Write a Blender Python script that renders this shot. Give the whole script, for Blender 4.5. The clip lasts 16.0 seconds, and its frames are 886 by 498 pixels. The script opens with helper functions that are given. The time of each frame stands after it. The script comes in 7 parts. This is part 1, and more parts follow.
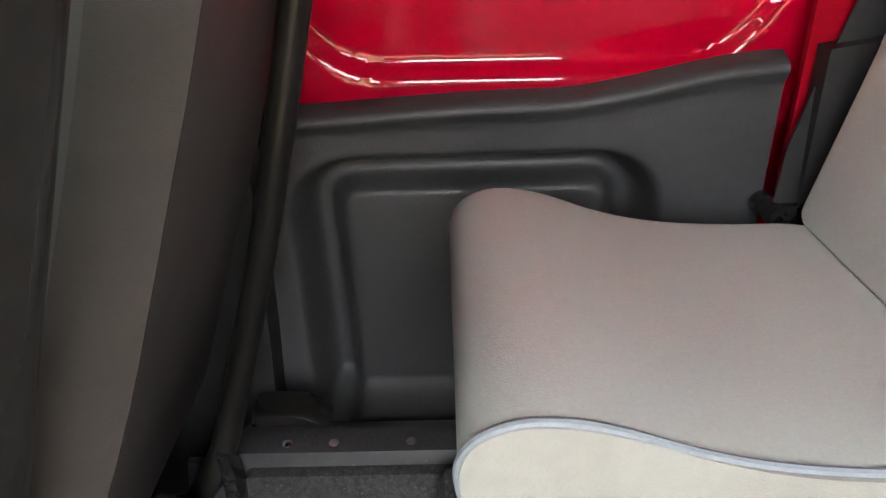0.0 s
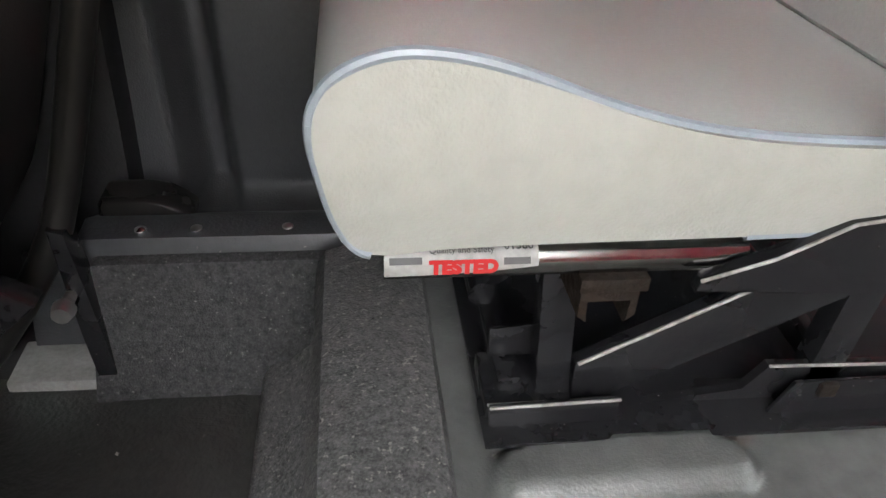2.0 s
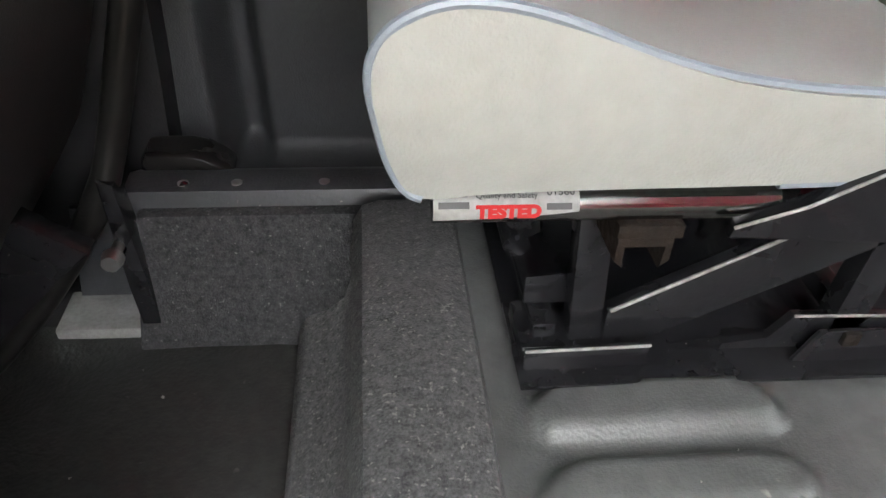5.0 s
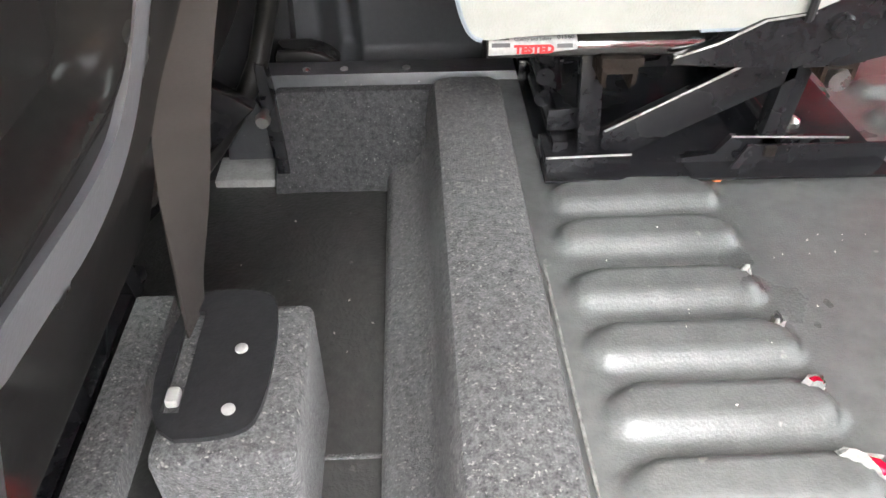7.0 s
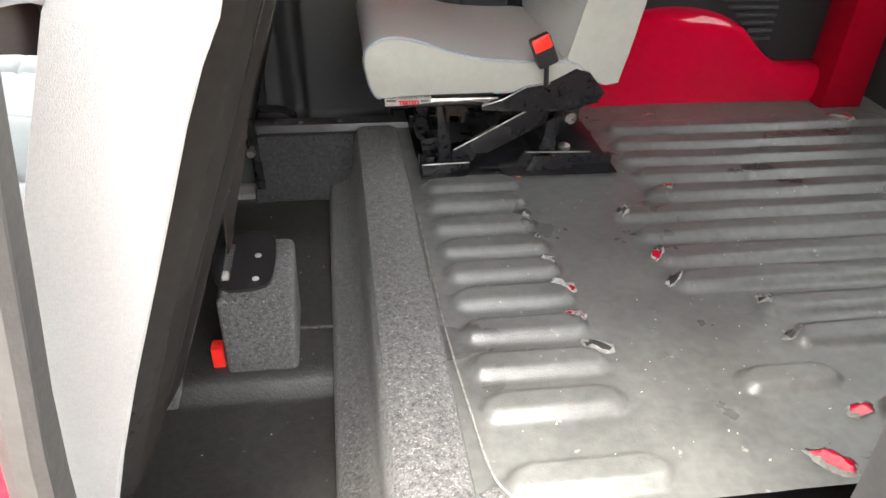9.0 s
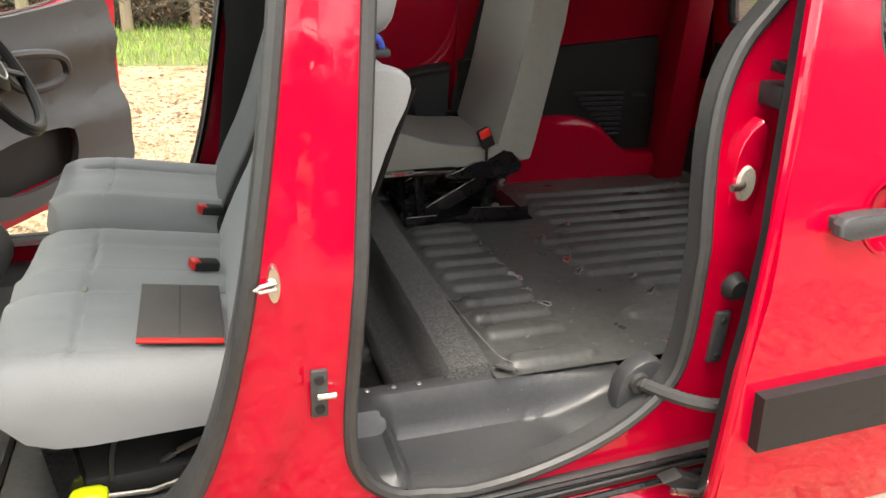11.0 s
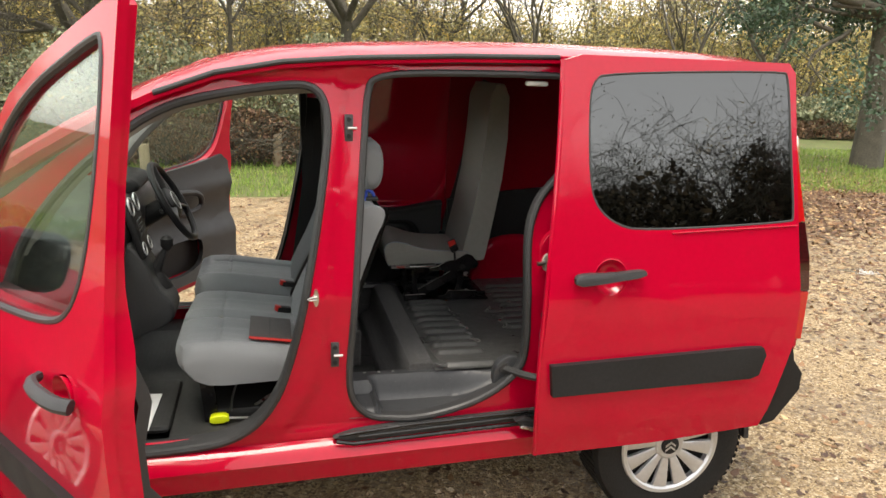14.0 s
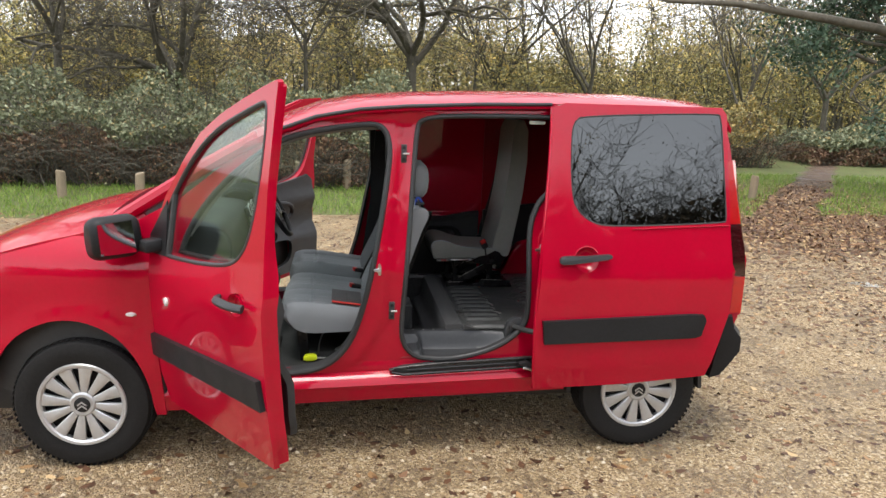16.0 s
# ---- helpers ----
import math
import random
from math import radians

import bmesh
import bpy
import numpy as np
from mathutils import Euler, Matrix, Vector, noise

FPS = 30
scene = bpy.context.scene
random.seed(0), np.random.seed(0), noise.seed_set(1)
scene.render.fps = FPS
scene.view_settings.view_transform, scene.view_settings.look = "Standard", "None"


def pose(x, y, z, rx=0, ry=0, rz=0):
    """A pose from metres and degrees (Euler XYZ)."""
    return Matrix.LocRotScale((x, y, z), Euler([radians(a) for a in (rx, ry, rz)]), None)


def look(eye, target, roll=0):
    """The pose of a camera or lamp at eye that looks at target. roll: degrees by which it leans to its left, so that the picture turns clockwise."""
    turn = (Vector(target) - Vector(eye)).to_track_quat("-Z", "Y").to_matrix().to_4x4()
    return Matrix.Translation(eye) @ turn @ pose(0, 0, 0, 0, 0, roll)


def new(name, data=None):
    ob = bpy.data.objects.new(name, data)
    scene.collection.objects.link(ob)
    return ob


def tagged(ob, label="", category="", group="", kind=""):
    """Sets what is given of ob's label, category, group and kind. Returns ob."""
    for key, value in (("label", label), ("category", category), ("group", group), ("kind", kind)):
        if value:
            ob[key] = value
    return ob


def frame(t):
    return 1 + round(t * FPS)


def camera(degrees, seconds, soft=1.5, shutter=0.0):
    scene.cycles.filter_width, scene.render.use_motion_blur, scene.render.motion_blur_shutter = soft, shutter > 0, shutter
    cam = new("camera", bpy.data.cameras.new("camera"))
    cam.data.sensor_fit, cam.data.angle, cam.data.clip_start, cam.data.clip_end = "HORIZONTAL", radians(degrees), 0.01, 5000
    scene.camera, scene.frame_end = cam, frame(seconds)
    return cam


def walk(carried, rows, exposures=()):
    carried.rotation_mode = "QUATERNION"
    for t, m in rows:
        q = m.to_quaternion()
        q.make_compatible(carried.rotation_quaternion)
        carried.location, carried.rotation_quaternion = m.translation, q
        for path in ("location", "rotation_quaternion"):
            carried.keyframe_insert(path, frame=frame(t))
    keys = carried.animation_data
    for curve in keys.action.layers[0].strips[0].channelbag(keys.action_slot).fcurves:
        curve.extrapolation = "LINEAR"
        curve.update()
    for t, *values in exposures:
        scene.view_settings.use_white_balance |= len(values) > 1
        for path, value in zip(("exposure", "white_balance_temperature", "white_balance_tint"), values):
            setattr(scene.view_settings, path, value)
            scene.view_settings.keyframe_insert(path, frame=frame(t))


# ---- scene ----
cam = camera(62.3, 16.0)
PATH = [
    (0, (1.754, 0.775, 1.203), (1.751, 2.545, 0.271), -1.2),
    (0.5, (1.757, 0.773, 1.127), (1.837, 2.506, 0.131), -0.3),
    (1, (1.775, 0.769, 1.074), (1.91, 2.451, 0.0), 0.4),
    (1.5, (1.786, 0.778, 1.034), (1.979, 2.429, -0.077), 1.9),
    (2, (1.782, 0.789, 1.017), (2.014, 2.414, -0.126), 3.1),
    (2.5, (1.786, 0.793, 1.017), (2.049, 2.397, -0.148), 4.1),
    (3, (1.788, 0.794, 1.014), (2.065, 2.388, -0.161), 4.6),
    (5.5, (1.746, 0.734, 1.021), (1.907, 2.303, -0.208), 2.0),
    (6, (1.734, 0.64, 1.061), (1.857, 2.193, -0.193), 0.8),
    (6.5, (1.729, 0.528, 1.099), (1.806, 2.059, -0.185), -0.2),
    (7, (1.719, 0.433, 1.095), (1.787, 1.953, -0.203), -0.1),
    (7.5, (1.704, 0.307, 1.108), (1.759, 1.832, -0.186), 0.3),
    (8, (1.728, 0.107, 1.171), (1.794, 1.656, -0.092), 0.8),
    (8.5, (1.74, -0.074, 1.268), (1.872, 1.517, 0.064), 1.3),
    (9, (1.704, -0.207, 1.328), (1.97, 1.43, 0.211), 2.0),
    (11.5, (1.258, -1.029, 1.489), (1.871, 0.721, 0.74), 2.6),
    (12, (1.275, -1.182, 1.539), (1.871, 0.598, 0.849), 2.3),
    (12.5, (1.344, -1.486, 1.615), (1.903, 0.329, 0.987), 2.1),
    (13, (1.327, -1.742, 1.681), (1.847, 0.1, 1.101), 2.1),
    (13.5, (1.237, -2.004, 1.708), (1.732, -0.138, 1.184), 2.2),
    (14, (1.238, -2.272, 1.739), (1.689, -0.386, 1.248), 2.2),
    (14.5, (1.268, -2.568, 1.763), (1.682, -0.668, 1.296), 2.1),
    (15, (1.221, -2.828, 1.789), (1.593, -0.915, 1.341), 2.1),
    (15.5, (1.157, -3.084, 1.794), (1.481, -1.158, 1.363), 2.0),
    (16, (1.173, -3.375, 1.833), (1.457, -1.442, 1.406), 1.9),
]
EXPOSURE = [(0, 5.5, 7100, 10), (2, 5.3, 7050, 10), (5.5, 5.4, 7000, 10), (6.5, 6.0, 7000, 10), (7.5, 6.15, 7000, 10), (8, 5.85, 7050, 10), (8.5, 5.35, 7150, 10), (9, 5.0, 7200, 10), (11.5, 2.7, 7500, 10), (12.5, 2.45, 7500, 10), (14, 1.98, 7350, 10), (16, 1.68, 6600, 10)]
walk(cam, [(t, look(eye, target, roll)) for t, eye, target, roll in PATH], EXPOSURE)

# ---- light ----
def make_world():
    w = bpy.data.worlds.new("overcast_sky")
    scene.world = w
    w.use_nodes = True
    nt = w.node_tree
    nt.nodes.clear()
    sky = nt.nodes.new("ShaderNodeTexSky")
    sky.sky_type = "NISHITA"
    sky.sun_disc = False
    sky.sun_elevation = radians(78)
    sky.sun_rotation = radians(215)
    sky.dust_density = 1.0
    sky.air_density = 1.0
    hsv = nt.nodes.new("ShaderNodeHueSaturation")
    hsv.inputs["Saturation"].default_value = 0.22
    bg = nt.nodes.new("ShaderNodeBackground")
    bg.inputs["Strength"].default_value = SKY
    out = nt.nodes.new("ShaderNodeOutputWorld")
    nt.links.new(sky.outputs[0], hsv.inputs["Color"])
    nt.links.new(hsv.outputs[0], bg.inputs["Color"])
    nt.links.new(bg.outputs[0], out.inputs[0])
    sun = bpy.data.lights.new("sun", "SUN")
    sun.energy, sun.angle, sun.color = SUN, radians(25), (1.0, 0.97, 0.93)
    ob = new("sun", sun)
    d = Vector((math.sin(radians(215)) * math.cos(radians(78)), math.cos(radians(215)) * math.cos(radians(78)), math.sin(radians(78))))
    ob.matrix_world = look(d * 30, (0, 0, 0))


SKY, SUN = 0.15, 0.8
make_world()


# ---- materials ----
def material(name, c1, c2=None, rough=0.6, rough2=None, scales=(3.0, 40.0), bump=0.0, bump_scale=80.0, metal=0.0, coat=0.0, spec=0.5,
             speck=None, speck_amount=0.62, speck_scale=30.0, stretch=None, random=0.0, sheen=0.0):
    m = bpy.data.materials.new(name)
    m.use_nodes = True
    nt = m.node_tree
    b = nt.nodes["Principled BSDF"]
    c2 = c2 or tuple(v * 0.75 for v in c1)
    rough2 = rough if rough2 is None else rough2

    def node(kind):
        return nt.nodes.new(kind)

    co = node("ShaderNodeTexCoord").outputs["Object"]
    if stretch:
        mp = node("ShaderNodeMapping")
        mp.inputs["Scale"].default_value = stretch
        nt.links.new(co, mp.inputs[0])
        co = mp.outputs[0]

    def tex(scale, detail=5.0):
        n = node("ShaderNodeTexNoise")
        n.inputs["Scale"].default_value, n.inputs["Detail"].default_value = scale, detail
        nt.links.new(co, n.inputs["Vector"])
        return n.outputs["Fac"]

    def ramp(fac, lo, hi):
        r = node("ShaderNodeMapRange")
        r.inputs[1].default_value, r.inputs[2].default_value = lo, hi
        nt.links.new(fac, r.inputs[0])
        return r.outputs[0]

    def mixed(fac, a, bb):
        n = node("ShaderNodeMix")
        n.data_type = "RGBA"
        nt.links.new(fac, n.inputs[0])
        for i, v in ((6, a), (7, bb)):
            if isinstance(v, tuple):
                n.inputs[i].default_value = (*v, 1)
            else:
                nt.links.new(v, n.inputs[i])
        return n.outputs[2]

    big, small = tex(scales[0]), tex(scales[1])
    add = node("ShaderNodeMath")
    add.operation = "MULTIPLY_ADD"
    add.inputs[1].default_value = 0.5
    nt.links.new(big, add.inputs[0])
    half = node("ShaderNodeMath")
    half.operation = "MULTIPLY"
    half.inputs[1].default_value = 0.5
    nt.links.new(small, half.inputs[0])
    nt.links.new(half.outputs[0], add.inputs[2])
    fac = ramp(add.outputs[0], 0.33, 0.67)
    col = mixed(fac, c1, c2)
    if speck:
        col = mixed(ramp(tex(speck_scale, 3.0), speck_amount, speck_amount + 0.06), col, speck)
    if random:
        info = node("ShaderNodeObjectInfo")
        hs = node("ShaderNodeHueSaturation")
        val = ramp(info.outputs["Random"], 0, 1)
        nt.nodes[-1].inputs[3].default_value, nt.nodes[-1].inputs[4].default_value = 1 - random, 1 + random
        nt.links.new(val, hs.inputs["Value"])
        nt.links.new(col, hs.inputs["Color"])
        col = hs.outputs[0]
    nt.links.new(col, b.inputs["Base Color"])
    rr = node("ShaderNodeMapRange")
    rr.inputs[1].default_value, rr.inputs[2].default_value = 0.35, 0.65
    rr.inputs[3].default_value, rr.inputs[4].default_value = rough, rough2
    nt.links.new(big, rr.inputs[0])
    nt.links.new(rr.outputs[0], b.inputs["Roughness"])
    b.inputs["Metallic"].default_value = metal
    b.inputs["Coat Weight"].default_value = coat
    b.inputs["Coat Roughness"].default_value = 0.04
    b.inputs["Specular IOR Level"].default_value = spec
    if sheen:
        b.inputs["Sheen Weight"].default_value = sheen
    if bump:
        bn = node("ShaderNodeBump")
        bn.inputs["Strength"].default_value = bump
        bn.inputs["Distance"].default_value = 0.01
        nt.links.new(tex(bump_scale, 4.0), bn.inputs["Height"])
        nt.links.new(bn.outputs[0], b.inputs["Normal"])
    return m


def glass(name, tint, ior=0.035):
    """A thin pane: clear mix of a glossy face and a tinted see-through body."""
    m = bpy.data.materials.new(name)
    m.use_nodes = True
    nt = m.node_tree
    nt.nodes.clear()
    out = nt.nodes.new("ShaderNodeOutputMaterial")
    mix = nt.nodes.new("ShaderNodeMixShader")
    lw = nt.nodes.new("ShaderNodeLayerWeight")
    lw.inputs[0].default_value = 0.5
    pw = nt.nodes.new("ShaderNodeMath")
    pw.operation = "POWER"
    pw.inputs[1].default_value = 5.0
    nt.links.new(lw.outputs["Facing"], pw.inputs[0])
    fr = nt.nodes.new("ShaderNodeMapRange")
    fr.inputs[3].default_value, fr.inputs[4].default_value = ior, 1.0
    nt.links.new(pw.outputs[0], fr.inputs[0])
    gl = nt.nodes.new("ShaderNodeBsdfGlossy")
    gl.inputs["Roughness"].default_value = 0.01
    gl.inputs["Color"].default_value = (0.9, 0.93, 0.95, 1)
    tr = nt.nodes.new("ShaderNodeBsdfTransparent")
    tr.inputs[0].default_value = (*tint, 1)
    nt.links.new(fr.outputs[0], mix.inputs[0])
    nt.links.new(tr.outputs[0], mix.inputs[1])
    nt.links.new(gl.outputs[0], mix.inputs[2])
    nt.links.new(mix.outputs[0], out.inputs[0])
    return m


# the van's red with the load space's shade put into it, and less gloss
SHADERED = material("shade_darkened_red_paint", (0.24, 0.0005, 0.010), (0.20, 0.0005, 0.009), rough=0.4, rough2=0.5, scales=(1.5, 60), coat=0.15, spec=0.1)
RED = material("red_car_paint", (0.41, 0.0005, 0.021), (0.36, 0.0005, 0.018), rough=0.35, rough2=0.45, scales=(1.5, 60), coat=0.78, spec=0.03)
BLACK = material("black_painted_steel", (0.006, 0.006, 0.007), (0.011, 0.011, 0.012), rough=0.13, rough2=0.30, scales=(9, 90), bump=0.10, bump_scale=40, spec=0.28,
                 speck=(0.20, 0.18, 0.16), speck_amount=0.73, speck_scale=220)
PLASTIC = material("charcoal_grained_plastic", (0.024, 0.025, 0.027), (0.033, 0.034, 0.036), rough=0.42, rough2=0.55, scales=(4, 120), bump=0.12, bump_scale=400, spec=0.35)
DARK = material("black_plastic", (0.012, 0.012, 0.013), (0.019, 0.019, 0.020), rough=0.42, rough2=0.58, scales=(5, 100), bump=0.08, bump_scale=300, spec=0.2)
STEP = material("grey_moulded_plastic", (0.028, 0.0295, 0.032), (0.042, 0.0435, 0.046), rough=0.34, rough2=0.5, scales=(6, 80), bump=0.12, bump_scale=300,
                speck=(0.2, 0.19, 0.17), speck_amount=0.72, speck_scale=90)
RUBBER = material("grey_rubber_mat", (0.047, 0.0483, 0.0475), (0.093, 0.095, 0.0925), rough=0.26, rough2=0.44, scales=(5, 60), bump=0.11, bump_scale=360, spec=0.5,
                  speck=(0.19, 0.185, 0.17), speck_amount=0.70, speck_scale=45)
MAT = material("black_footwell_mat", (0.013, 0.013, 0.0127), (0.034, 0.0335, 0.0315), rough=0.4, rough2=0.62, scales=(4, 70), bump=0.2, bump_scale=200,
               speck=(0.08, 0.077, 0.07), speck_amount=0.70, speck_scale=60)
CARPET = material("dark_grey_carpet", (0.018, 0.018, 0.019), (0.104, 0.103, 0.102), rough=0.95, scales=(150, 400), bump=0.4, bump_scale=500, spec=0.1,
                  speck=(0.165, 0.16, 0.15), speck_amount=0.62, speck_scale=260, sheen=0.12)
# darker copy of the carpet, with shade put into its colour
SHADEFELT = material("shade_dark_carpet_felt", (0.018, 0.018, 0.019), (0.052, 0.052, 0.053), rough=0.95, scales=(120, 380), bump=0.35, bump_scale=480, spec=0.1,
                speck=(0.10, 0.098, 0.094), speck_amount=0.66, speck_scale=240)
FABRIC = material("grey_seat_fabric", (0.19, 0.197, 0.207), (0.235, 0.242, 0.252), rough=0.92, scales=(4, 500), bump=0.25, bump_scale=900, spec=0.15, sheen=0.2)
FABRIC2 = material("dark_grey_seat_fabric", (0.12, 0.122, 0.126), (0.15, 0.15, 0.156), rough=0.92, scales=(4, 500), bump=0.25, bump_scale=900, spec=0.15)
VINYL = material("pale_grey_vinyl", (0.215, 0.217, 0.202), (0.245, 0.247, 0.230), rough=0.42, rough2=0.5, scales=(5, 60), bump=0.16, bump_scale=420)
VINYLTOP = material("grey_seat_cloth", (0.29, 0.305, 0.29), (0.335, 0.35, 0.335), rough=0.40, rough2=0.55, scales=(4, 300), bump=0.12, bump_scale=600)
PIPING = material("blue_grey_piping", (0.150, 0.175, 0.205), (0.19, 0.215, 0.245), rough=0.4, scales=(20, 200))
BELT = material("grey_belt_webbing", (0.023, 0.0195, 0.018), (0.031, 0.0265, 0.0245), rough=0.7, scales=(8, 300), bump=0.3, bump_scale=500, stretch=(1, 1, 6), spec=0.2)
SEAL = material("black_rubber_seal", (0.024, 0.024, 0.025), (0.036, 0.036, 0.037), rough=0.42, rough2=0.6, scales=(6, 80), bump=0.1, spec=0.4)
TYRE = material("black_tyre_rubber", (0.010, 0.010, 0.0105), (0.017, 0.0165, 0.016), rough=0.55, rough2=0.75, scales=(6, 60), bump=0.2, bump_scale=120, spec=0.2)
SILVER = material("silver_hubcap_paint", (0.55, 0.56, 0.57), (0.48, 0.49, 0.50), rough=0.3, rough2=0.42, scales=(6, 60), metal=0.6)
STEEL = material("bright_steel", (0.6, 0.59, 0.57), (0.45, 0.44, 0.42), rough=0.25, rough2=0.45, scales=(20, 120), metal=1.0)
WHITE = material("white_card", (0.78, 0.78, 0.77), (0.8, 0.8, 0.8), rough=0.6)
SHELLB = material("brown_grey_seat_back", (0.013, 0.011, 0.0105), (0.018, 0.0155, 0.0148), rough=0.5, rough2=0.62, scales=(4, 120), bump=0.1, bump_scale=400)
LABEL = material("worn_silver_label", (0.22, 0.22, 0.212), (0.13, 0.128, 0.12), rough=0.5, rough2=0.6, scales=(30, 200))
MIRROR = material("mirror_glass", (0.6, 0.62, 0.63), (0.58, 0.6, 0.61), rough=0.03, metal=1.0)
CHROME = material("dark_polished_tube", (0.30, 0.29, 0.28), (0.18, 0.175, 0.17), rough=0.12, rough2=0.25, scales=(30, 160), metal=1.0)
GLOSSB = material("glossy_black_plastic", (0.007, 0.0067, 0.0066), (0.012, 0.0113, 0.011), rough=0.14, rough2=0.30, scales=(5, 90), bump=0.10, bump_scale=22, spec=0.10)
TUBEB = material("matt_black_tube", (0.007, 0.0068, 0.0066), (0.011, 0.0105, 0.010), rough=0.3, rough2=0.42, scales=(8, 90), spec=0.2)
SLATE = material("slate_satin_plastic", (0.070, 0.070, 0.077), (0.088, 0.088, 0.096), rough=0.38, rough2=0.5, scales=(5, 120), bump=0.06, bump_scale=300)
# pale colour for thin edge tubes that stand in for highlights on black steel
EDGEGLINT = material("pale_edge_glint", (0.42, 0.41, 0.39), (0.12, 0.11, 0.10), rough=0.35, rough2=0.6, scales=(40, 200), metal=0.5)
ZINC = material("pale_zinc_plate", (0.50, 0.47, 0.40), (0.36, 0.34, 0.29), rough=0.3, rough2=0.45, scales=(30, 150), metal=0.35)
SATIN = material("dark_satin_plastic", (0.026, 0.0255, 0.026), (0.034, 0.033, 0.0335), rough=0.26, rough2=0.36, scales=(4, 60), spec=0.4)
NOTE = material("black_leatherette", (0.05, 0.045, 0.045), (0.07, 0.062, 0.06), rough=0.5, rough2=0.6, scales=(9, 120), bump=0.3, bump_scale=300)
RUST = material("rusty_steel", (0.016, 0.010, 0.007), (0.008, 0.007, 0.006), rough=0.6, rough2=0.85, scales=(30, 160), bump=0.4, bump_scale=150, spec=0.12)
INK = material("black_print", (0.02, 0.02, 0.02), (0.03, 0.03, 0.03), rough=0.6)
REDINK = material("red_print", (0.30, 0.003, 0.004), (0.26, 0.003, 0.004), rough=0.8)
ORANGE = material("orange_rust_mark", (0.55, 0.16, 0.05), (0.4, 0.1, 0.03), rough=0.7)
REDPLASTIC = material("red_button_plastic", (0.60, 0.02, 0.015), (0.5, 0.015, 0.012), rough=0.35)
YELLOW = material("neon_yellow_plastic", (0.75, 0.85, 0.02), (0.7, 0.8, 0.02), rough=0.4)
BLUE = material("blue_webbing", (0.03, 0.08, 0.45), (0.02, 0.05, 0.35), rough=0.7)
LAMPRED = material("red_lamp_lens", (0.50, 0.006, 0.008), (0.40, 0.005, 0.006), rough=0.15, coat=1.0)
LAMPDARK = material("smoked_lamp_lens", (0.045, 0.003, 0.005), (0.03, 0.003, 0.004), rough=0.12, coat=1.0)
LAMPCLEAR = material("clear_lamp_lens", (0.75, 0.75, 0.72), (0.65, 0.65, 0.63), rough=0.12, coat=1.0)
HEADLINER = material("grey_headliner", (0.22, 0.215, 0.205), (0.26, 0.25, 0.24), rough=0.95, scales=(6, 300), bump=0.1, bump_scale=600)
BARKM = material("grey_brown_bark", (0.055, 0.048, 0.035), (0.115, 0.104, 0.078), rough=0.9, scales=(4, 30), bump=0.6, bump_scale=25)
POSTM = material("weathered_post_wood", (0.30, 0.23, 0.15), (0.20, 0.16, 0.11), rough=0.85, scales=(6, 50), bump=0.3, bump_scale=60, stretch=(4, 4, 0.7))
FRAY = material("frayed_rubber_edge", (0.22, 0.215, 0.20), (0.07, 0.07, 0.068), rough=0.8, scales=(60, 200))
DASHP = material("dashboard_plastic", (0.028, 0.029, 0.031), (0.040, 0.0415, 0.043), rough=0.4, rough2=0.52, scales=(4, 120), bump=0.15, bump_scale=400)
CLEAR = glass("clear_window_glass", (0.86, 0.93, 0.90))
REARGLASS = glass("grey_rear_glass", (0.64, 0.66, 0.65), 0.04)
TINT = glass("dark_tinted_glass", (0.05, 0.05, 0.055), 0.10)


# ---- mesh helpers ----
def finish(name, bm, mat, parent=None, smooth=35.0, label=""):
    me = bpy.data.meshes.new(name)
    bmesh.ops.recalc_face_normals(bm, faces=bm.faces[:])
    bm.to_mesh(me)
    bm.free()
    if mat:
        me.materials.append(mat)
    if smooth:
        me.polygons.foreach_set("use_smooth", [True] * len(me.polygons))
        me.set_sharp_from_angle(angle=radians(smooth))
    ob = new(name, me)
    if parent is not None:
        ob.parent = parent
    if label:
        ob["label"] = label
    return ob


def part(name, bm, mat, parent, label="", smooth=35.0):
    return finish(name, bm, mat, parent, smooth, label)


def thing(name, label, category, group="", kind=""):
    return tagged(new(name), label, category, group, kind)


def box(x0, x1, y0, y1, z0, z1, r=0.0, seg=2, bm=None):
    own = bmesh.new()
    bmesh.ops.create_cube(own, size=1)
    for v in own.verts:
        v.co = Vector((x0 + (v.co.x + 0.5) * (x1 - x0), y0 + (v.co.y + 0.5) * (y1 - y0), z0 + (v.co.z + 0.5) * (z1 - z0)))
    if r:
        bmesh.ops.bevel(own, geom=own.edges[:], offset=r, segments=seg, profile=0.5, affect="EDGES")
    return merge(bm, own)


def merge(bm, own):
    if bm is None:
        return own
    me = bpy.data.meshes.new("tmp")
    own.to_mesh(me)
    own.free()
    bm.from_mesh(me)
    bpy.data.meshes.remove(me)
    return bm


def moved(bm, m):
    bmesh.ops.transform(bm, matrix=m, verts=bm.verts[:])
    return bm


def chaikin(pts, n=2, closed=True):
    pts = [Vector(p) for p in pts]
    for _ in range(n):
        out = []
        k = len(pts)
        if not closed:
            out.append(pts[0])
        for i in range(k if closed else k - 1):
            a, b = pts[i], pts[(i + 1) % k]
            out += [a * 0.75 + b * 0.25, a * 0.25 + b * 0.75]
        if not closed:
            out.append(pts[-1])
        pts = out
    return pts


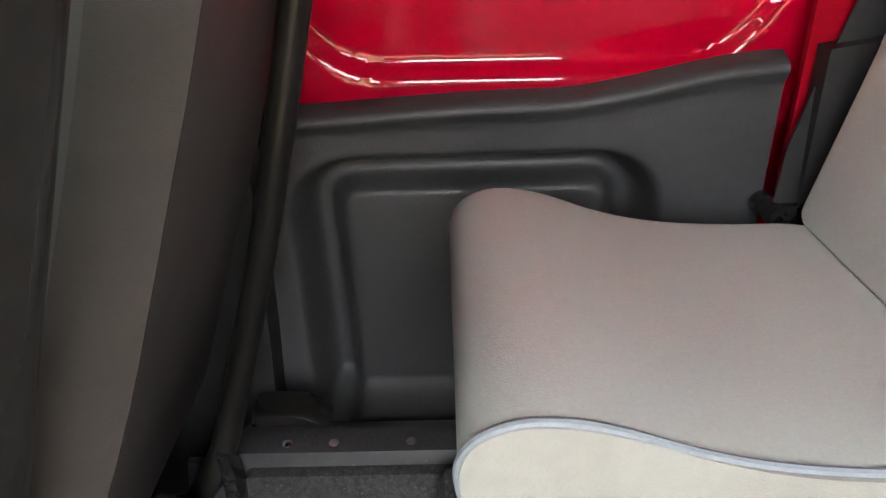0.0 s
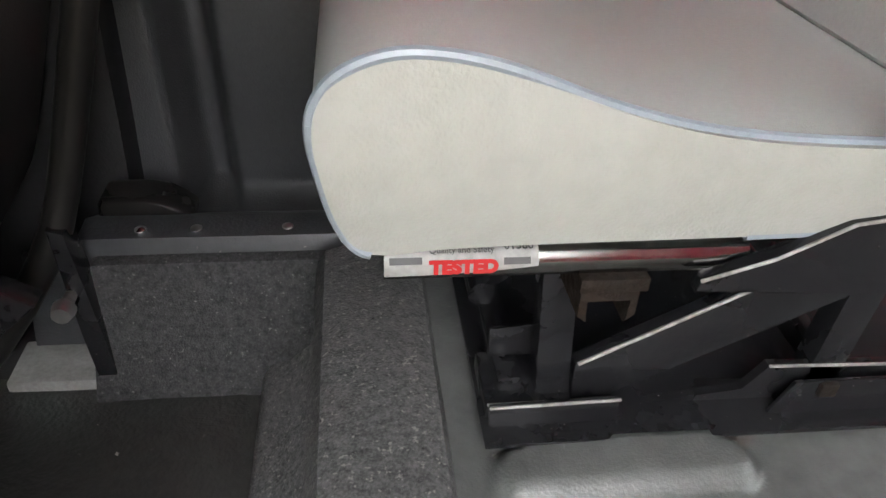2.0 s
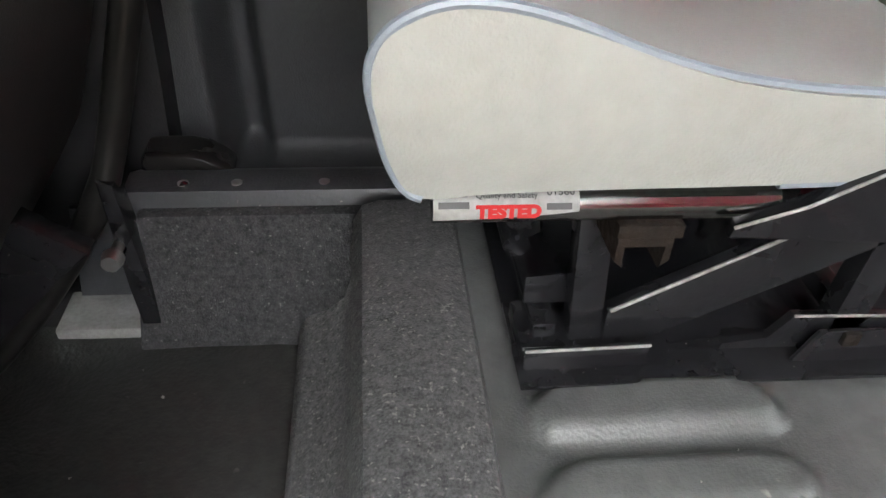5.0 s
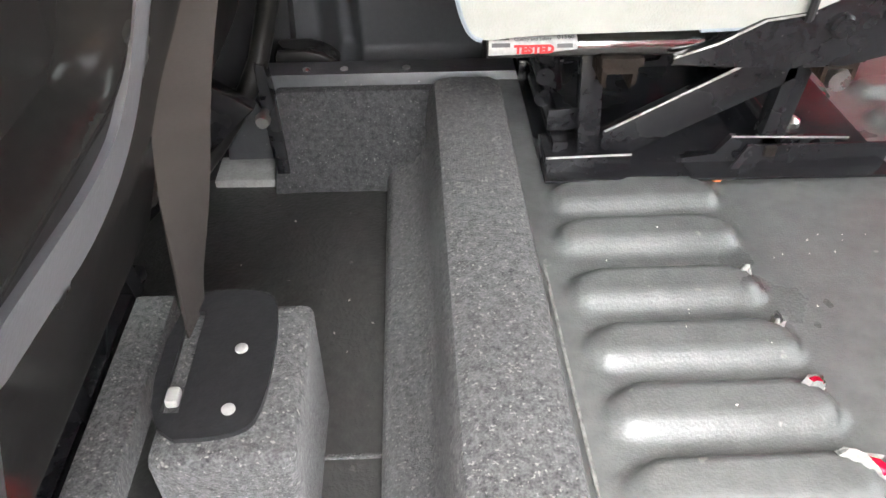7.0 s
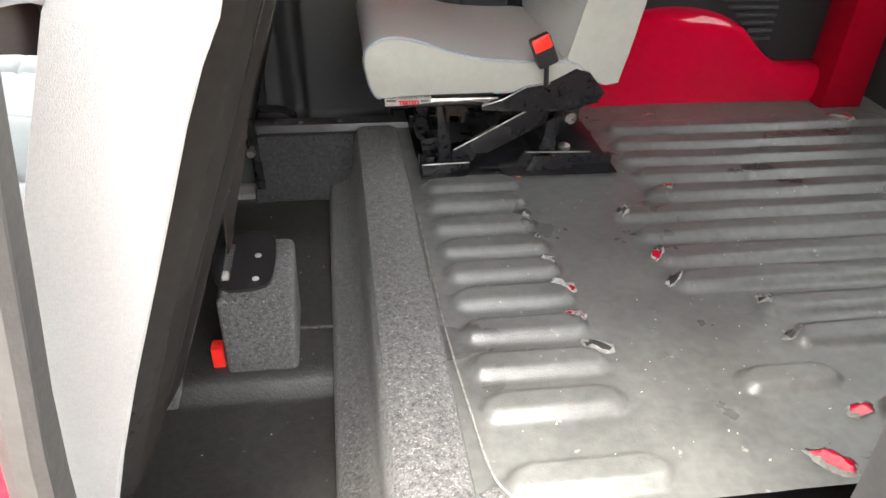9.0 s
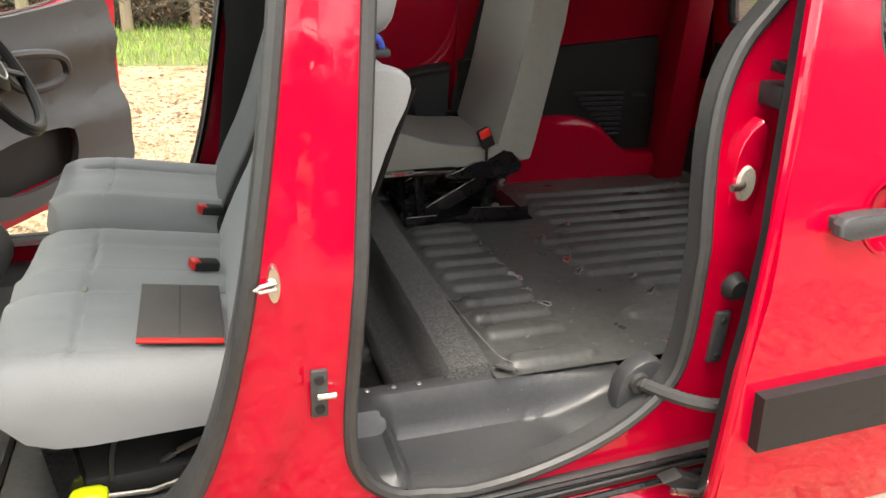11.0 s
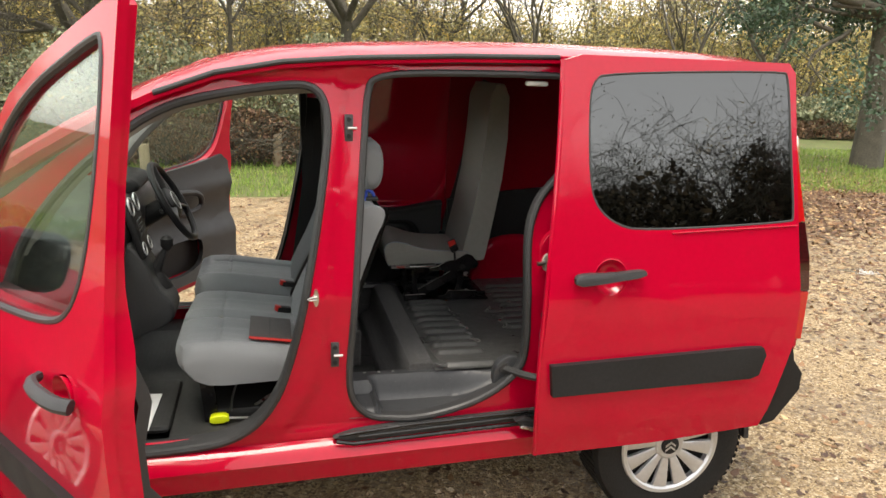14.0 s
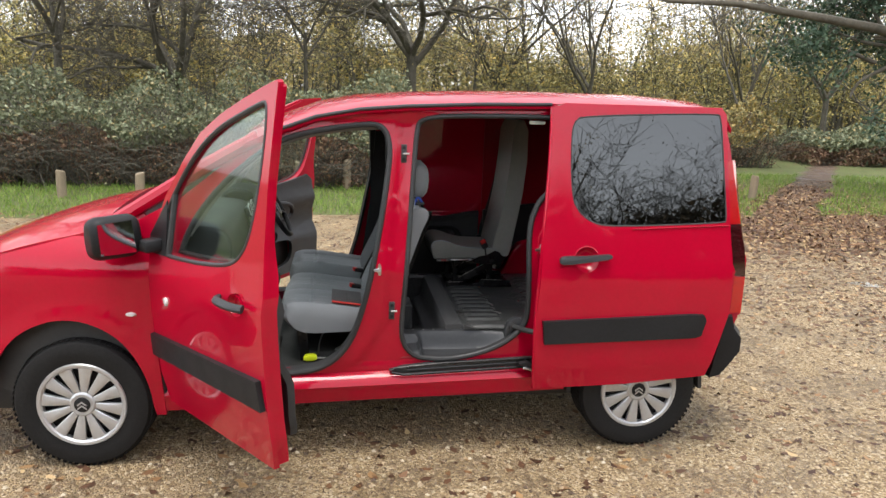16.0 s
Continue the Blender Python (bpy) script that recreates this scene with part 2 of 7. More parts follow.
def tube(pts, r, closed=False, seg=8, bm=None, flat=1.0):
    """A round bar along points; flat squeezes it across."""
    pts = [Vector(p) for p in pts]
    bm = bm or bmesh.new()
    k = len(pts)
    rings = []
    side = None
    for i, p in enumerate(pts):
        a = pts[(i - 1) % k] if closed or i else p
        b = pts[(i + 1) % k] if closed or i < k - 1 else p
        d = (b - a).normalized()
        if side is None:
            side = d.orthogonal().normalized()
        side = (side - d * side.dot(d)).normalized()
        up = d.cross(side)
        rr = r[i] if isinstance(r, (list, tuple)) else r
        rings.append([bm.verts.new(p + (side * math.cos(t) + up * math.sin(t) * flat) * rr) for t in (2 * math.pi * j / seg for j in range(seg))])
    for i in range(k if closed else k - 1):
        a, b = rings[i], rings[(i + 1) % k]
        for j in range(seg):
            bm.faces.new((a[j], a[(j + 1) % seg], b[(j + 1) % seg], b[j]))
    if not closed:
        bm.faces.new(rings[0][::-1])
        bm.faces.new(rings[-1])
    return bm


def loft(loops, closed=True, caps=True, bm=None):
    bm = bm or bmesh.new()
    rings = [[bm.verts.new(p) for p in loop] for loop in loops]
    n = len(rings[0])
    for a, b in zip(rings, rings[1:]):
        for j in range(n if closed else n - 1):
            bm.faces.new((a[j], a[(j + 1) % n], b[(j + 1) % n], b[j]))
    if caps and closed:
        bm.faces.new(rings[0][::-1])
        bm.faces.new(rings[-1])
    return bm


def prism(profile, axis, a, b, r=0.0, seg=2, bm=None):
    """A 2D profile drawn out along an axis: 'y' takes (x, z), 'x' takes (y, z), 'z' takes (x, y)."""
    own = bmesh.new()

    def put(p, t):
        return {"y": (p[0], t, p[1]), "x": (t, p[0], p[1]), "z": (p[0], p[1], t)}[axis]

    lo = [own.verts.new(put(p, a)) for p in profile]
    hi = [own.verts.new(put(p, b)) for p in profile]
    own.faces.new(lo)
    own.faces.new(hi[::-1])
    n = len(profile)
    for i in range(n):
        own.faces.new((lo[i], lo[(i + 1) % n], hi[(i + 1) % n], hi[i]))
    if r:
        k = "xyz".index(axis)
        caps = [e for e in own.edges if abs(e.verts[0].co[k] - e.verts[1].co[k]) < 1e-6]
        bmesh.ops.bevel(own, geom=caps, offset=r, segments=seg, profile=0.5, affect="EDGES")
    return merge(bm, own)


def panel(outline, holes, place, thick=0.02, step=0.08, back=True):
    """A sheet with holes, drawn in two coordinates, cut into a grid, and laid on a curved surface by place(u, v, depth)."""
    bm = bmesh.new()
    edges = []
    for loop in [outline, *holes]:
        vs = [bm.verts.new((p[0], p[1], 0)) for p in loop]
        edges += [bm.edges.new((vs[i], vs[(i + 1) % len(vs)])) for i in range(len(vs))]
    bmesh.ops.triangle_fill(bm, use_beauty=True, use_dissolve=False, edges=edges)
    us, vs2 = [p[0] for p in outline], [p[1] for p in outline]
    for lo, hi, n in ((min(us), max(us), (1, 0, 0)), (min(vs2), max(vs2), (0, 1, 0))):
        count = max(1, int((hi - lo) / step))
        for i in range(1, count):
            c = lo + (hi - lo) * i / count
            bmesh.ops.bisect_plane(bm, geom=bm.verts[:] + bm.edges[:] + bm.faces[:], plane_co=Vector(n) * c, plane_no=n, dist=1e-6)
    if back:
        bound = [e for e in bm.edges if len(e.link_faces) == 1]
        front = {v: v.co.copy() for v in bm.verts}
        faces = bm.faces[:]
        twin = {v: bm.verts.new(v.co) for v in list(front)}
        for f in faces:
            bm.faces.new([twin[v] for v in reversed(f.verts)])
        for e in bound:
            a, b = e.verts
            bm.faces.new((a, b, twin[b], twin[a]))
        for v, c in front.items():
            v.co = place(c.x, c.y, 0.0)
            twin[v].co = place(c.x, c.y, thick)
    else:
        for v in bm.verts:
            v.co = place(v.co.x, v.co.y, 0.0)
    return bm


def lathe(profile, centre, axis="y", seg=40, bm=None, caps=True):
    """Rings from (distance along the axis, radius)."""
    loops = []
    for h, r in profile:
        loop = []
        for j in range(seg):
            t = 2 * math.pi * j / seg
            c, s = r * math.cos(t), r * math.sin(t)
            p = {"y": (c, h, s), "x": (h, c, s), "z": (c, s, h)}[axis]
            loop.append(Vector(p) + Vector(centre))
        loops.append(loop)
    return loft(loops, bm=bm, caps=caps)


def grid_panel(u0, u1, nu, v0, v1, nv, place):
    """A rectangular sheet of even squares laid out by place(u, v, 0)."""
    return loft([[place(u0 + (u1 - u0) * i / nu, v0 + (v1 - v0) * j / nv, 0.0) for j in range(nv + 1)] for i in range(nu + 1)], closed=False, caps=False)


def cushion(profile, y0, y1, r=0.04, n=5, dish=0.0, bm=None):
    """A padded block: an (x, z) outline carried across y, drawn in and rounded at both ends."""
    profile = [Vector((p[0], p[1])) for p in profile]
    c = sum(profile, Vector((0, 0))) / len(profile)
    size = max((p - c).length for p in profile)
    loops = []
    steps = [(y0 + r * (1 - math.cos(a)), r * (1 - math.sin(a))) for a in (math.pi / 2 * i / n for i in range(n + 1))]
    steps += [(y0 + r + (y1 - y0 - 2 * r) * i / 6, 0) for i in range(1, 6)]
    steps += [(y1 - (y - y0), d) for y, d in steps[n::-1]]
    for y, d in steps:
        k = 1 - d / size
        w = math.sin(math.pi * (y - y0) / (y1 - y0)) * dish
        loops.append([(c.x + (p.x - c.x) * k, y, c.y + (p.y - c.y) * k - (w if p.y > c.y else 0)) for p in profile])
    return loft(loops, bm=bm)


def smooth2(pts, n=2):
    return [(p.x, p.y) for p in chaikin([(*p, 0) for p in pts], n)]


def sheet(x0, x1, nx, y0, y1, ny, height, bm=None):
    """A surface over the plan, height(x, y)."""
    bm = bm or bmesh.new()
    rows = [[bm.verts.new((x0 + (x1 - x0) * i / nx, y0 + (y1 - y0) * j / ny, height(x0 + (x1 - x0) * i / nx, y0 + (y1 - y0) * j / ny))) for j in range(ny + 1)] for i in range(nx + 1)]
    for i in range(nx):
        for j in range(ny):
            bm.faces.new((rows[i][j], rows[i + 1][j], rows[i + 1][j + 1], rows[i][j + 1]))
    return bm


def ease(a, b, x):
    t = min(1, max(0, (x - a) / (b - a)))
    return t * t * (3 - 2 * t)


# ---- the van: x runs from its front axle to its tail, y across it from the open side, z up ----
WIDTH = 1.81


def side(x, z):
    """How far the outer skin stands in from the widest line."""
    y = 0.04 + max(0, z - 0.95) * 0.185 + max(0, 0.5 - z) * 0.15
    if x < 0.3:
        y += ((0.3 - x) / 1.2) ** 2 * 0.2
    if x > 2.9:
        y += ((x - 2.9) / 0.45) ** 2 * 0.07
    return y


van = thing("van", "bright red panel van with open doors, parked on gravel", "van")
FRONT_HOLE = [(0.44, 0.44), (0.42, 0.60), (0.42, 0.90), (0.46, 1.12), (0.60, 1.33), (0.79, 1.500), (0.916, 1.577), (1.042, 1.612), (1.17, 1.636), (1.304, 1.655),
              (1.37, 1.652), (1.41, 1.615), (1.424, 1.526), (1.409, 1.386), (1.379, 1.173), (1.324, 0.878), (1.272, 0.684), (1.222, 0.569), (1.129, 0.473), (1.0, 0.43), (0.60, 0.42)]
SIDE_HOLE = [(1.555, 1.640), (1.580, 1.690), (1.734, 1.706), (2.183, 1.713), (2.31, 1.705), (2.35, 1.64), (2.35, 1.54), (2.31, 1.44), (2.229, 1.351), (2.165, 1.288), (2.125, 1.179),
             (2.122, 0.986), (2.134, 0.738), (2.104, 0.645), (1.985, 0.555), (1.81, 0.502), (1.641, 0.492), (1.56, 0.505), (1.500, 0.565), (1.485, 0.66), (1.501, 0.863), (1.522, 1.168), (1.541, 1.457)]
ARCH = [(math.cos(radians(a)), math.sin(radians(a))) for a in range(0, 181, 12)]


def frame_depth(x, z, d):
    inset = 0.055 * (1 - ease(2.26, 2.40, x)) * ease(0.36, 0.46, x)
    crease = 1.405 + 0.085 * (z - 0.80) - 0.9 * max(0, 0.72 - z) ** 1.5
    rear_crease = 2.215 + 0.10 * max(0, z - 1.10)
    inset += 0.016 * ease(crease - 0.012, crease + 0.010, x) * (1 - ease(1.66, 1.72, z)) * (1 - ease(1.62, 1.70, x)) * ease(0.44, 0.50, z)
    inset -= 0.014 * ease(1.66, 1.72, z) * (1 - ease(1.60, 1.70, x))
    inset += 0.006 * ease(rear_crease - 0.014, rear_crease + 0.004, x) * (1 - ease(2.27, 2.30, x)) * ease(0.62, 0.70, z) * (1 - ease(1.16, 1.22, z))
    return Vector((x, side(x, z) + inset + d, z))


FRAME_OUT = [(0.345, 0.40), (2.33, 0.45)] + [(2.728 - 0.37 * c, 0.31 + 0.39 * s) for c, s in ARCH if s > 0.36] + \
            [(3.14, 0.45), (3.27, 0.70), (3.26, 1.0), (3.22, 1.30), (3.17, 1.60), (3.13, 1.74), (2.8, 1.772), (2.22, 1.772), (1.86, 1.764), (1.50, 1.745), (1.28, 1.725), (1.07, 1.685), (0.885, 1.615), (0.70, 1.50), (0.45, 1.30), (0.20, 1.165), (0.345, 1.10)]


def mirrored(bm):
    for v in bm.verts:
        v.co.y = WIDTH - v.co.y
    return bm


part("side_frame", panel(FRAME_OUT, [smooth2(FRONT_HOLE), smooth2(SIDE_HOLE)], frame_depth, 0.05, 0.022), RED, van)
part("side_frame", mirrored(panel(FRAME_OUT, [smooth2(FRONT_HOLE)], lambda x, z, d: Vector((x, side(x, z) + 0.035 * ease(0.36, 0.46, x) + d, z)), 0.012, 0.09)), RED, van)


def seal_line(hole, shift, n=2):
    return [frame_depth(p.x, p.y, shift) for p in chaikin([(*q, 0) for q in hole], n)]


part("door_seal", tube(seal_line(FRONT_HOLE, 0.0), 0.014, True), SEAL, van, "black rubber seal round the front doorway")
part("door_seal", tube(seal_line(SIDE_HOLE, 0.0), 0.0125, True), SEAL, van, "grey rubber seal round the side doorway")
rim_line = [Vector(p) for p in seal_line(SIDE_HOLE, 0.0)]
mid_hole = sum(rim_line, Vector()) / len(rim_line)
inward = [(Vector((mid_hole.x, p.y, mid_hole.z)) - p).normalized() for p in rim_line]
part("doorway_liner", loft([[p + n * a + Vector((0, b, 0)) for p, n in zip(rim_line, inward)] for a, b in ((0.002, 0.0), (0.004, 0.015), (0.003, 0.05))], caps=False), SEAL, van, "dark liner inside the side doorway", 70)
rim_line = [Vector(p) for p in seal_line(FRONT_HOLE, 0.0)]
mid_hole = sum(rim_line, Vector()) / len(rim_line)
inward = [(Vector((mid_hole.x, p.y, mid_hole.z)) - p).normalized() for p in rim_line]
for far in (False, True):
    bm = loft([[p + n * a + Vector((0, b, 0)) for p, n in zip(rim_line, inward)] for a, b in ((0.004, 0.0), (0.008, 0.02), (0.006, 0.09))], caps=False)
    part("doorway_liner", mirrored(bm) if far else bm, SEAL, van, "dark liner inside the front doorway", 70)
part("door_seal", mirrored(tube(seal_line(FRONT_HOLE, 0.0), 0.014, True)), SEAL, van)

# roof, front and tail
ROOF = [(0.74, 1.555), (0.885, 1.622), (1.07, 1.690), (1.28, 1.730), (1.50, 1.750), (1.86, 1.769), (2.22, 1.778), (2.80, 1.778), (3.05, 1.768), (3.14, 1.735), (3.17, 1.68)]


def roof_loops(drop):
    loops = []
    for x, z in ROOF:
        y0 = side(min(x, 2.9), z) + 0.012
        rise = 0.055 if x < 3.0 else 0.05
        row = []
        for i in range(25):
            u = -1 + 2 * i / 24
            row.append((x, WIDTH / 2 + u * (WIDTH / 2 - y0), z + rise * (1 - abs(u) ** 3.2) ** 0.8 - drop))
        loops.append(row)
    return loops


bm = loft([r + s[::-1] for r, s in zip(roof_loops(0), roof_loops(0.025))])
part("roof", bm, RED, van)
for flip in (False, True):
    bm = tube([(x, side(min(x, 2.9), z) + 0.010, z - 0.004) for x, z in ROOF[1:7]], 0.009)
    part("roof_seam", mirrored(bm) if flip else bm, SEAL, van, "black roof gutter seam")

TAIL = [(3.17, 1.70), (3.20, 1.55), (3.25, 1.25), (3.30, 1.0), (3.30, 0.70)]


def tail_x(z):
    """How far back the tailgate stands at a height."""
    for (xa, za), (xb, zb) in zip(TAIL, TAIL[1:]):
        if z >= zb:
            return xa + (xb - xa) * (za - z) / (za - zb)
    return TAIL[-1][0]


def tail_face(y, z, d):
    return Vector((tail_x(z) + 0.03 * (1 - (2 * y / WIDTH - 1) ** 2) - d, y, z))


TAIL_OUT = [(0.13, 0.70), (0.13, 1.0), (0.19, 1.25), (0.24, 1.55), (0.28, 1.70), (WIDTH - 0.28, 1.70), (WIDTH - 0.24, 1.55), (WIDTH - 0.19, 1.25), (WIDTH - 0.13, 1.0), (WIDTH - 0.13, 0.70)]
REAR_HOLE = smooth2([(0.30, 1.13), (0.26, 1.20), (0.31, 1.58), (0.36, 1.63), (WIDTH - 0.36, 1.63), (WIDTH - 0.31, 1.58), (WIDTH - 0.26, 1.20), (WIDTH - 0.30, 1.13)], 2)
tailgate = part("tailgate", panel(TAIL_OUT, [REAR_HOLE], tail_face, 0.05, 0.12), RED, van)
part("rear_window", panel(REAR_HOLE, [], lambda y, z, d: tail_face(y, z, 0.012 + d), 0.004, 0.2), REARGLASS, tailgate, "grey rear window").visible_shadow = False
part("window_seal", tube([tail_face(p[0], p[1], 0.03) for p in REAR_HOLE], 0.022, True), SEAL, tailgate, "black rubber rear window seal")
part("tailgate_lining", panel([(0.20, 0.72), (0.22, 1.08), (WIDTH - 0.22, 1.08), (WIDTH - 0.20, 0.72)], [], lambda y, z, d: tail_face(y, z, 0.052 + d), 0.01, 0.3), DARK, tailgate, "black tailgate lining")
BUMP = [(3.12, 0.385), (3.20, 0.40), (3.29, 0.455), (3.345, 0.53), (3.345, 0.60), (3.30, 0.655), (3.28, 0.72), (3.20, 0.725), (3.16, 0.60)]
loops = []
for i in range(15):
    u = -1 + 2 * i / 14
    y = WIDTH / 2 + u * (WIDTH / 2 - 0.035)
    pull = -0.10 * abs(u) ** 6 + 0.03
    loops.append([(x + pull * ease(3.14, 3.3, x), y, z) for x, z in BUMP])
part("rear_bumper", loft(loops), DARK, van, "charcoal plastic rear bumper")
for flip in (False, True):
    for name, z0, z1, mat, words in (("tail_lamp", 1.20, 1.52, LAMPRED, "red upper tail lamp lens"), ("tail_lamp", 0.93, 1.195, LAMPDARK, "dark smoked tail lamp lens"), ("tail_lamp", 0.73, 0.925, LAMPRED, "red lower tail lamp lens")):
        bm = loft([[(tail_x(z) - 0.09, 0.14, z), (tail_x(z) - 0.09, 0.075 + 0.17 * max(0, z - 1.0), z), (tail_x(z) - 0.022, 0.075 + 0.17 * max(0, z - 1.0), z), (tail_x(z) + 0.003, 0.12 + 0.12 * max(0, z - 1.0), z), (tail_x(z) + 0.012, 0.24, z)] for z in (z0, z0 + 0.008, (z0 + z1) / 2, z1 - 0.008, z1)])
        part(name, mirrored(bm) if flip else bm, mat, van, words)

HOOD = [(-0.74, 0.86), (-0.62, 0.935), (-0.407, 1.015), (-0.282, 1.055), (-0.156, 1.090), (0.023, 1.132), (0.075, 1.144)]


def across(x, z, y0, rise, n=16, p=2.5):
    return [(x, y0 + (WIDTH - 2 * y0) * i / n, z + rise * (1 - abs(2 * i / n - 1) ** p)) for i in range(n + 1)]


loops = [across(x, z, side(x, 0.8) + 0.09, 0.06) for x, z in HOOD]
part("bonnet", loft([a + [(p[0], p[1], p[2] - 0.03) for p in a[::-1]] for a in loops]), RED, van)
FENDER = [(-0.82, 0.42), (-0.82, 0.78), (-0.70, 0.885), (-0.50, 0.985), (-0.35, 1.03), (-0.2, 1.07), (0.02, 1.13), (0.16, 1.17), (0.27, 1.215), (0.335, 1.12), (0.333, 1.0), (0.330, 0.756), (0.344, 0.504), (0.355, 0.25), (0.31, 0.25),
          ]
WING_ARCH = [(p.x, p.y) for p in chaikin([(0.300, 0.30, 0), (0.290, 0.40, 0), (0.255, 0.52, 0), (0.175, 0.645, 0), (0.04, 0.728, 0), (-0.10, 0.742, 0), (-0.23, 0.700, 0), (-0.34, 0.62, 0), (-0.42, 0.49, 0), (-0.45, 0.38, 0)], 2, False)]
FENDER += WING_ARCH


def fender_place(x, z, d):
    y = side(x, z) + d
    y += 0.10 * ease(0.95, 1.2, z) ** 1.6
    r = math.hypot(x + 0.03, z - 0.31)
    y -= 0.012 * (1 - ease(0.43, 0.52, r))
    return Vector((x, y, z))


for flip in (False, True):
    bm = panel(FENDER, [], fender_place, 0.03, 0.045)
    part("front_wing", mirrored(bm) if flip else bm, RED, van)
    bm = lathe([(0.075, 0.022), (0.062, 0.02), (0.054, 0.012)], (0, 0, 0), "y", 16)
    for v in bm.verts:
        v.co = Vector((0.225 + v.co.x * 1.2, v.co.y - 0.025, 0.765 + v.co.z * 0.55))
    part("indicator", mirrored(bm) if flip else bm, LAMPCLEAR, van, "small clear side indicator")
    bm = tube([(x, side(x, 0.5) + 0.2, z) for x, z in WING_ARCH], 0.19, seg=4)
    part("wheel_liner", mirrored(bm) if flip else bm, INK, van)
loops = []
for z, x in ((0.20, -0.80), (0.30, -0.90), (0.48, -0.93), (0.65, -0.90), (0.86, -0.76)):
    loops.append([(x + 0.13 * abs(2 * i / 16 - 1) ** 3, 0.13 + (WIDTH - 0.26) * i / 16, z) for i in range(17)] + [(-0.6, 0.13 + (WIDTH - 0.26) * i / 16, z) for i in range(16, -1, -1)])
part("front_bumper", loft(loops), RED, van)
part("radiator_grille", box(-0.965, -0.90, 0.45, 1.36, 0.30, 0.45, 0.01), DARK, van, "black radiator grille")
for flip in (False, True):
    bm = prism([(-0.85, 0.68), (-0.60, 0.80), (-0.62, 0.92), (-0.80, 0.80)], "y", 0.155, 0.36, 0.02)
    part("headlamp", mirrored(bm) if flip else bm, LAMPCLEAR, van, "clear headlamp")
# windscreen between the pillars
SCREEN = [(0.12, 1.165), (0.30, 1.29), (0.50, 1.425), (0.66, 1.52), (0.76, 1.575)]
part("windscreen", loft([across(x, z, side(0.4, z) + 0.07, 0.03) + [(p[0] + 0.004, p[1], p[2] - 0.006) for p in across(x, z, side(0.4, z) + 0.07, 0.03)[::-1]] for x, z in SCREEN]), CLEAR, van, "clear windscreen").visible_shadow = False
part("cowl", loft([across(x, z, 0.2, 0.05) for x, z in ((0.06, 1.128), (0.10, 1.142), (0.17, 1.172), (0.23, 1.13))], closed=False, caps=False), DARK, van, "black scuttle panel")
for flip in (False, True):
    pts = [(0.10, 0.20, 1.15), (0.35, 0.185, 1.31), (0.60, 0.19, 1.47), (0.80, 0.215, 1.58)]
    bm = tube(chaikin(pts, 1, False), 0.035, seg=8)
    part("windscreen_pillar", mirrored(bm) if flip else bm, RED, van)
    bm = tube(chaikin([(x + 0.03, y + 0.035, z - 0.025) for x, y, z in pts], 1, False), 0.026, seg=8)
    part("pillar_lining", mirrored(bm) if flip else bm, HEADLINER, van)
    bm = tube(chaikin([(x - 0.012, y + 0.03, z + 0.022) for x, y, z in pts], 1, False), 0.010, seg=6)
    part("screen_seal", mirrored(bm) if flip else bm, SEAL, van)

for flip in (False, True):
    # black tube that stands in for the dark of the gap behind the wing
    bm = tube([(0.352, side(0.35, z) + 0.012, z) for z in (0.34, 0.5, 0.7, 0.9, 1.08)], 0.016, seg=6)
    part("hinge_gap_seal", mirrored(bm) if flip else bm, INK, van)

# sills
for flip in (False, True):
    loops = []
    for i in range(12):
        x = 0.345 + (2.34 - 0.345) * i / 11
        k = 0.03 * (x - 1.0)
        loops.append([(x, y, z + k) for y, z in ((0.17, 0.44), (0.105, 0.425), (0.064, 0.395), (0.052, 0.37), (0.064, 0.345), (0.066, 0.31), (0.075, 0.285), (0.14, 0.26), (0.20, 0.26))])
    bm = loft(loops)
    part("sill", mirrored(bm) if flip else bm, RED, van)
RAIL = [(1.43, 0.447), (1.50, 0.430), (2.36, 0.472), (2.36, 0.512), (1.7, 0.484), (1.50, 0.466)]
rail = part("slide_rail", prism(RAIL, "y", 0.075, 0.16, 0.004), INK, van, "black lower sliding door rail")
part("rail_lip", tube([(1.44, 0.066, 0.440), (1.50, 0.060, 0.430), (2.36, 0.060, 0.470)], 0.007, seg=6), BLACK, rail, "glossy black rail lip")
part("rail_lip", tube([(1.45, 0.078, 0.456), (1.52, 0.070, 0.468), (1.7, 0.068, 0.484), (2.36, 0.068, 0.511)], 0.006, seg=6), BLACK, rail)
part("rail_groove", tube([(1.52, 0.072, 0.450), (2.36, 0.072, 0.492)], 0.004, seg=6), STEP, rail)
part("underbody", box(-0.6, 3.15, 0.24, WIDTH - 0.24, 0.22, 0.36, 0.02), INK, van)
part("engine_bay", box(-0.70, 0.10, 0.30, WIDTH - 0.30, 0.40, 0.95, 0.05), DARK, van)


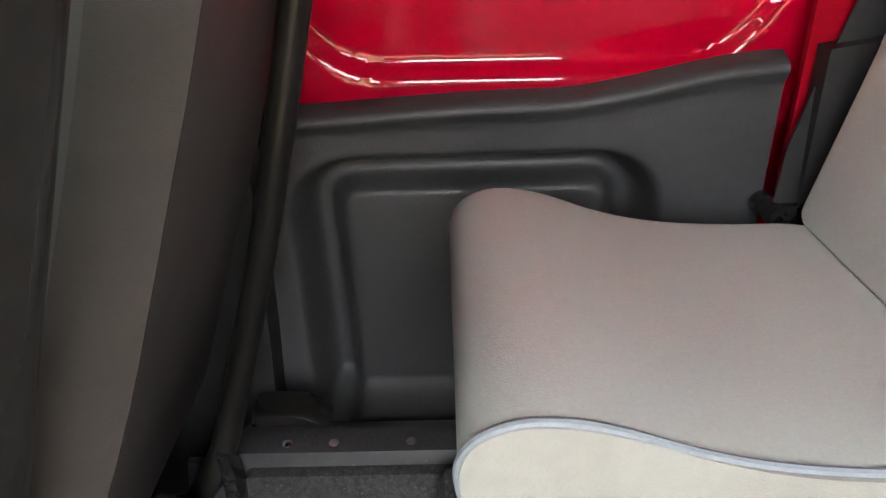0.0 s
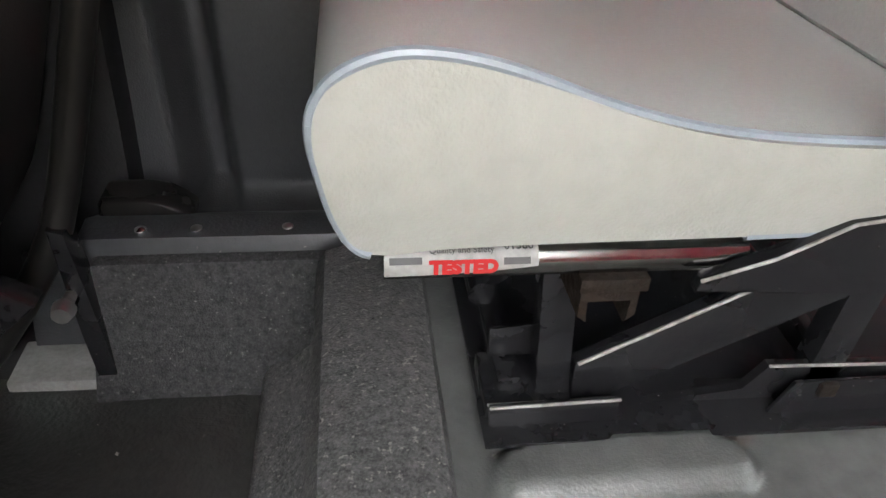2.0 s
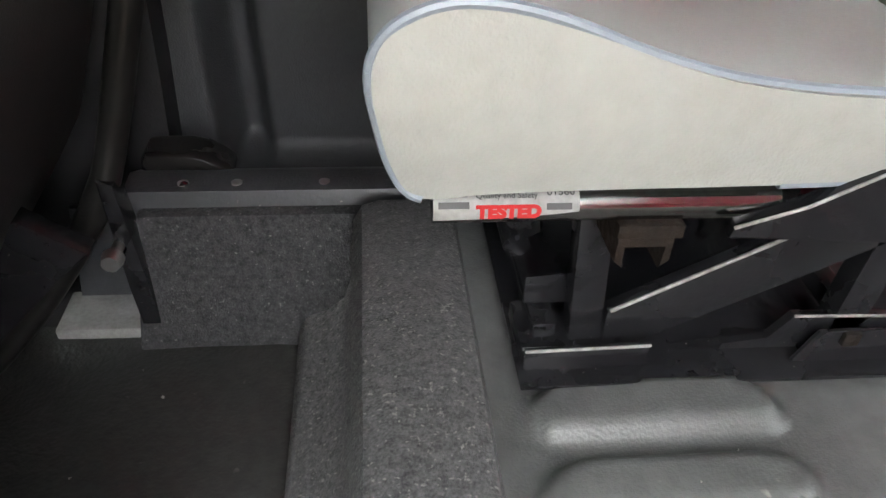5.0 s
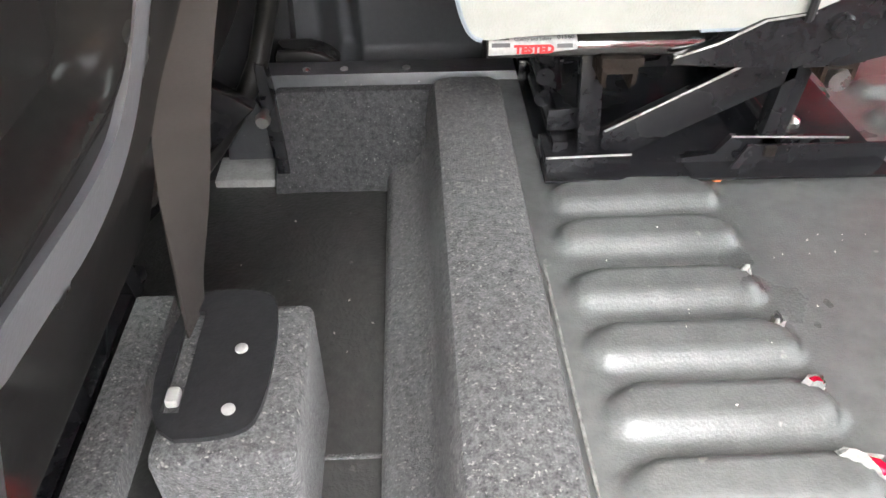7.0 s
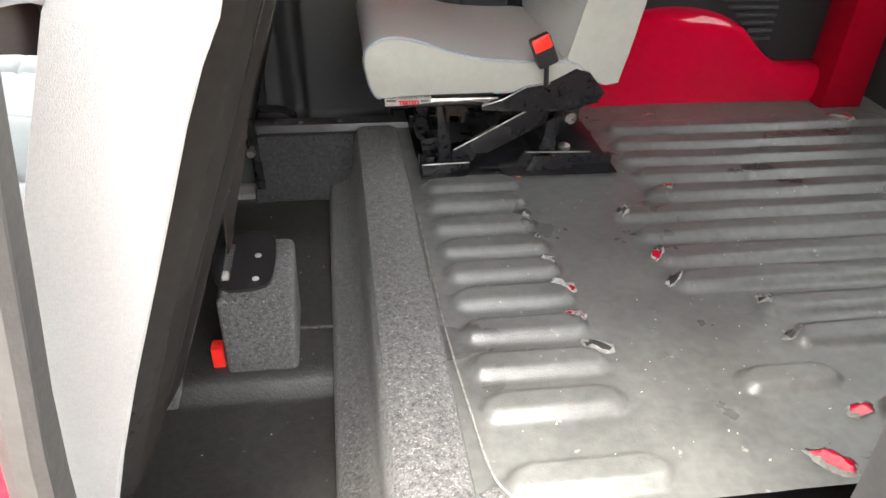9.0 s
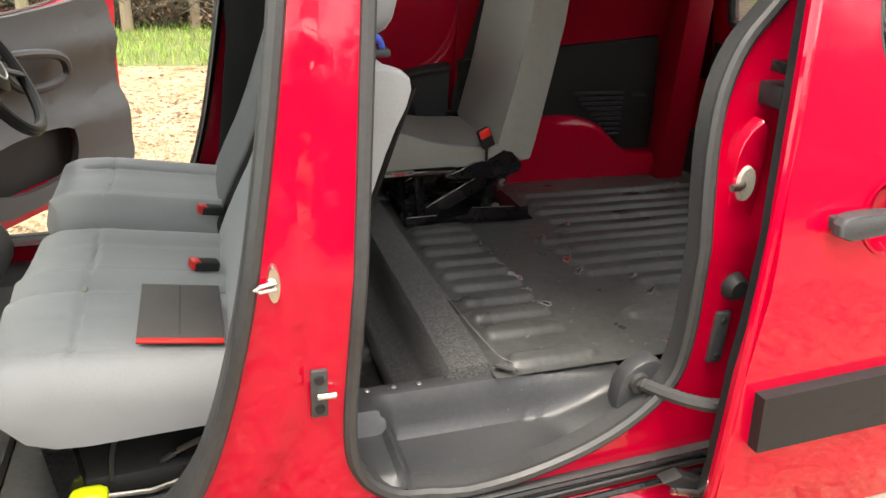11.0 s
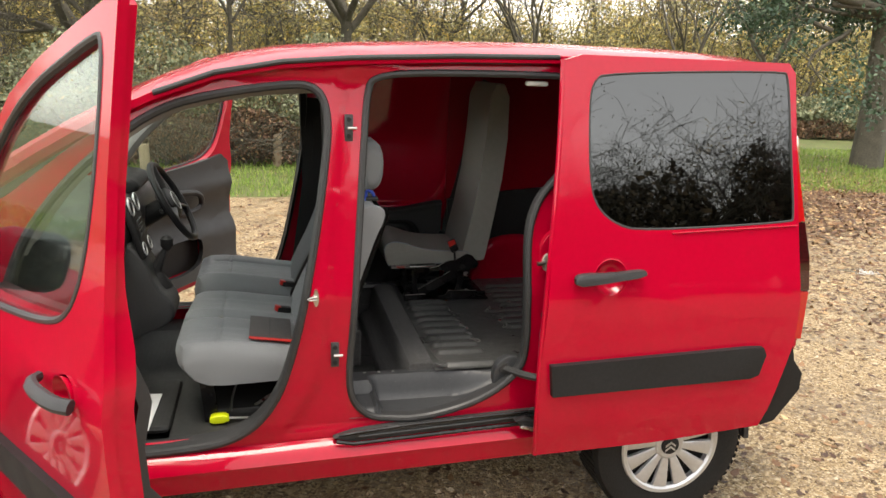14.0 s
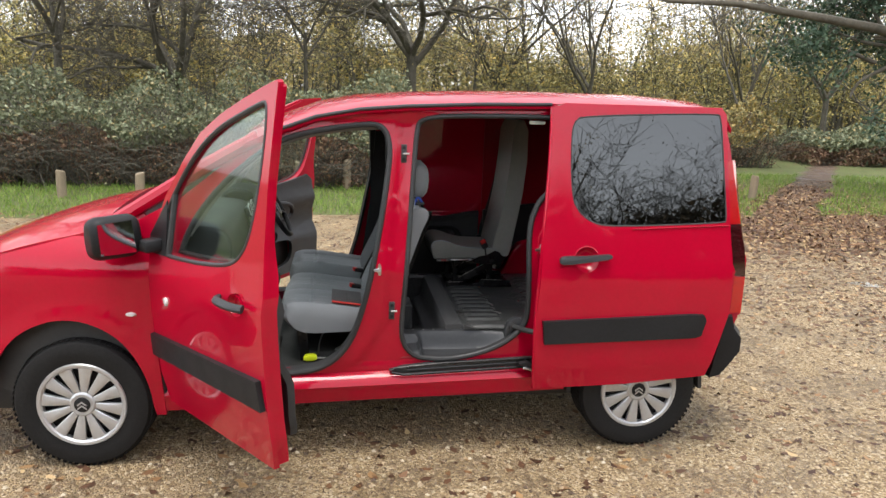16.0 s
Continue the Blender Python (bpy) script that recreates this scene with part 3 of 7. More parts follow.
# ---- wheels ----
def wheel(x, y, turn=0.0, out=-1):
    """Tyre, rim and a twelve-spoke cap; out is the side on which the cap sits."""
    t = [(-0.095, 0.205), (-0.10, 0.235), (-0.104, 0.27), (-0.095, 0.303), (-0.075, 0.3165), (-0.03, 0.319), (0.03, 0.319), (0.075, 0.3165), (0.095, 0.303), (0.104, 0.27), (0.10, 0.235), (0.095, 0.205)]
    tyre = part("wheel", lathe([(h, r) for h, r in t], (0, 0, 0), "y", 64, caps=False), TYRE, van, "black tyre with a silver spoked cap")
    tyre.matrix_local = pose(x, y, 0.315, 0, 0, turn) @ (Matrix.Diagonal((1, 1, 1, 1)) if out < 0 else pose(0, 0, 0, 0, 0, 180))
    bm = lathe([(-0.060, 0.20), (-0.050, 0.19), (-0.045, 0.06), (-0.02, 0.02), (-0.02, 0.001)], (0, 0, 0), "y", 48, caps=False)
    part("rim", bm, DARK, tyre)
    cap = bmesh.new()
    ring = lathe([(-0.098, 0.207), (-0.104, 0.203), (-0.103, 0.190), (-0.094, 0.182), (-0.07, 0.183), (-0.07, 0.207), (-0.098, 0.207)], (0, 0, 0), "y", 64, caps=False)
    merge(cap, ring)
    for k in range(12):
        spoke = bmesh.new()
        prof = [(0.045, 0.0125), (0.11, 0.021), (0.17, 0.029), (0.192, 0.038)]
        lo, hi = [], []
        loops = []
        for r, w in prof:
            h = -0.088 - 0.012 * ease(0.05, 0.16, r) + 0.006 * ease(0.16, 0.19, r)
            loops.append([(r, h + 0.018, -w), (r, h + 0.003, -w), (r, h, -w * 0.75), (r, h, w * 0.75), (r, h + 0.003, w), (r, h + 0.018, w)])
        loft(loops, bm=spoke)
        part("spoke", moved(spoke, pose(0, 0, 0, 0, 360 / 12 * k + 8, 0)), SILVER, tyre)
    merge(cap, lathe([(-0.07, 0.062), (-0.092, 0.060), (-0.097, 0.052), (-0.095, 0.037)], (0, 0, 0), "y", 32, caps=False))
    part("hubcap_ring", cap, SILVER, tyre, "silver hubcap ring")
    part("centre_badge", lathe([(-0.08, 0.038), (-0.099, 0.037), (-0.101, 0.033), (-0.101, 0.001)], (0, 0, 0), "y", 32), DARK, tyre, "dark centre badge")
    mark = bmesh.new()
    for dz in (-0.008, 0.010):
        for s in (1, -1):
            merge(mark, prism([(0, 0.008 + dz), (0.021 * s, -0.008 + dz), (0.021 * s, -0.016 + dz), (0, 0.0 + dz)], "y", -0.1035, -0.1005))
    part("badge_mark", mark, SILVER, tyre, "two silver chevron shapes")
    tread = bmesh.new()
    for k in range(72):
        b = box(-0.008, 0.008, -0.086, 0.086, 0.3170, 0.3205)
        moved(b, pose(0, 0, 0, 0, 5 * k, 0))
        merge(tread, b)
    part("tread", tread, TYRE, tyre)
    return tyre


wheel(-0.02, 0.155, -3)
wheel(2.745, 0.155)
wheel(-0.02, WIDTH - 0.155, -3, 1)
wheel(2.745, WIDTH - 0.155, 0, 1)
for flip in (False, True):
    bm = loft([[(2.728 - r * c, y, 0.31 + r * s) for c, s in ARCH] + [(2.728 - (r + 0.02) * c, y, 0.31 + (r + 0.02) * s) for c, s in ARCH[::-1]] for y, r in ((0.07, 0.355), (0.26, 0.355))])
    part("wheel_liner", mirrored(bm) if flip else bm, INK, van)

# ---- doors ----
DOOR = [(0.374, 0.335), (0.360, 0.50), (0.355, 0.756), (0.361, 1.0), (0.375, 1.13), (0.52, 1.32), (0.70, 1.48), (0.85, 1.585), (1.03, 1.652), (1.20, 1.697), (1.37, 1.735), (1.462, 1.752), (1.475, 1.742), (1.464, 1.60), (1.450, 1.40), (1.455, 1.15), (1.470, 1.00), (1.452, 0.75), (1.425, 0.45), (1.39, 0.335)]
PANE = [(0.44, 1.125), (0.56, 1.285), (0.72, 1.435), (0.87, 1.535), (1.03, 1.602), (1.20, 1.643), (1.36, 1.678), (1.412, 1.678), (1.398, 1.46), (1.355, 1.24), (1.28, 1.125), (1.15, 1.08), (0.80, 1.06), (0.50, 1.06)]


def front_door(near):
    def skin(x, z, d):
        y = side(x, z) + d
        if 0.55 < z < 1.05:
            y -= 0.006 * math.sin((z - 0.55) / 0.5 * math.pi)
        return Vector((x, y, z))

    def flip(bm):
        return bm if near else mirrored(bm)

    outline = DOOR if near else [(p[0], min(p[1], 1.70)) for p in DOOR]
    hole = smooth2(PANE if near else [(p[0], min(p[1], 1.642)) for p in PANE])
    cup_hole = [(1.27 + 0.054 * math.cos(2 * math.pi * i / 26), 0.955 + 0.043 * math.sin(2 * math.pi * i / 26)) for i in range(26)]
    door = part("front_door", flip(panel(outline, [hole, cup_hole], skin, 0.022, 0.06)), RED, van, "open red front door")
    inner = [(p[0] * 0.985 + 0.012, p[1] * 0.985 + 0.012) for p in outline]
    part("door_frame", flip(panel(inner, [hole], lambda x, z, d: skin(x, z, 0.024 + d * (1 - 0.62 * ease(1.02, 1.25, z))), 0.045, 0.06)), RED, door)
    part("window_seal", flip(tube([skin(p[0], p[1], 0.006) for p in hole], 0.010, True)), SEAL, door)
    pane = part("window_pane", flip(panel(hole, [], lambda x, z, d: skin(x, z, 0.014 + d), 0.004, 0.2)), CLEAR, door, "clear door window")
    pane.visible_shadow = False
    part("window_divider", flip(tube([skin(0.575, 1.06, 0.008), skin(0.61, 1.33, 0.008)], 0.014)), SEAL, door)
    lining = [(0.40, 0.40), (0.38, 0.60), (0.38, 1.0), (0.48, 1.07), (0.80, 1.07), (1.15, 1.09), (1.38, 1.12), (1.39, 0.9), (1.37, 0.48), (1.33, 0.40)]
    pocket = [(0.60, 0.46), (0.58, 0.60), (0.66, 0.66), (1.02, 0.66), (1.05, 0.58), (1.0, 0.46)]

    def inner_face(x, z, d):
        swell = 0.045 * (1 - ease(0.66, 0.72, z)) + 0.03 * (ease(0.86, 0.89, z) - ease(0.93, 1.02, z))
        return Vector((x, side(x, min(z, 1.0)) + 0.072 + swell + d, z))

    part("door_lining", flip(panel(smooth2(lining, 1), [smooth2(pocket)], inner_face, 0.03, 0.045)), PLASTIC, door, "grey plastic door lining with a map pocket")
    part("map_pocket", flip(panel([(0.55, 0.42), (0.55, 0.70), (1.08, 0.70), (1.08, 0.42)], [], lambda x, z, d: Vector((x, side(x, 0.6) + 0.071 + d, z)), 0.006, 0.3)), DARK, door)
    grab = chaikin([(0.74, 0.165, 0.955), (0.75, 0.215, 0.96), (0.86, 0.225, 0.955), (0.99, 0.225, 0.93), (1.03, 0.215, 0.88), (1.02, 0.205, 0.83), (0.90, 0.195, 0.815), (0.80, 0.18, 0.83)], 2)
    part("grab_handle", flip(tube(grab, 0.017, True)), PLASTIC, door)
    strip = [(0.355, 0.575), (0.365, 0.68), (1.415, 0.70), (1.425, 0.585)]
    part("rubbing_strip", flip(panel(strip, [], lambda x, z, d: skin(x, z, -0.022 + d), 0.026, 0.05)), DARK, door, "wide charcoal rubbing strip")
    cup = lathe([(-0.004, 0.058), (-0.0035, 0.053), (0.006, 0.050), (0.018, 0.040), (0.024, 0.001)], (1.27, skin(1.27, 0.955, 0.0).y, 0.955), "y", 32, caps=False)
    for v in cup.verts:
        v.co.z = 0.955 + (v.co.z - 0.955) * 0.8
    part("handle_cup", flip(cup), RED, door)
    bm = tube(chaikin([(1.15, 0.028, 0.970), (1.165, 0.004, 0.970), (1.23, -0.006, 0.968), (1.33, -0.002, 0.964), (1.365, 0.018, 0.960)], 2, False), 0.017, flat=0.7)
    part("door_handle", flip(bm), PLASTIC, door, "dark grey pull handle")
    part("key_lock", flip(lathe([(0.036, 0.02), (0.026, 0.019), (0.024, 0.014), (0.024, 0.001)], (0.57, 0, 0.86), "y", 20)), LAMPCLEAR, door)
    shell = [(0.30, 1.06), (0.29, 1.15), (0.315, 1.235), (0.37, 1.25), (0.42, 1.245), (0.445, 1.21), (0.45, 1.12), (0.43, 1.07), (0.36, 1.05)]
    mirror = part("wing_mirror", flip(cushion(smooth2(shell, 1), -0.20, 0.015, 0.05)), DARK, door, "black wing mirror")
    part("mirror_glass", flip(panel([(-0.175, 1.085), (-0.175, 1.22), (-0.03, 1.225), (-0.025, 1.08)], [], lambda u, z, d: Vector((0.447 + d - 0.06 * 0, u, z)), 0.006, 0.3)), MIRROR, mirror)
    part("mirror_foot", flip(box(0.40, 0.52, -0.01, 0.085, 1.075, 1.13, 0.015)), DARK, mirror)
    sail = [(0.365, 1.06), (0.37, 1.14), (0.55, 1.30), (0.57, 1.06)]
    part("mirror_sail", flip(panel(sail, [], lambda x, z, d: skin(x, z, -0.004 + d), 0.012, 0.2)), DARK, door)
    part("door_latch", flip(box(1.40, 1.437, 0.07, 0.105, 0.86, 0.96, 0.006)), BLACK, door)
    axis = Vector((0, 0.10 if near else -0.03, 1)).normalized()
    turn = Matrix.Rotation(radians(-DOOR_OPEN if near else DOOR_OPEN), 4, axis)
    pivot = Matrix.Translation((0.345, 0.075 if near else WIDTH - 0.075, 0.75))
    door.matrix_local = pivot @ turn @ pivot.inverted()
    return door


DOOR_OPEN = 57
front_door(True)
front_door(False)

SLIDE = [(2.149, 0.378), (2.135, 0.55), (2.132, 0.77), (2.150, 1.07), (2.184, 1.47), (2.195, 1.765), (2.26, 1.785), (3.055, 1.785), (3.083, 1.75), (3.095, 1.5), (3.112, 1.23), (3.135, 0.90), (3.133, 0.764), (3.075, 0.53), (3.05, 0.428), (2.604, 0.39)]
LIGHTW = [(2.30, 1.70), (2.34, 1.728), (3.03, 1.757), (3.055, 1.74), (3.072, 1.5), (3.095, 1.24), (3.08, 1.222), (2.48, 1.200), (2.39, 1.222), (2.32, 1.275), (2.288, 1.36), (2.284, 1.633)]


def slide_skin(x, z, d):
    y = side(2.5, z) - 0.10 + d
    crease = 0.010 * (ease(0.40, 0.60, z) - 1)
    return Vector((x, y - crease, z))


def ring_hole(x, z, r, squash=1.0, n=28):
    return [(x + r * math.cos(2 * math.pi * i / n), z + r * squash * math.sin(2 * math.pi * i / n)) for i in range(n)]


slider = part("sliding_door", panel(SLIDE, [smooth2(LIGHTW), ring_hole(2.37, 1.045, 0.060)], slide_skin, 0.03, 0.06), RED, van, "open red sliding door with tinted window")
part("window_seal", tube([slide_skin(p[0], p[1], 0.004) for p in smooth2(LIGHTW)], 0.005, True), SEAL, slider)
part("window_pane", panel(smooth2(LIGHTW), [], lambda x, z, d: slide_skin(x, z, 0.003 + d), 0.004, 0.12), TINT, slider, "dark tinted side window")
part("door_lining", panel([(p[0] * 0.97 + 0.078, p[1] * 0.97 + 0.03) for p in SLIDE], [smooth2(LIGHTW)], lambda x, z, d: slide_skin(x, z, 0.032 + d), 0.03, 0.15), DARK, slider)
STRIP = [(2.161, 0.743), (2.93, 0.770), (2.99, 0.768), (3.005, 0.74), (2.985, 0.66), (2.95, 0.648), (2.174, 0.627)]
part("leading_edge", tube(chaikin([slide_skin(x - 0.002, z, 0.008) for x, z in SLIDE[:6]], 2, False), 0.010, seg=10), RED, slider)
part("rubbing_strip", panel(STRIP, [], lambda x, z, d: slide_skin(x, z, -0.024 + d), 0.028, 0.04), DARK, slider, "wide charcoal rubbing strip")
y_skin = slide_skin(2.37, 1.045, 0.0).y
bm = lathe([(-0.0025, 0.066), (-0.003, 0.061), (0.004, 0.056), (0.020, 0.046), (0.030, 0.030), (0.032, 0.001)], (2.37, y_skin, 1.045), "y", 36, caps=False)
for v in bm.verts:
    v.co.y += 0.185 * (v.co.z - 1.045)
part("handle_cup", bm, RED, slider)
bm = cushion(smooth2([(2.228, 1.026), (2.226, 1.060), (2.26, 1.068), (2.36, 1.066), (2.47, 1.076), (2.490, 1.072), (2.488, 1.054), (2.40, 1.042), (2.30, 1.030)], 1), y_skin - 0.040, y_skin - 0.014, 0.007, 3)
merge(bm, box(2.238, 2.262, y_skin - 0.02, y_skin + 0.004, 1.034, 1.056, 0.004))
merge(bm, box(2.462, 2.480, y_skin - 0.02, y_skin + 0.004, 1.056, 1.070, 0.004))
for v in bm.verts:
    v.co.y += 0.185 * (v.co.z - 1.045)
part("door_handle", bm, PLASTIC, slider, "dark grey pull handle")

# ---- cabin: floor, steps, linings ----
FLOOR = 0.590
RIBS = [(1.878, 2.072, 1.125), (1.875, 2.070, 1.053), (1.875, 2.066, 0.968), (1.877, 2.072, 0.890), (1.881, 2.074, 0.816), (1.879, 2.078, 0.740), (1.881, 2.080, 0.658), (1.880, 2.085, 0.577), (1.885, 2.083, 0.494), (1.890, 2.100, 0.366)]
LONG = [(2.36, 3.10, 1.37), (2.342, 3.10, 1.284), (2.336, 3.10, 1.207), (2.345, 3.10, 1.130), (2.342, 3.10, 1.052), (2.245, 3.10, 0.975), (2.262, 3.10, 0.905), (2.272, 3.10, 0.824), (2.272, 3.10, 0.750), (2.39, 3.10, 0.668), (2.40, 3.10, 0.590), (2.27, 2.42, 0.504), (2.56, 3.10, 0.504), (2.45, 3.10, 0.425)]


def rib_height(x, y):
    """The mat over its pressed ribs: a broad slope towards the doorway, a flat top and a steep far edge."""
    z = FLOOR - 0.014
    for a, b, c in RIBS + LONG:
        v = y - c
        if abs(v) < 0.04 and a - 0.03 < x < b + 0.03:
            near = min(1, max(0, (v + 0.033) / 0.017))
            far = 1 - ease(0.019, 0.029, v)
            over = max(a + 0.024 - x, x - b + 0.024, 0)
            end = 1 - ease(0.017, 0.031, math.hypot(over, v + 0.004)) if over else 1
            z += 0.014 * min(0.75 * near + 0.25 * near * near * (3 - 2 * near), far, end)
    return z + 0.003 * noise.noise(Vector((x * 4, y * 4, 0))) + 0.0012 * noise.noise(Vector((x * 25, y * 25, 3)))


mat = finish("rubber_floor_mat", sheet(1.845, 3.16, 150, 0.316, 1.53, 230, rib_height), RUBBER, None, 60)
tagged(mat, "scuffed grey ribbed rubber mat on the load floor", "floor mat")
part("load_floor", box(1.84, 3.22, 0.355, WIDTH - 0.20, 0.42, 0.572), DARK, van)
part("footwell_floor", box(0.30, 1.84, 0.12, WIDTH - 0.12, 0.34, 0.368), DARK, van)

BEAM = [(1.672, 0.40), (1.676, 0.435), (1.686, 0.449), (1.708, 0.456), (1.728, 0.472), (1.737, 0.50), (1.741, 0.575), (1.750, 0.592), (1.768, 0.598), (1.828, 0.598), (1.842, 0.592), (1.848, 0.575), (1.848, 0.42)]
beam = finish("carpeted_beam", prism(BEAM, "y", 0.345, 1.40, 0.006), CARPET, None, 40)
tagged(beam, "grey carpet covered beam across the van floor", "carpet")
bm = box(1.515, 1.848, 1.41, 1.44, 0.395, 0.572, 0.006)
for v in bm.verts:
    v.co.y -= 0.035 * (0.572 - v.co.z) / 0.177
    v.co.x -= 0.02 * (0.572 - v.co.z) / 0.177 * (v.co.x < 1.6)
# same carpet as the beam, darkened for the shade it stands in
back = finish("carpet_upstand", bm, SHADEFELT, None)
tagged(back, "grey carpeted upstand below the far step strip", "carpet")


def mat_height(x, y):
    z = 0.412
    if y < 0.77:
        z -= 0.03 * (1 - ease(0.735, 0.775, y))
    if y < 0.36:
        z += 0.0
    return z + 0.004 * noise.noise(Vector((x * 7, y * 7, 0))) + 0.0025 * math.exp(-((y - 0.56 - 0.2 * (x - 1.5)) / 0.012) ** 2) + 0.002 * math.exp(-((x - 1.44 - 0.15 * y) / 0.010) ** 2)


fm = finish("footwell_mat", sheet(1.30, 1.69, 30, 0.35, 1.42, 60, mat_height), MAT, None, 60)
tagged(fm, "worn black rubber mat in the rear footwell", "floor mat")

# belt reel box
reel = thing("belt_reel_box", "carpeted seat belt reel box with black cover plate", "box")
part("box_body", box(1.487, 1.612, 0.785, 0.972, 0.385, 0.572, 0.012, 3), CARPET, reel)
plate = panel(smooth2([(1.478, 0.805), (1.478, 0.985), (1.560, 0.985), (1.582, 0.96), (1.582, 0.83), (1.560, 0.805)], 2), [[(1.492, 0.832), (1.492, 0.955), (1.508, 0.955), (1.508, 0.832)]], lambda x, y, d: Vector((x, y, 0.578 - d)), 0.006, 0.2)
part("cover_plate", plate, DARK, reel, "black cover plate with a belt slot")
for y in (0.903, 0.833):
    part("screw", lathe([(0.0, 0.006), (0.003, 0.006), (0.004, 0.003), (0.004, 0.0005)], (1.551, y, 0.577), "z", 16), HEADLINER, reel)
part("belt_guide", box(1.493, 1.505, 0.842, 0.860, 0.570, 0.581, 0.003), HEADLINER, reel)

# the far side: step strip, trim panel, bare red door skin
part("step_strip", prism([(1.425, 0.570), (1.432, 0.588), (1.47, 0.590), (1.50, 0.575), (1.50, 0.55), (1.425, 0.55)], "x", 1.50, 2.20, 0.003), STEP, van, "grey plastic step edge strip")
for x in (1.561, 1.617, 1.710, 1.93):
    part("rivet", lathe([(0.0, 0.006), (0.002, 0.006), (0.004, 0.003), (0.004, 0.0005)], (x, 1.447, 0.588), "z", 12), STEEL, van)
part("far_step_well", prism([(1.50, 0.56), (1.50, 0.47), (1.60, 0.47), (1.60, 0.49), (1.51, 0.49)], "x", 1.45, 2.16, 0.003), DARK, van)


bm = cushion(smooth2([(1.505, 0.570), (1.508, 0.600), (1.525, 0.601), (1.572, 0.601), (1.606, 0.580), (1.606, 0.570)], 1), 1.485, 1.535, 0.012)
part("trim_foot", bm, GLOSSB, van, "black rounded foot of the door trim")


def far_skin(x, z, d):
    dx, dz = abs(x - 1.86 - 0.25 * max(0, z - 1.05)) - 0.17, abs(z - 1.37) - 0.27
    r = math.hypot(max(dx, 0), max(dz, 0)) + min(max(dx, dz), 0)
    y = 1.660 - max(0, z - 1.0) * 0.205
    y += 0.018 * (1 - ease(0.112, 0.132, r))
    return Vector((x, y + d, z))


part("inner_skin", grid_panel(1.42, 2.20, 120, 0.90, 1.71, 110, far_skin), RED, van, "bare red inner door skin with pressed panel")


def trim_face(u, v, d):
    """Lower door trim: a raised border with a rounded hollow, and a rolled lip along its top."""
    x = 1.448 + 0.70 * u
    top = 0.952 + 0.015 * ease(0.1, 0.6, u) + 0.040 * ease(0.6, 1.0, u)
    z = 0.44 + v * (top - 0.44)
    dx, dz = abs(x - 1.797 + 0.03 * (z - 0.7)) - 0.150, z - 0.805 - 0.01 * u
    r = math.hypot(max(dx, 0), max(dz, 0)) + min(max(dx, dz), 0)
    foot = ease(0.475, 0.535, z)
    inside = (1 - ease(0.052, 0.086, r)) * foot
    groove = 0.034 * math.exp(-((r - 0.050) / 0.024) ** 4) * foot
    lip = 0.010 * math.exp(-((z - top + 0.018) / 0.011) ** 2) - 0.02 * ease(top - 0.008, top, z)
    return Vector((x, 1.605 + 0.045 * inside + groove - lip, z))


part("trim_panel", grid_panel(0.0, 1.0, 150, 0.0, 1.0, 120, trim_face), PLASTIC, van, "charcoal plastic lower door trim with hollow", 60)
LINING = [(2.175, 0.60), (2.17, 1.02), (2.40, 1.055), (2.955, 1.105), (3.0, 0.676), (2.87, 0.676), (2.79, 0.73), (2.72, 0.78), (2.60, 0.808), (2.45, 0.80), (2.38, 0.74), (2.34, 0.60)]
part("rear_trim", panel(LINING, [], lambda x, z, d: Vector((x, 1.56 + d, z)), 0.03, 0.1), DARK, van, "black ribbed load space side lining")
for i in range(9):
    z = 0.735 + 0.020 * i
    part("vent_slat", box(2.785 - 0.0205 * i, 2.836, 1.546, 1.562, z, z + 0.009, 0.003), PLASTIC, van)
part("trim_handle", box(2.86, 2.93, 1.545, 1.562, 0.885, 0.897, 0.004), INK, van)
ARCH_TOP = chaikin([(2.30, 0.585, 0), (2.355, 0.70, 0), (2.40, 0.79, 0), (2.50, 0.822, 0), (2.62, 0.822, 0), (2.73, 0.79, 0), (2.80, 0.72, 0), (2.86, 0.674, 0), (2.95, 0.670, 0), (3.06, 0.668, 0)], 3, False)
loops = [[(p.x, 1.520, 0.565) for p in ARCH_TOP]]
for y, dz, k in ((1.506, 0.075, 0.35), (1.504, 0.045, 0.8), (1.507, 0.022, 1.0), (1.516, 0.008, 1.0), (1.532, 0.0, 1.0), (1.62, 0.004, 1.0)):
    loops.append([(p.x, y, max(0.566, p.y - dz)) for p in ARCH_TOP])
part("wheel_arch", loft(loops, closed=False, caps=False), RED, van, "red inner wheel arch", 60)
loops = []
for y, k in ((0.05, 0.98), (0.22, 0.98), (0.24, 1.02), (0.265, 1.0), (0.295, 0.93)):
    loops.append([(2.655 - 0.33 * k * c * (1.12 - 0.12 * s), y, 0.57 + 0.255 * k * s) for c, s in ARCH])
part("wheel_arch", loft(loops), RED, van)
# side and post take the darkened red, so their shade is in the colour
part("inner_side", panel([(2.17, 0.55), (2.15, 1.72), (3.15, 1.72), (3.22, 0.55)], [], lambda x, z, d: Vector((x, 1.60 - max(0, z - 1.0) * 0.12 + d, z)), 0.01, 0.15), SHADERED, van)
part("rear_post", prism([(2.98, 0.57), (3.0, 1.70), (3.10, 1.70), (3.10, 0.57)], "y", 1.46, 1.60, 0.012), SHADERED, van)


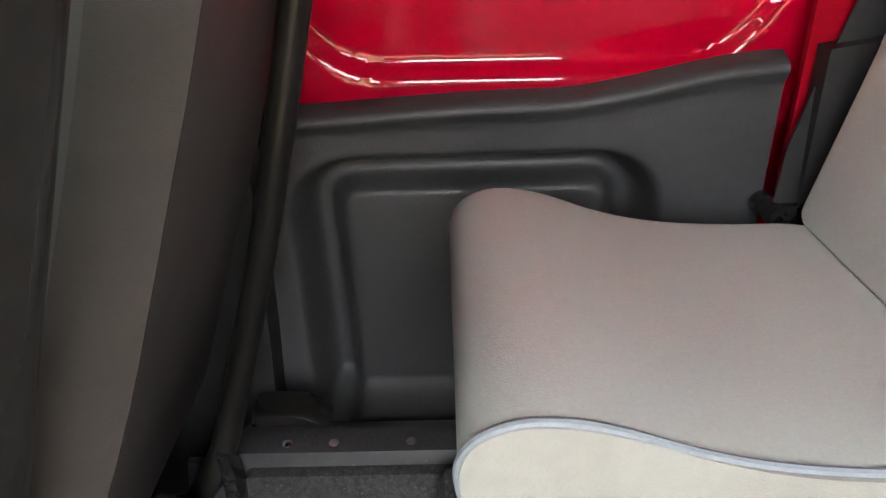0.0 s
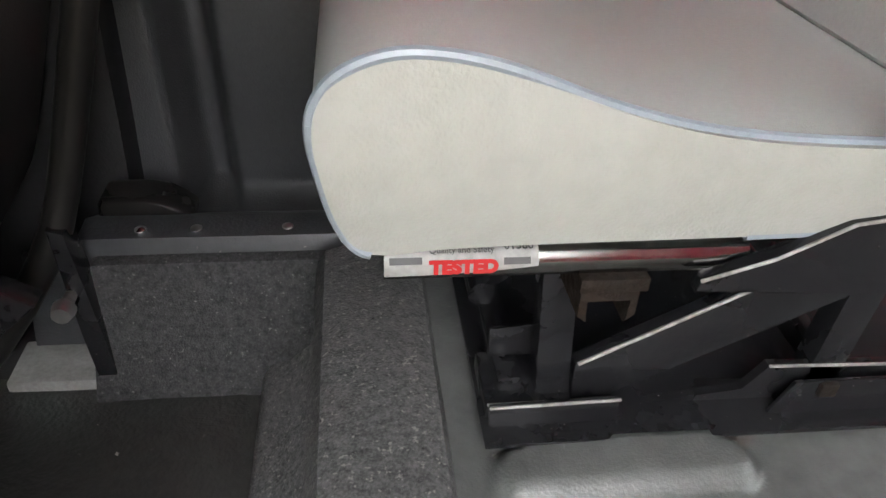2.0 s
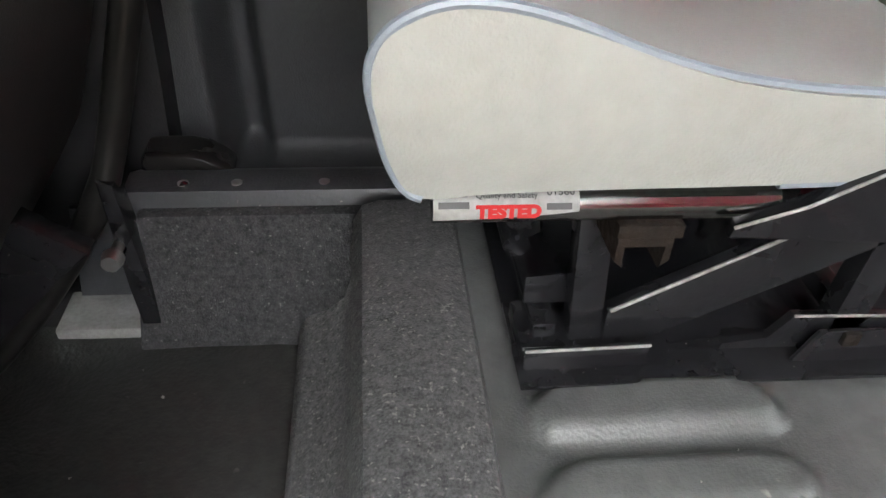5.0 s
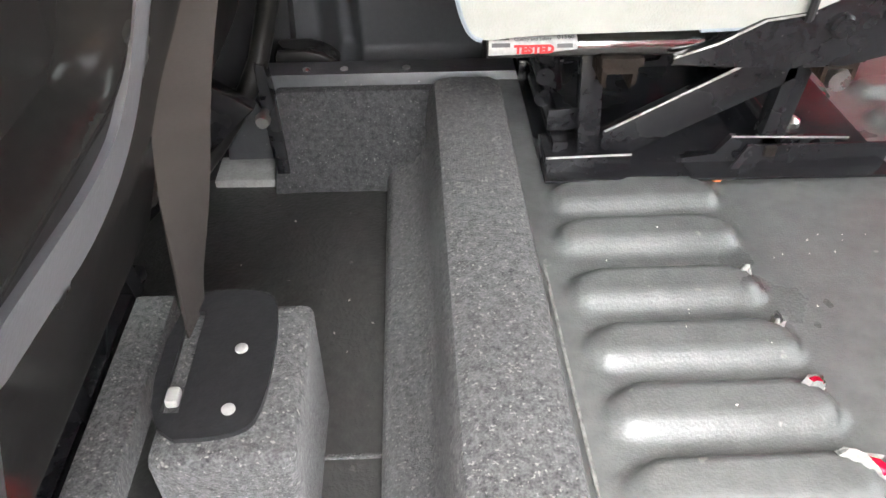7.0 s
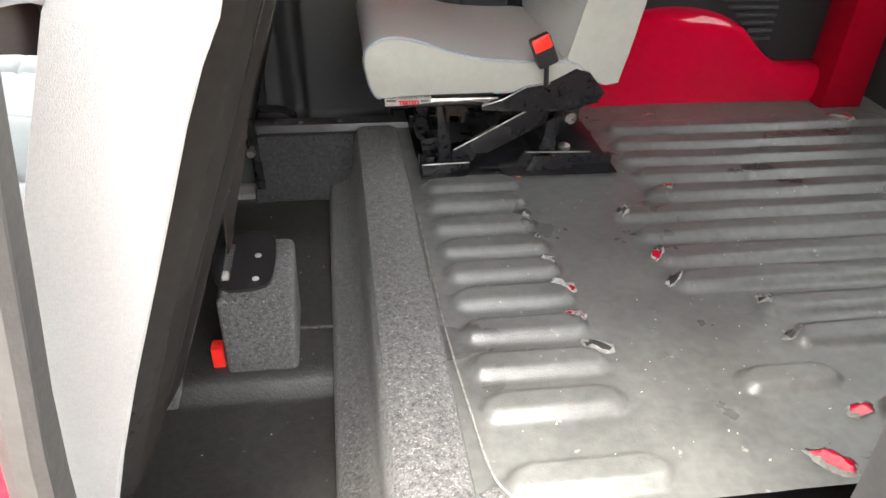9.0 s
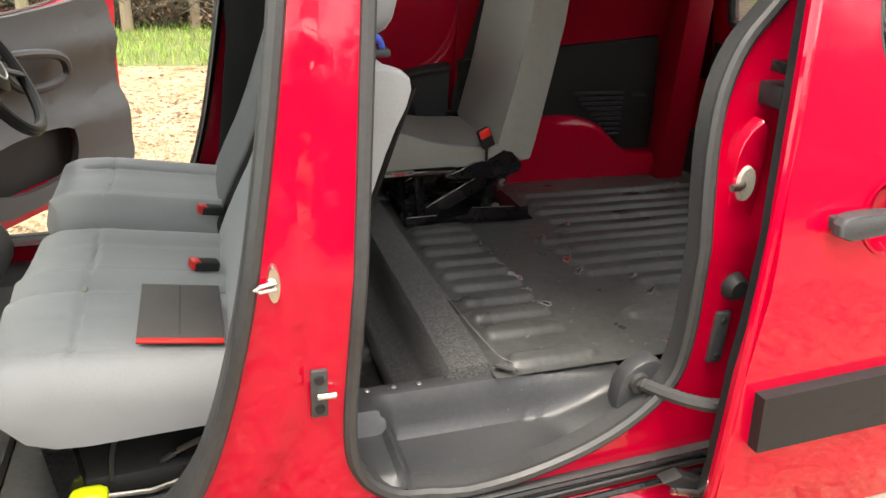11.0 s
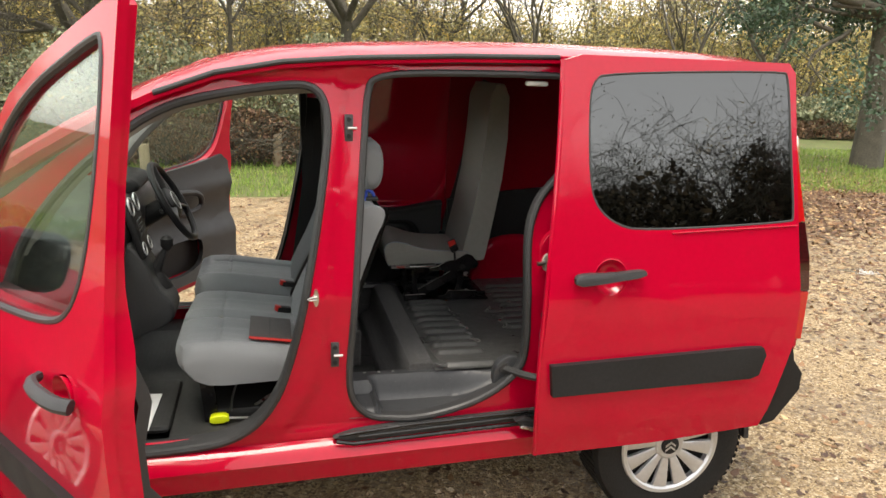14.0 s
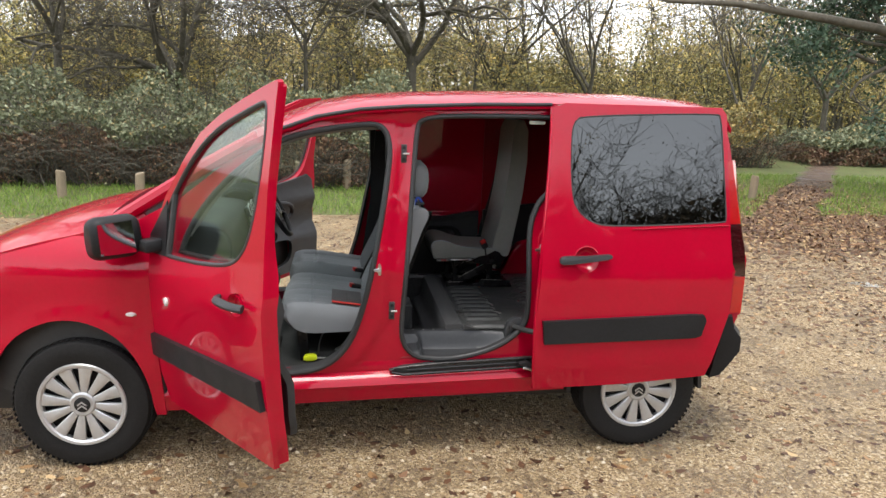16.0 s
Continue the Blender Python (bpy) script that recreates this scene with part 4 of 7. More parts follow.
def step_height(x, y):
    """The moulded step inside the side doorway: a deep tread, its back wall, and a shallow lobe at the front."""
    back = 0.335 - 0.03 * ease(1.85, 2.10, x)
    wall = ease(back, back - 0.045, y)
    front = ease(1.575, 1.625, x)
    rear = 1 - ease(1.88 + 0.9 * max(0, 0.30 - y), 2.13, x) * 0.75
    deep = 0.568 - 0.092 * wall * front * rear
    lobe = 0.568 - 0.045 * ease(0.285, 0.255, y) * (1 - front)
    ridge = 0.006 * math.exp(-((x - 1.60) / 0.012) ** 2) * wall
    return min(deep, lobe) + ridge - 0.02 * (1 - ease(0.105, 0.15, y))


part("step_well", sheet(1.49, 2.135, 64, 0.108, 0.362, 32, step_height), STEP, van, "grey moulded plastic door step")
for x in (1.572, 1.628, 1.683):
    part("rivet", lathe([(0.0, 0.006), (0.002, 0.006), (0.004, 0.003), (0.004, 0.0005)], (x, 0.350, 0.567), "z", 12), STEEL, van)

# ---- seats ----
seat = thing("folding_seat", "single pale grey folding seat on a black steel frame", "seat")
CUSH = [(1.759, 0.850), (1.762, 0.868), (1.775, 0.884), (1.800, 0.894), (1.83, 0.893), (1.864, 0.885), (1.92, 0.863), (1.986, 0.848), (2.078, 0.842), (2.16, 0.843), (2.19, 0.825), (2.19, 0.79), (2.04, 0.783), (1.835, 0.781), (1.795, 0.775), (1.780, 0.780), (1.770, 0.80), (1.764, 0.825)]
CUSH = smooth2(CUSH, 2)
part("cushion", cushion(CUSH, 1.13, 1.505, 0.012, 3), VINYLTOP, seat, "grey cloth seat cushion")
c0 = [(p[0], 1.128, p[1]) for p in CUSH]
side_face = panel([(p[0] * 0.995 + 0.0098, p[1] * 0.99 + 0.0084) for p in CUSH], [], lambda x, z, d: Vector((x, 1.127 + d - 0.008 * math.exp(-((z - 0.83) / 0.04) ** 2), z)), 0.01, 0.03)
part("cushion_side", side_face, VINYL, seat, "pale grey vinyl cushion side")
part("piping", tube(c0[:48], 0.0036, False), PIPING, seat, "blue-grey piping")
part("piping", tube(c0[56:] + c0[:1], 0.0036, False), PIPING, seat)
BACKP = [(2.150, 0.845), (2.165, 0.82), (2.235, 0.785), (2.262, 0.79), (2.275, 0.85), (2.305, 1.02), (2.335, 1.20), (2.352, 1.40), (2.350, 1.60), (2.325, 1.655), (2.28, 1.655), (2.255, 1.60), (2.245, 1.42), (2.225, 1.22), (2.19, 1.02)]
part("backrest", cushion(BACKP, 1.13, 1.515, 0.02, 4), VINYLTOP, seat, "grey cloth backrest")
part("backrest_side", panel([(p[0] * 0.98 + 0.0454, p[1] * 0.985 + 0.0183) for p in BACKP], [], lambda x, z, d: Vector((x, 1.126 + d, z)), 0.02, 0.05), VINYL, seat, "pale grey vinyl backrest side")
part("seat_tube", tube([(1.797, 1.142, 0.763), (2.02, 1.142, 0.763)], 0.0125, seg=14), CHROME, seat, "dark polished steel seat tube")
part("seat_tube", tube([(1.797, 1.50, 0.763), (2.02, 1.50, 0.763)], 0.0125, seg=14), BLACK, seat)
ARM = [(1.985, 0.748), (1.988, 0.758), (2.03, 0.772), (2.072, 0.795), (2.12, 0.802), (2.17, 0.83), (2.20, 0.82), (2.235, 0.78), (2.225, 0.758), (2.17, 0.743), (2.10, 0.742)]
part("side_plate", prism(ARM, "y", 1.118, 1.128, 0.002), BLACK, seat, "black steel hinge plate")
part("side_plate", prism(ARM, "y", 1.508, 1.518, 0.002), BLACK, seat)
# highlights along the plate edges, laid on as pale tubes
part("plate_edge", tube([(1.986, 1.1175, 0.757), (2.03, 1.1175, 0.772), (2.072, 1.1175, 0.795), (2.12, 1.1175, 0.802)], 0.0012), EDGEGLINT, seat)
part("plate_edge", tube([(1.976, 1.157, 0.615), (1.876, 1.157, 0.613)], 0.0013), EDGEGLINT, seat)
part("hinge_bolt", lathe([(-0.004, 0.010), (0.0, 0.013), (0.01, 0.013)], (2.148, 1.110, 0.79), "y", 12), BLACK, seat)
for y in (1.175, 1.43):
    part("base_plate", box(1.875, 2.275, y - 0.006, y + 0.05, 0.576, 0.586, 0.002), BLACK, seat)
    part("base_rail", prism([(1.935, 0.583), (1.96, 0.563), (2.27, 0.563), (2.25, 0.585), (2.245, 0.62), (2.10, 0.625), (2.085, 0.60)], "y", y, y + 0.008, 0.001), BLACK, seat)
    part("diagonal_bar", prism([(1.942, 0.637), (1.942, 0.600), (1.972, 0.602), (2.155, 0.700), (2.155, 0.735), (2.12, 0.735)], "y", y, y + 0.012, 0.001), BLACK, seat)
    part("diagonal_edge", tube([(1.944, y - 0.0005, 0.637), (2.118, y - 0.0005, 0.734)], 0.0016), EDGEGLINT, seat, "painted bright glint along the edge of the diagonal bar")
    part("foot_edge", tube([(1.876, y - 0.009, 0.607), (1.941, y - 0.009, 0.607)], 0.0014), EDGEGLINT, seat)
    part("rail_edge", tube([(2.10, y - 0.001, 0.6255), (2.245, y - 0.001, 0.6205)], 0.0013), EDGEGLINT, seat)
    part("front_leg", prism([(1.905, 0.748), (1.930, 0.748), (1.941, 0.605), (1.915, 0.600)], "y", y, y + 0.022, 0.001), BLACK, seat)
    part("rear_leg", prism([(2.145, 0.748), (2.175, 0.748), (2.163, 0.605), (2.135, 0.605)], "y", y, y + 0.022, 0.001), BLACK, seat)
    part("foot_bracket", box(1.875, 1.942, y - 0.008, y + 0.05, 0.587, 0.607, 0.002), BLACK, seat)
for x in (1.918, 2.155):
    clip = prism([(x, 0.742), (x + 0.038, 0.742), (x + 0.038, 0.722), (x + 0.031, 0.716), (x + 0.034, 0.735), (x + 0.004, 0.735), (x + 0.007, 0.716), (x, 0.722)], "y", 1.13, 1.50, 0.001)
    part("cross_channel", clip, RUST, seat, "rusty black steel cross channel")
for x in (1.916, 2.153):
    part("channel_plate", box(x, x + 0.044, 1.128, 1.16, 0.742, 0.752, 0.001), RUST, seat, "rusty bracket plate")
part("front_angle", prism([(1.876, 0.590), (1.976, 0.592), (1.976, 0.615), (1.876, 0.613)], "y", 1.158, 1.162, 0.001), BLACK, seat, "glossy black angle bracket")
part("front_angle", prism([(1.880, 0.625), (1.915, 0.625), (1.915, 0.655), (1.880, 0.652)], "y", 1.20, 1.204, 0.001), BLACK, seat)
part("floor_plate", prism([(1.872, 0.588), (2.30, 0.584), (2.30, 0.588), (1.872, 0.592)], "y", 1.140, 1.50, 0.001), BLACK, seat, "glossy black base plate")
part("rear_angle", prism([(2.10, 0.588), (2.29, 0.588), (2.29, 0.622), (2.115, 0.622)], "y", 1.158, 1.162, 0.001), BLACK, seat)
part("weld_patch", box(2.135, 2.15, 1.154, 1.160, 0.608, 0.622, 0.002), RUST, seat)
part("bolt_head", lathe([(1.125, 0.001), (1.125, 0.012), (1.135, 0.014), (1.14, 0.014)], (2.175, 0, 0.722), "y", 12), STEEL, seat)
part("test_label", panel([(1.797, -0.005), (1.797, 0.022), (1.888, 0.022), (1.888, 0.001), (1.86, -0.002), (1.83, -0.004)], [], lambda x, a, d: Vector((x, 1.142 - 0.0131 * math.cos(a / 0.0131), 0.763 + 0.0131 * math.sin(a / 0.0131))), 0.0005, 0.004, back=False), LABEL, seat, "worn silver test label with red lettering")
part("buckle_stalk", tube([(2.11, 1.11, 0.80), (2.10, 1.09, 0.85), (2.09, 1.075, 0.885)], 0.007, flat=0.6), DARK, seat)
part("belt_buckle", moved(box(-0.02, 0.02, -0.012, 0.012, -0.03, 0.03, 0.006), pose(2.085, 1.068, 0.885, 0, -25, 0)), DARK, seat)
part("buckle_button", moved(box(-0.017, 0.017, -0.014, -0.008, 0.005, 0.032, 0.003), pose(2.085, 1.066, 0.885, 0, -25, 0)), REDPLASTIC, seat, "red release button")


def front_seat(name, label, y0, y1, heads, lift=0.0, rim=0.0, dip=0.016, back=None):
    s = thing(name, label, "seat", "front seats")
    mid = (y0 + y1) / 2
    spans = ((y0, mid), (mid, y1)) if y1 - y0 > 0.6 else ((y0, y1),)

    def pad_top(x, y):
        """Padded seat: swollen sides, a dished middle, stitched grooves and a rolled front."""
        z = 0.714 + lift - 0.14 * max(0, x - 1.03) - 0.9 * max(0, 0.955 - x) ** 1.6
        for a, b in spans:
            if a <= y <= b:
                e = min(y - a, b - y)
                z += 0.012 * math.exp(-((e - 0.055) / 0.035) ** 2) - 0.010 * ease(0.08, 0.16, e)
                z -= 0.008 * math.exp(-((e - 0.105) / 0.006) ** 2) * ease(0.93, 0.97, x)
        z -= 0.008 * math.exp(-((x - 1.03) / 0.006) ** 2) * ease(0.0, 0.09, min(y - y0, y1 - y))
        if len(spans) == 2:
            z -= 0.014 * math.exp(-((y - mid) / 0.008) ** 2)
        e = min(y - y0, y1 - y)
        return z - 0.055 * (1 - math.sqrt(max(0.0, 1 - max(0.0, 1 - e / 0.055) ** 2)))

    loops = []
    for j in range(73):
        y = y0 + (y1 - y0) * j / 72
        u = abs(2 * j / 72 - 1)
        xf = 0.866 + 0.05 * u ** 5
        top_front = pad_top(xf + 0.05, y)
        ring = [(1.39, y, 0.585), (xf + 0.14, y, 0.572), (xf + 0.085, y, 0.576), (xf + 0.040, y, 0.594), (xf + 0.008, y, 0.635), (xf + 0.004, y, min(0.665, top_front - 0.02)), (xf + 0.020, y, top_front - 0.012)]
        ring += [(x, y, pad_top(x, y)) for x in (xf + 0.05 + (1.37 - xf - 0.05) * i / 62 for i in range(63))]
        ring += [(1.395, y, 0.65)]
        loops.append(ring)
    part("cushion", loft(loops), FABRIC, s, "grey fabric seat cushion")

    part("seam_tag", box(1.022, 1.034, mid - 0.022, mid + 0.002, pad_top(1.03, mid - 0.03) - 0.004, pad_top(1.03, mid - 0.03) + 0.004, 0.001), HEADLINER, s)
    front_seam = [(0.862 + 0.05 * abs(2 * i / 30 - 1) ** 5, y0 + (y1 - y0) * i / 30, 0.622 + 0.018 * math.sin(math.pi * i / 30)) for i in range(6, 25)]
    front_seam = [(x + 0.012, y, z) for x, y, z in front_seam]
    part("front_seam", tube(front_seam, 0.003, flat=0.5), FABRIC2, s)
    ba = [(1.30, 0.64), (1.34, 0.57), (1.39, 0.565), (1.418, 0.62), (1.463, 0.783), (1.538, 1.0), (1.578, 1.12), (1.612, 1.19), (1.606, 1.225), (1.58, 1.24), (1.53, 1.215), (1.49, 1.10), (1.42, 0.90), (1.34, 0.74)]
    part("backrest", cushion(smooth2(ba, 1), y0 + (0.035 if back else 0.0), y1, 0.022, 5), FABRIC2 if back else FABRIC, s, "grey fabric backrest")

    bb = [(p[0] + (0.024 if 3 <= i <= 8 else 0.0), p[1]) for i, p in enumerate(ba)]
    if back:
        part("side_cover", cushion(smooth2(bb, 1), y0 - 0.003, y0 + 0.038, 0.010, 3), SHELLB, s)
    if dip:
        part("side_bolster", cushion(smooth2(bb, 1), y0 - 0.003, y0 + 0.030, 0.010, 3), FABRIC, s)

    def plain_back(y, z, d):
        x = 1.506 + 0.345 * (z - 0.783) - max(0, 0.66 - z) * 0.25
        edge = min(y - y0 + rim, y1 + rim - y) - 0.03
        return Vector((x - 0.018 * (1 - ease(0.0, 0.035, edge)) - d, y, z))

    def ribbed_back(u, v, d):
        """A moulded shell: a deep rounded recess with a bead round it, and two upright swellings beside it."""
        z = 0.56 + 0.63 * v
        narrow = 0.10 * (1 - ease(0.56, 0.66, z)) ** 2
        lo, hi = y0 + 0.012 + narrow, y1 + 0.005 - narrow
        y = lo + (hi - lo) * u
        q = (abs(y - 0.690) - 0.10, abs(z - 1.025) - 0.095)
        r = math.hypot(max(q[0], 0), max(q[1], 0)) + min(max(q), 0) - 0.03
        x = 1.506 + 0.345 * (z - 0.783) - max(0, 0.66 - z) * 0.25
        x += 0.009 * math.exp(-((r - 0.010) / 0.008) ** 2) - 0.024 * (1 - ease(-0.014, 0.004, r))
        x += (0.026 * math.exp(-((y - 0.455) / 0.030) ** 2) + 0.015 * math.exp(-((y - 0.365) / 0.020) ** 2)) * ease(0.60, 0.72, z)
        x += 0.012 * math.exp(-((y - 0.985) / 0.018) ** 2) * ease(0.80, 0.95, z)
        return Vector((x - 0.03 * (1 - ease(0.0, 0.03, min(y - lo, hi - y))) - 0.02 * (1 - ease(0.0, 0.02, z - 0.56)), y, z))

    if back:
        y0, y1 = y0 - rim, y1 + rim
        out = [(y0 + 0.03, 0.60), (y0 + 0.02, 0.80), (y0 + 0.025, 1.14), (y0 + 0.06, 1.185), (y1 - 0.07, 1.185), (y1 - 0.035, 1.14), (y1 - 0.03, 0.80), (y1 - 0.06, 0.62), (y1 - 0.16, 0.56), (y0 + 0.14, 0.55)]
        y0, y1 = y0 + rim, y1 - rim
        part("back_shell", panel(smooth2(out, 1), [], plain_back, 0.012, 0.022), back, s, "smooth brown-grey seat back", 60)
    else:
        part("back_shell", grid_panel(0.0, 1.0, 120, 0.0, 1.0, 100, ribbed_back), GLOSSB, s, "black plastic backrest shell with a recess", 60)

        def proud(y, z, d):
            return Vector((1.512 + 0.345 * (z - 0.783) - d, y, z))

        band = smooth2([(0.635, 0.872), (0.70, 0.862), (0.79, 0.850), (0.842, 0.862), (0.850, 0.93), (0.852, 1.16), (0.890, 1.16), (0.888, 0.90), (0.872, 0.825), (0.80, 0.800), (0.70, 0.822), (0.635, 0.835)], 2)
        part("back_band", panel(band, [], proud, 0.008, 0.03), SLATE, s, "slate grey band round the recess")

        def pad(za, zb, ya, yb, r):
            prof = [(1.500 + 0.345 * (z - 0.783) + dx, z) for z, dx in ((za, 0.0), (za + 0.015, 0.026), ((za + zb) / 2, 0.034), (zb - 0.03, 0.030), (zb, 0.004))]
            return cushion(smooth2(prof + [(prof[-1][0] - 0.01, zb), (prof[0][0] - 0.01, za)], 1), ya, yb, r, 4)

        part("shell_pad", pad(0.955, 1.15, 0.530, 0.605, 0.022), SATIN, s, "smooth grey upper shell pad")
        part("shell_pad", pad(0.65, 0.93, 0.510, 0.612, 0.026), SATIN, s)
    for h in heads:
        part("headrest", cushion(smooth2([(1.565, 1.28), (1.56, 1.42), (1.585, 1.452), (1.63, 1.445), (1.65, 1.39), (1.645, 1.30), (1.62, 1.265), (1.58, 1.262)], 1), h - 0.13, h + 0.13, 0.05), FABRIC, s, "grey fabric headrest")
        for d in (-0.06, 0.06):
            part("headrest_rod", tube([(1.605, h + d, 1.20), (1.61, h + d, 1.29)], 0.006), STEEL, s)
    # added panel that keeps front cabin light out of the rear footwell
    part("seat_plinth", box(1.285, 1.30, y0 + 0.01, y1 - 0.01, 0.392, 0.60, 0.004), INK, s, "black panel added under the seat to block light")
    for x in (0.98, 1.30):
        part("seat_foot", prism([(x, 0.39), (x + 0.05, 0.39), (x + 0.03, 0.59), (x - 0.02, 0.59)], "y", y0 + 0.05, y0 + 0.08), BLACK, s)
        part("seat_foot", prism([(x, 0.39), (x + 0.05, 0.39), (x + 0.03, 0.59), (x - 0.02, 0.59)], "y", y1 - 0.08, y1 - 0.05), BLACK, s)
    return s


front_seat("passenger_bench", "grey fabric double passenger seat with headrest", 0.30, 1.02, (0.55,), 0.0, 0.012)
front_seat("driver_seat", "grey fabric driver seat beside the open door", 1.09, 1.53, (), 0.03, 0.03, 0.0, SHELLB)

# ---- dashboard ----
DASH = [(0.20, 1.12), (0.42, 1.155), (0.60, 1.15), (0.66, 1.10), (0.67, 0.98), (0.62, 0.86), (0.55, 0.70), (0.45, 0.60), (0.25, 0.60)]
part("dashboard", cushion(smooth2(DASH, 2), 0.20, WIDTH - 0.20, 0.03), DASHP, van, "charcoal plastic dashboard")
part("centre_console", cushion(smooth2([(0.45, 0.95), (0.66, 1.00), (0.72, 0.93), (0.76, 0.80), (0.82, 0.735), (0.835, 0.67), (0.80, 0.63), (0.68, 0.58), (0.60, 0.50), (0.56, 0.40), (0.45, 0.40)], 1), 0.80, 1.02, 0.03), DASHP, van)
part("gear_boot", lathe([(0.0, 0.06), (0.02, 0.05), (0.06, 0.022), (0.075, 0.012)], (0.755, 0.93, 0.765), "z", 20), DARK, van, "black gear lever boot")
gear = part("gear_lever", tube([(0.72, 0.93, 0.78), (0.76, 0.94, 0.87), (0.79, 0.95, 0.93)], [0.045, 0.02, 0.010]), DARK, van)
part("gear_knob", lathe([(-0.03, 0.012), (-0.01, 0.026), (0.02, 0.026), (0.032, 0.012)], (0.795, 0.952, 0.95), "z", 20), DARK, gear)
wheel_m = pose(0.785, 1.31, 1.065, 0, 62, 0)
rim = part("steering_wheel", moved(tube([(0.19 * math.cos(t), 0.19 * math.sin(t), 0) for t in (2 * math.pi * i / 40 for i in range(40))], 0.016, True, 10), wheel_m), DARK, van, "black steering wheel")
part("hub", moved(lathe([(-0.05, 0.05), (-0.02, 0.075), (0.0, 0.075), (0.012, 0.05), (0.014, 0.001)], (0, 0, 0), "z", 28), wheel_m), DARK, rim)
for a in (20, 160, 270):
    t = radians(a)
    part("spoke", moved(tube([(0.06 * math.sin(t), 0.06 * math.cos(t), -0.005), (0.185 * math.sin(t), 0.185 * math.cos(t), 0)], 0.018, flat=0.5), wheel_m), PLASTIC, rim)
part("steering_column", tube([(0.55, 1.31, 0.93), (0.77, 1.31, 1.055)], 0.045, seg=12), DARK, van)



# ---- belts and brackets in the footwell ----
def ribbon(stations, bm=None, thick=0.0015):
    """A flat strap through (point, half-width vector) stations."""
    loops = []
    pts = [Vector(p) for p, w in stations]
    for i, (p, w) in enumerate(stations):
        p, w = Vector(p), Vector(w)
        d = (pts[min(i + 1, len(pts) - 1)] - pts[max(i - 1, 0)]).normalized()
        n = d.cross(w).normalized() * thick
        loops.append([p - w - n, p - w * 0.4 - n * 1.2, p + w * 0.4 - n * 1.2, p + w - n, p + w + n, p + w * 0.4 + n * 1.2, p - w * 0.4 + n * 1.2, p - w + n])
    return loft(loops, bm=bm)


def twist(a0, a1, f):
    a = radians(a0 + (a1 - a0) * f)
    return Vector((math.sin(a) * 0.0235, math.cos(a) * 0.0235, 0))


line = [(1.497, 0.945, 0.55), (1.499, 0.955, 0.60), (1.508, 0.962, 0.66), (1.518, 0.965, 0.73), (1.530, 0.970, 0.80), (1.548, 1.005, 0.885), (1.575, 1.045, 0.96), (1.600, 1.075, 1.05), (1.632, 1.09, 1.15), (1.650, 1.09, 1.215), (1.64, 1.09, 1.25), (1.57, 1.09, 1.262)]
strap = finish("seat_belt", ribbon([(p, twist(6, 84, ease(0.56, 0.84, p[2]))) for p in chaikin(line, 2, False)]), BELT, None, 60)
tagged(strap, "grey seat belt webbing rising from the reel box", "seat belt")
rear_belt = thing("rear_seat_belt", "dark grey belt and anchor beside the rear seat", "seat belt")
line = [(2.165, 1.565, 0.83), (2.172, 1.572, 0.90), (2.195, 1.58, 0.98), (2.225, 1.58, 1.08), (2.26, 1.56, 1.25), (2.30, 1.53, 1.45), (2.34, 1.50, 1.66)]
part("webbing", ribbon([(p, (0.021, 0, -0.008)) for p in line]), DARK, rear_belt)
part("anchor", lathe([(1.545, 0.001), (1.545, 0.011), (1.555, 0.013), (1.60, 0.013)], (2.145, 0, 0.828), "y", 20), BLACK, rear_belt)
part("floor_tongue", box(2.15, 2.185, 1.555, 1.57, 0.80, 0.84, 0.004), BLACK, rear_belt)

bracket = thing("seat_bracket", "black steel bracket bolted behind the driver seat", "bracket")
part("upright_leg", prism([(1.497, 0.63), (1.512, 0.625), (1.522, 0.50), (1.528, 0.40), (1.508, 0.40), (1.502, 0.50)], "y", 1.385, 1.415, 0.002), BLACK, bracket)
part("slanting_leg", tube(chaikin([(1.64, 1.43, 1.14), (1.592, 1.43, 0.94), (1.557, 1.43, 0.812), (1.512, 1.42, 0.66), (1.497, 1.40, 0.61), (1.44, 1.38, 0.52), (1.36, 1.36, 0.43), (1.32, 1.35, 0.395)], 1, False), 0.015, seg=16), TUBEB, bracket)
part("side_strut", prism([(1.40, 0.66), (1.42, 0.66), (1.505, 0.60), (1.47, 0.57), (1.31, 0.405), (1.26, 0.405)], "y", 1.31, 1.335, 0.002), BLACK, bracket)
part("bolt", lathe([(1.352, 0.001), (1.352, 0.009), (1.36, 0.011), (1.366, 0.011), (1.368, 0.006), (1.39, 0.006)], (1.503, 0, 0.555), "y", 12), STEEL, bracket)
part("rail_plate", prism([(1.41, 0.40), (1.495, 0.40), (1.495, 0.47), (1.47, 0.55), (1.43, 0.55)], "y", 1.46, 1.47, 0.002), STEP, bracket)
part("rail_foot", box(1.40, 1.50, 1.40, 1.47, 0.40, 0.425, 0.004), LABEL, bracket, "dull bare metal rail foot")

plank = finish("carpeted_plank", box(1.362, 1.412, 0.72, 1.115, 0.395, 0.452, 0.005), CARPET, None)
tagged(plank, "narrow carpeted plank along the seat rail", "carpet")
rails = thing("seat_rail", "black steel seat rails and hinge under the bench", "rail")
part("rail", box(1.30, 1.345, 0.66, 1.20, 0.40, 0.43, 0.004), BLACK, rails)
part("cross_tube", tube([(1.31, 0.50, 0.52), (1.33, 0.80, 0.535), (1.33, 1.05, 0.54)], 0.014, seg=10), BLACK, rails)
part("rod", tube([(1.35, 0.66, 0.46), (1.35, 0.90, 0.52), (1.37, 1.03, 0.60)], 0.009, seg=8), BLACK, rails)
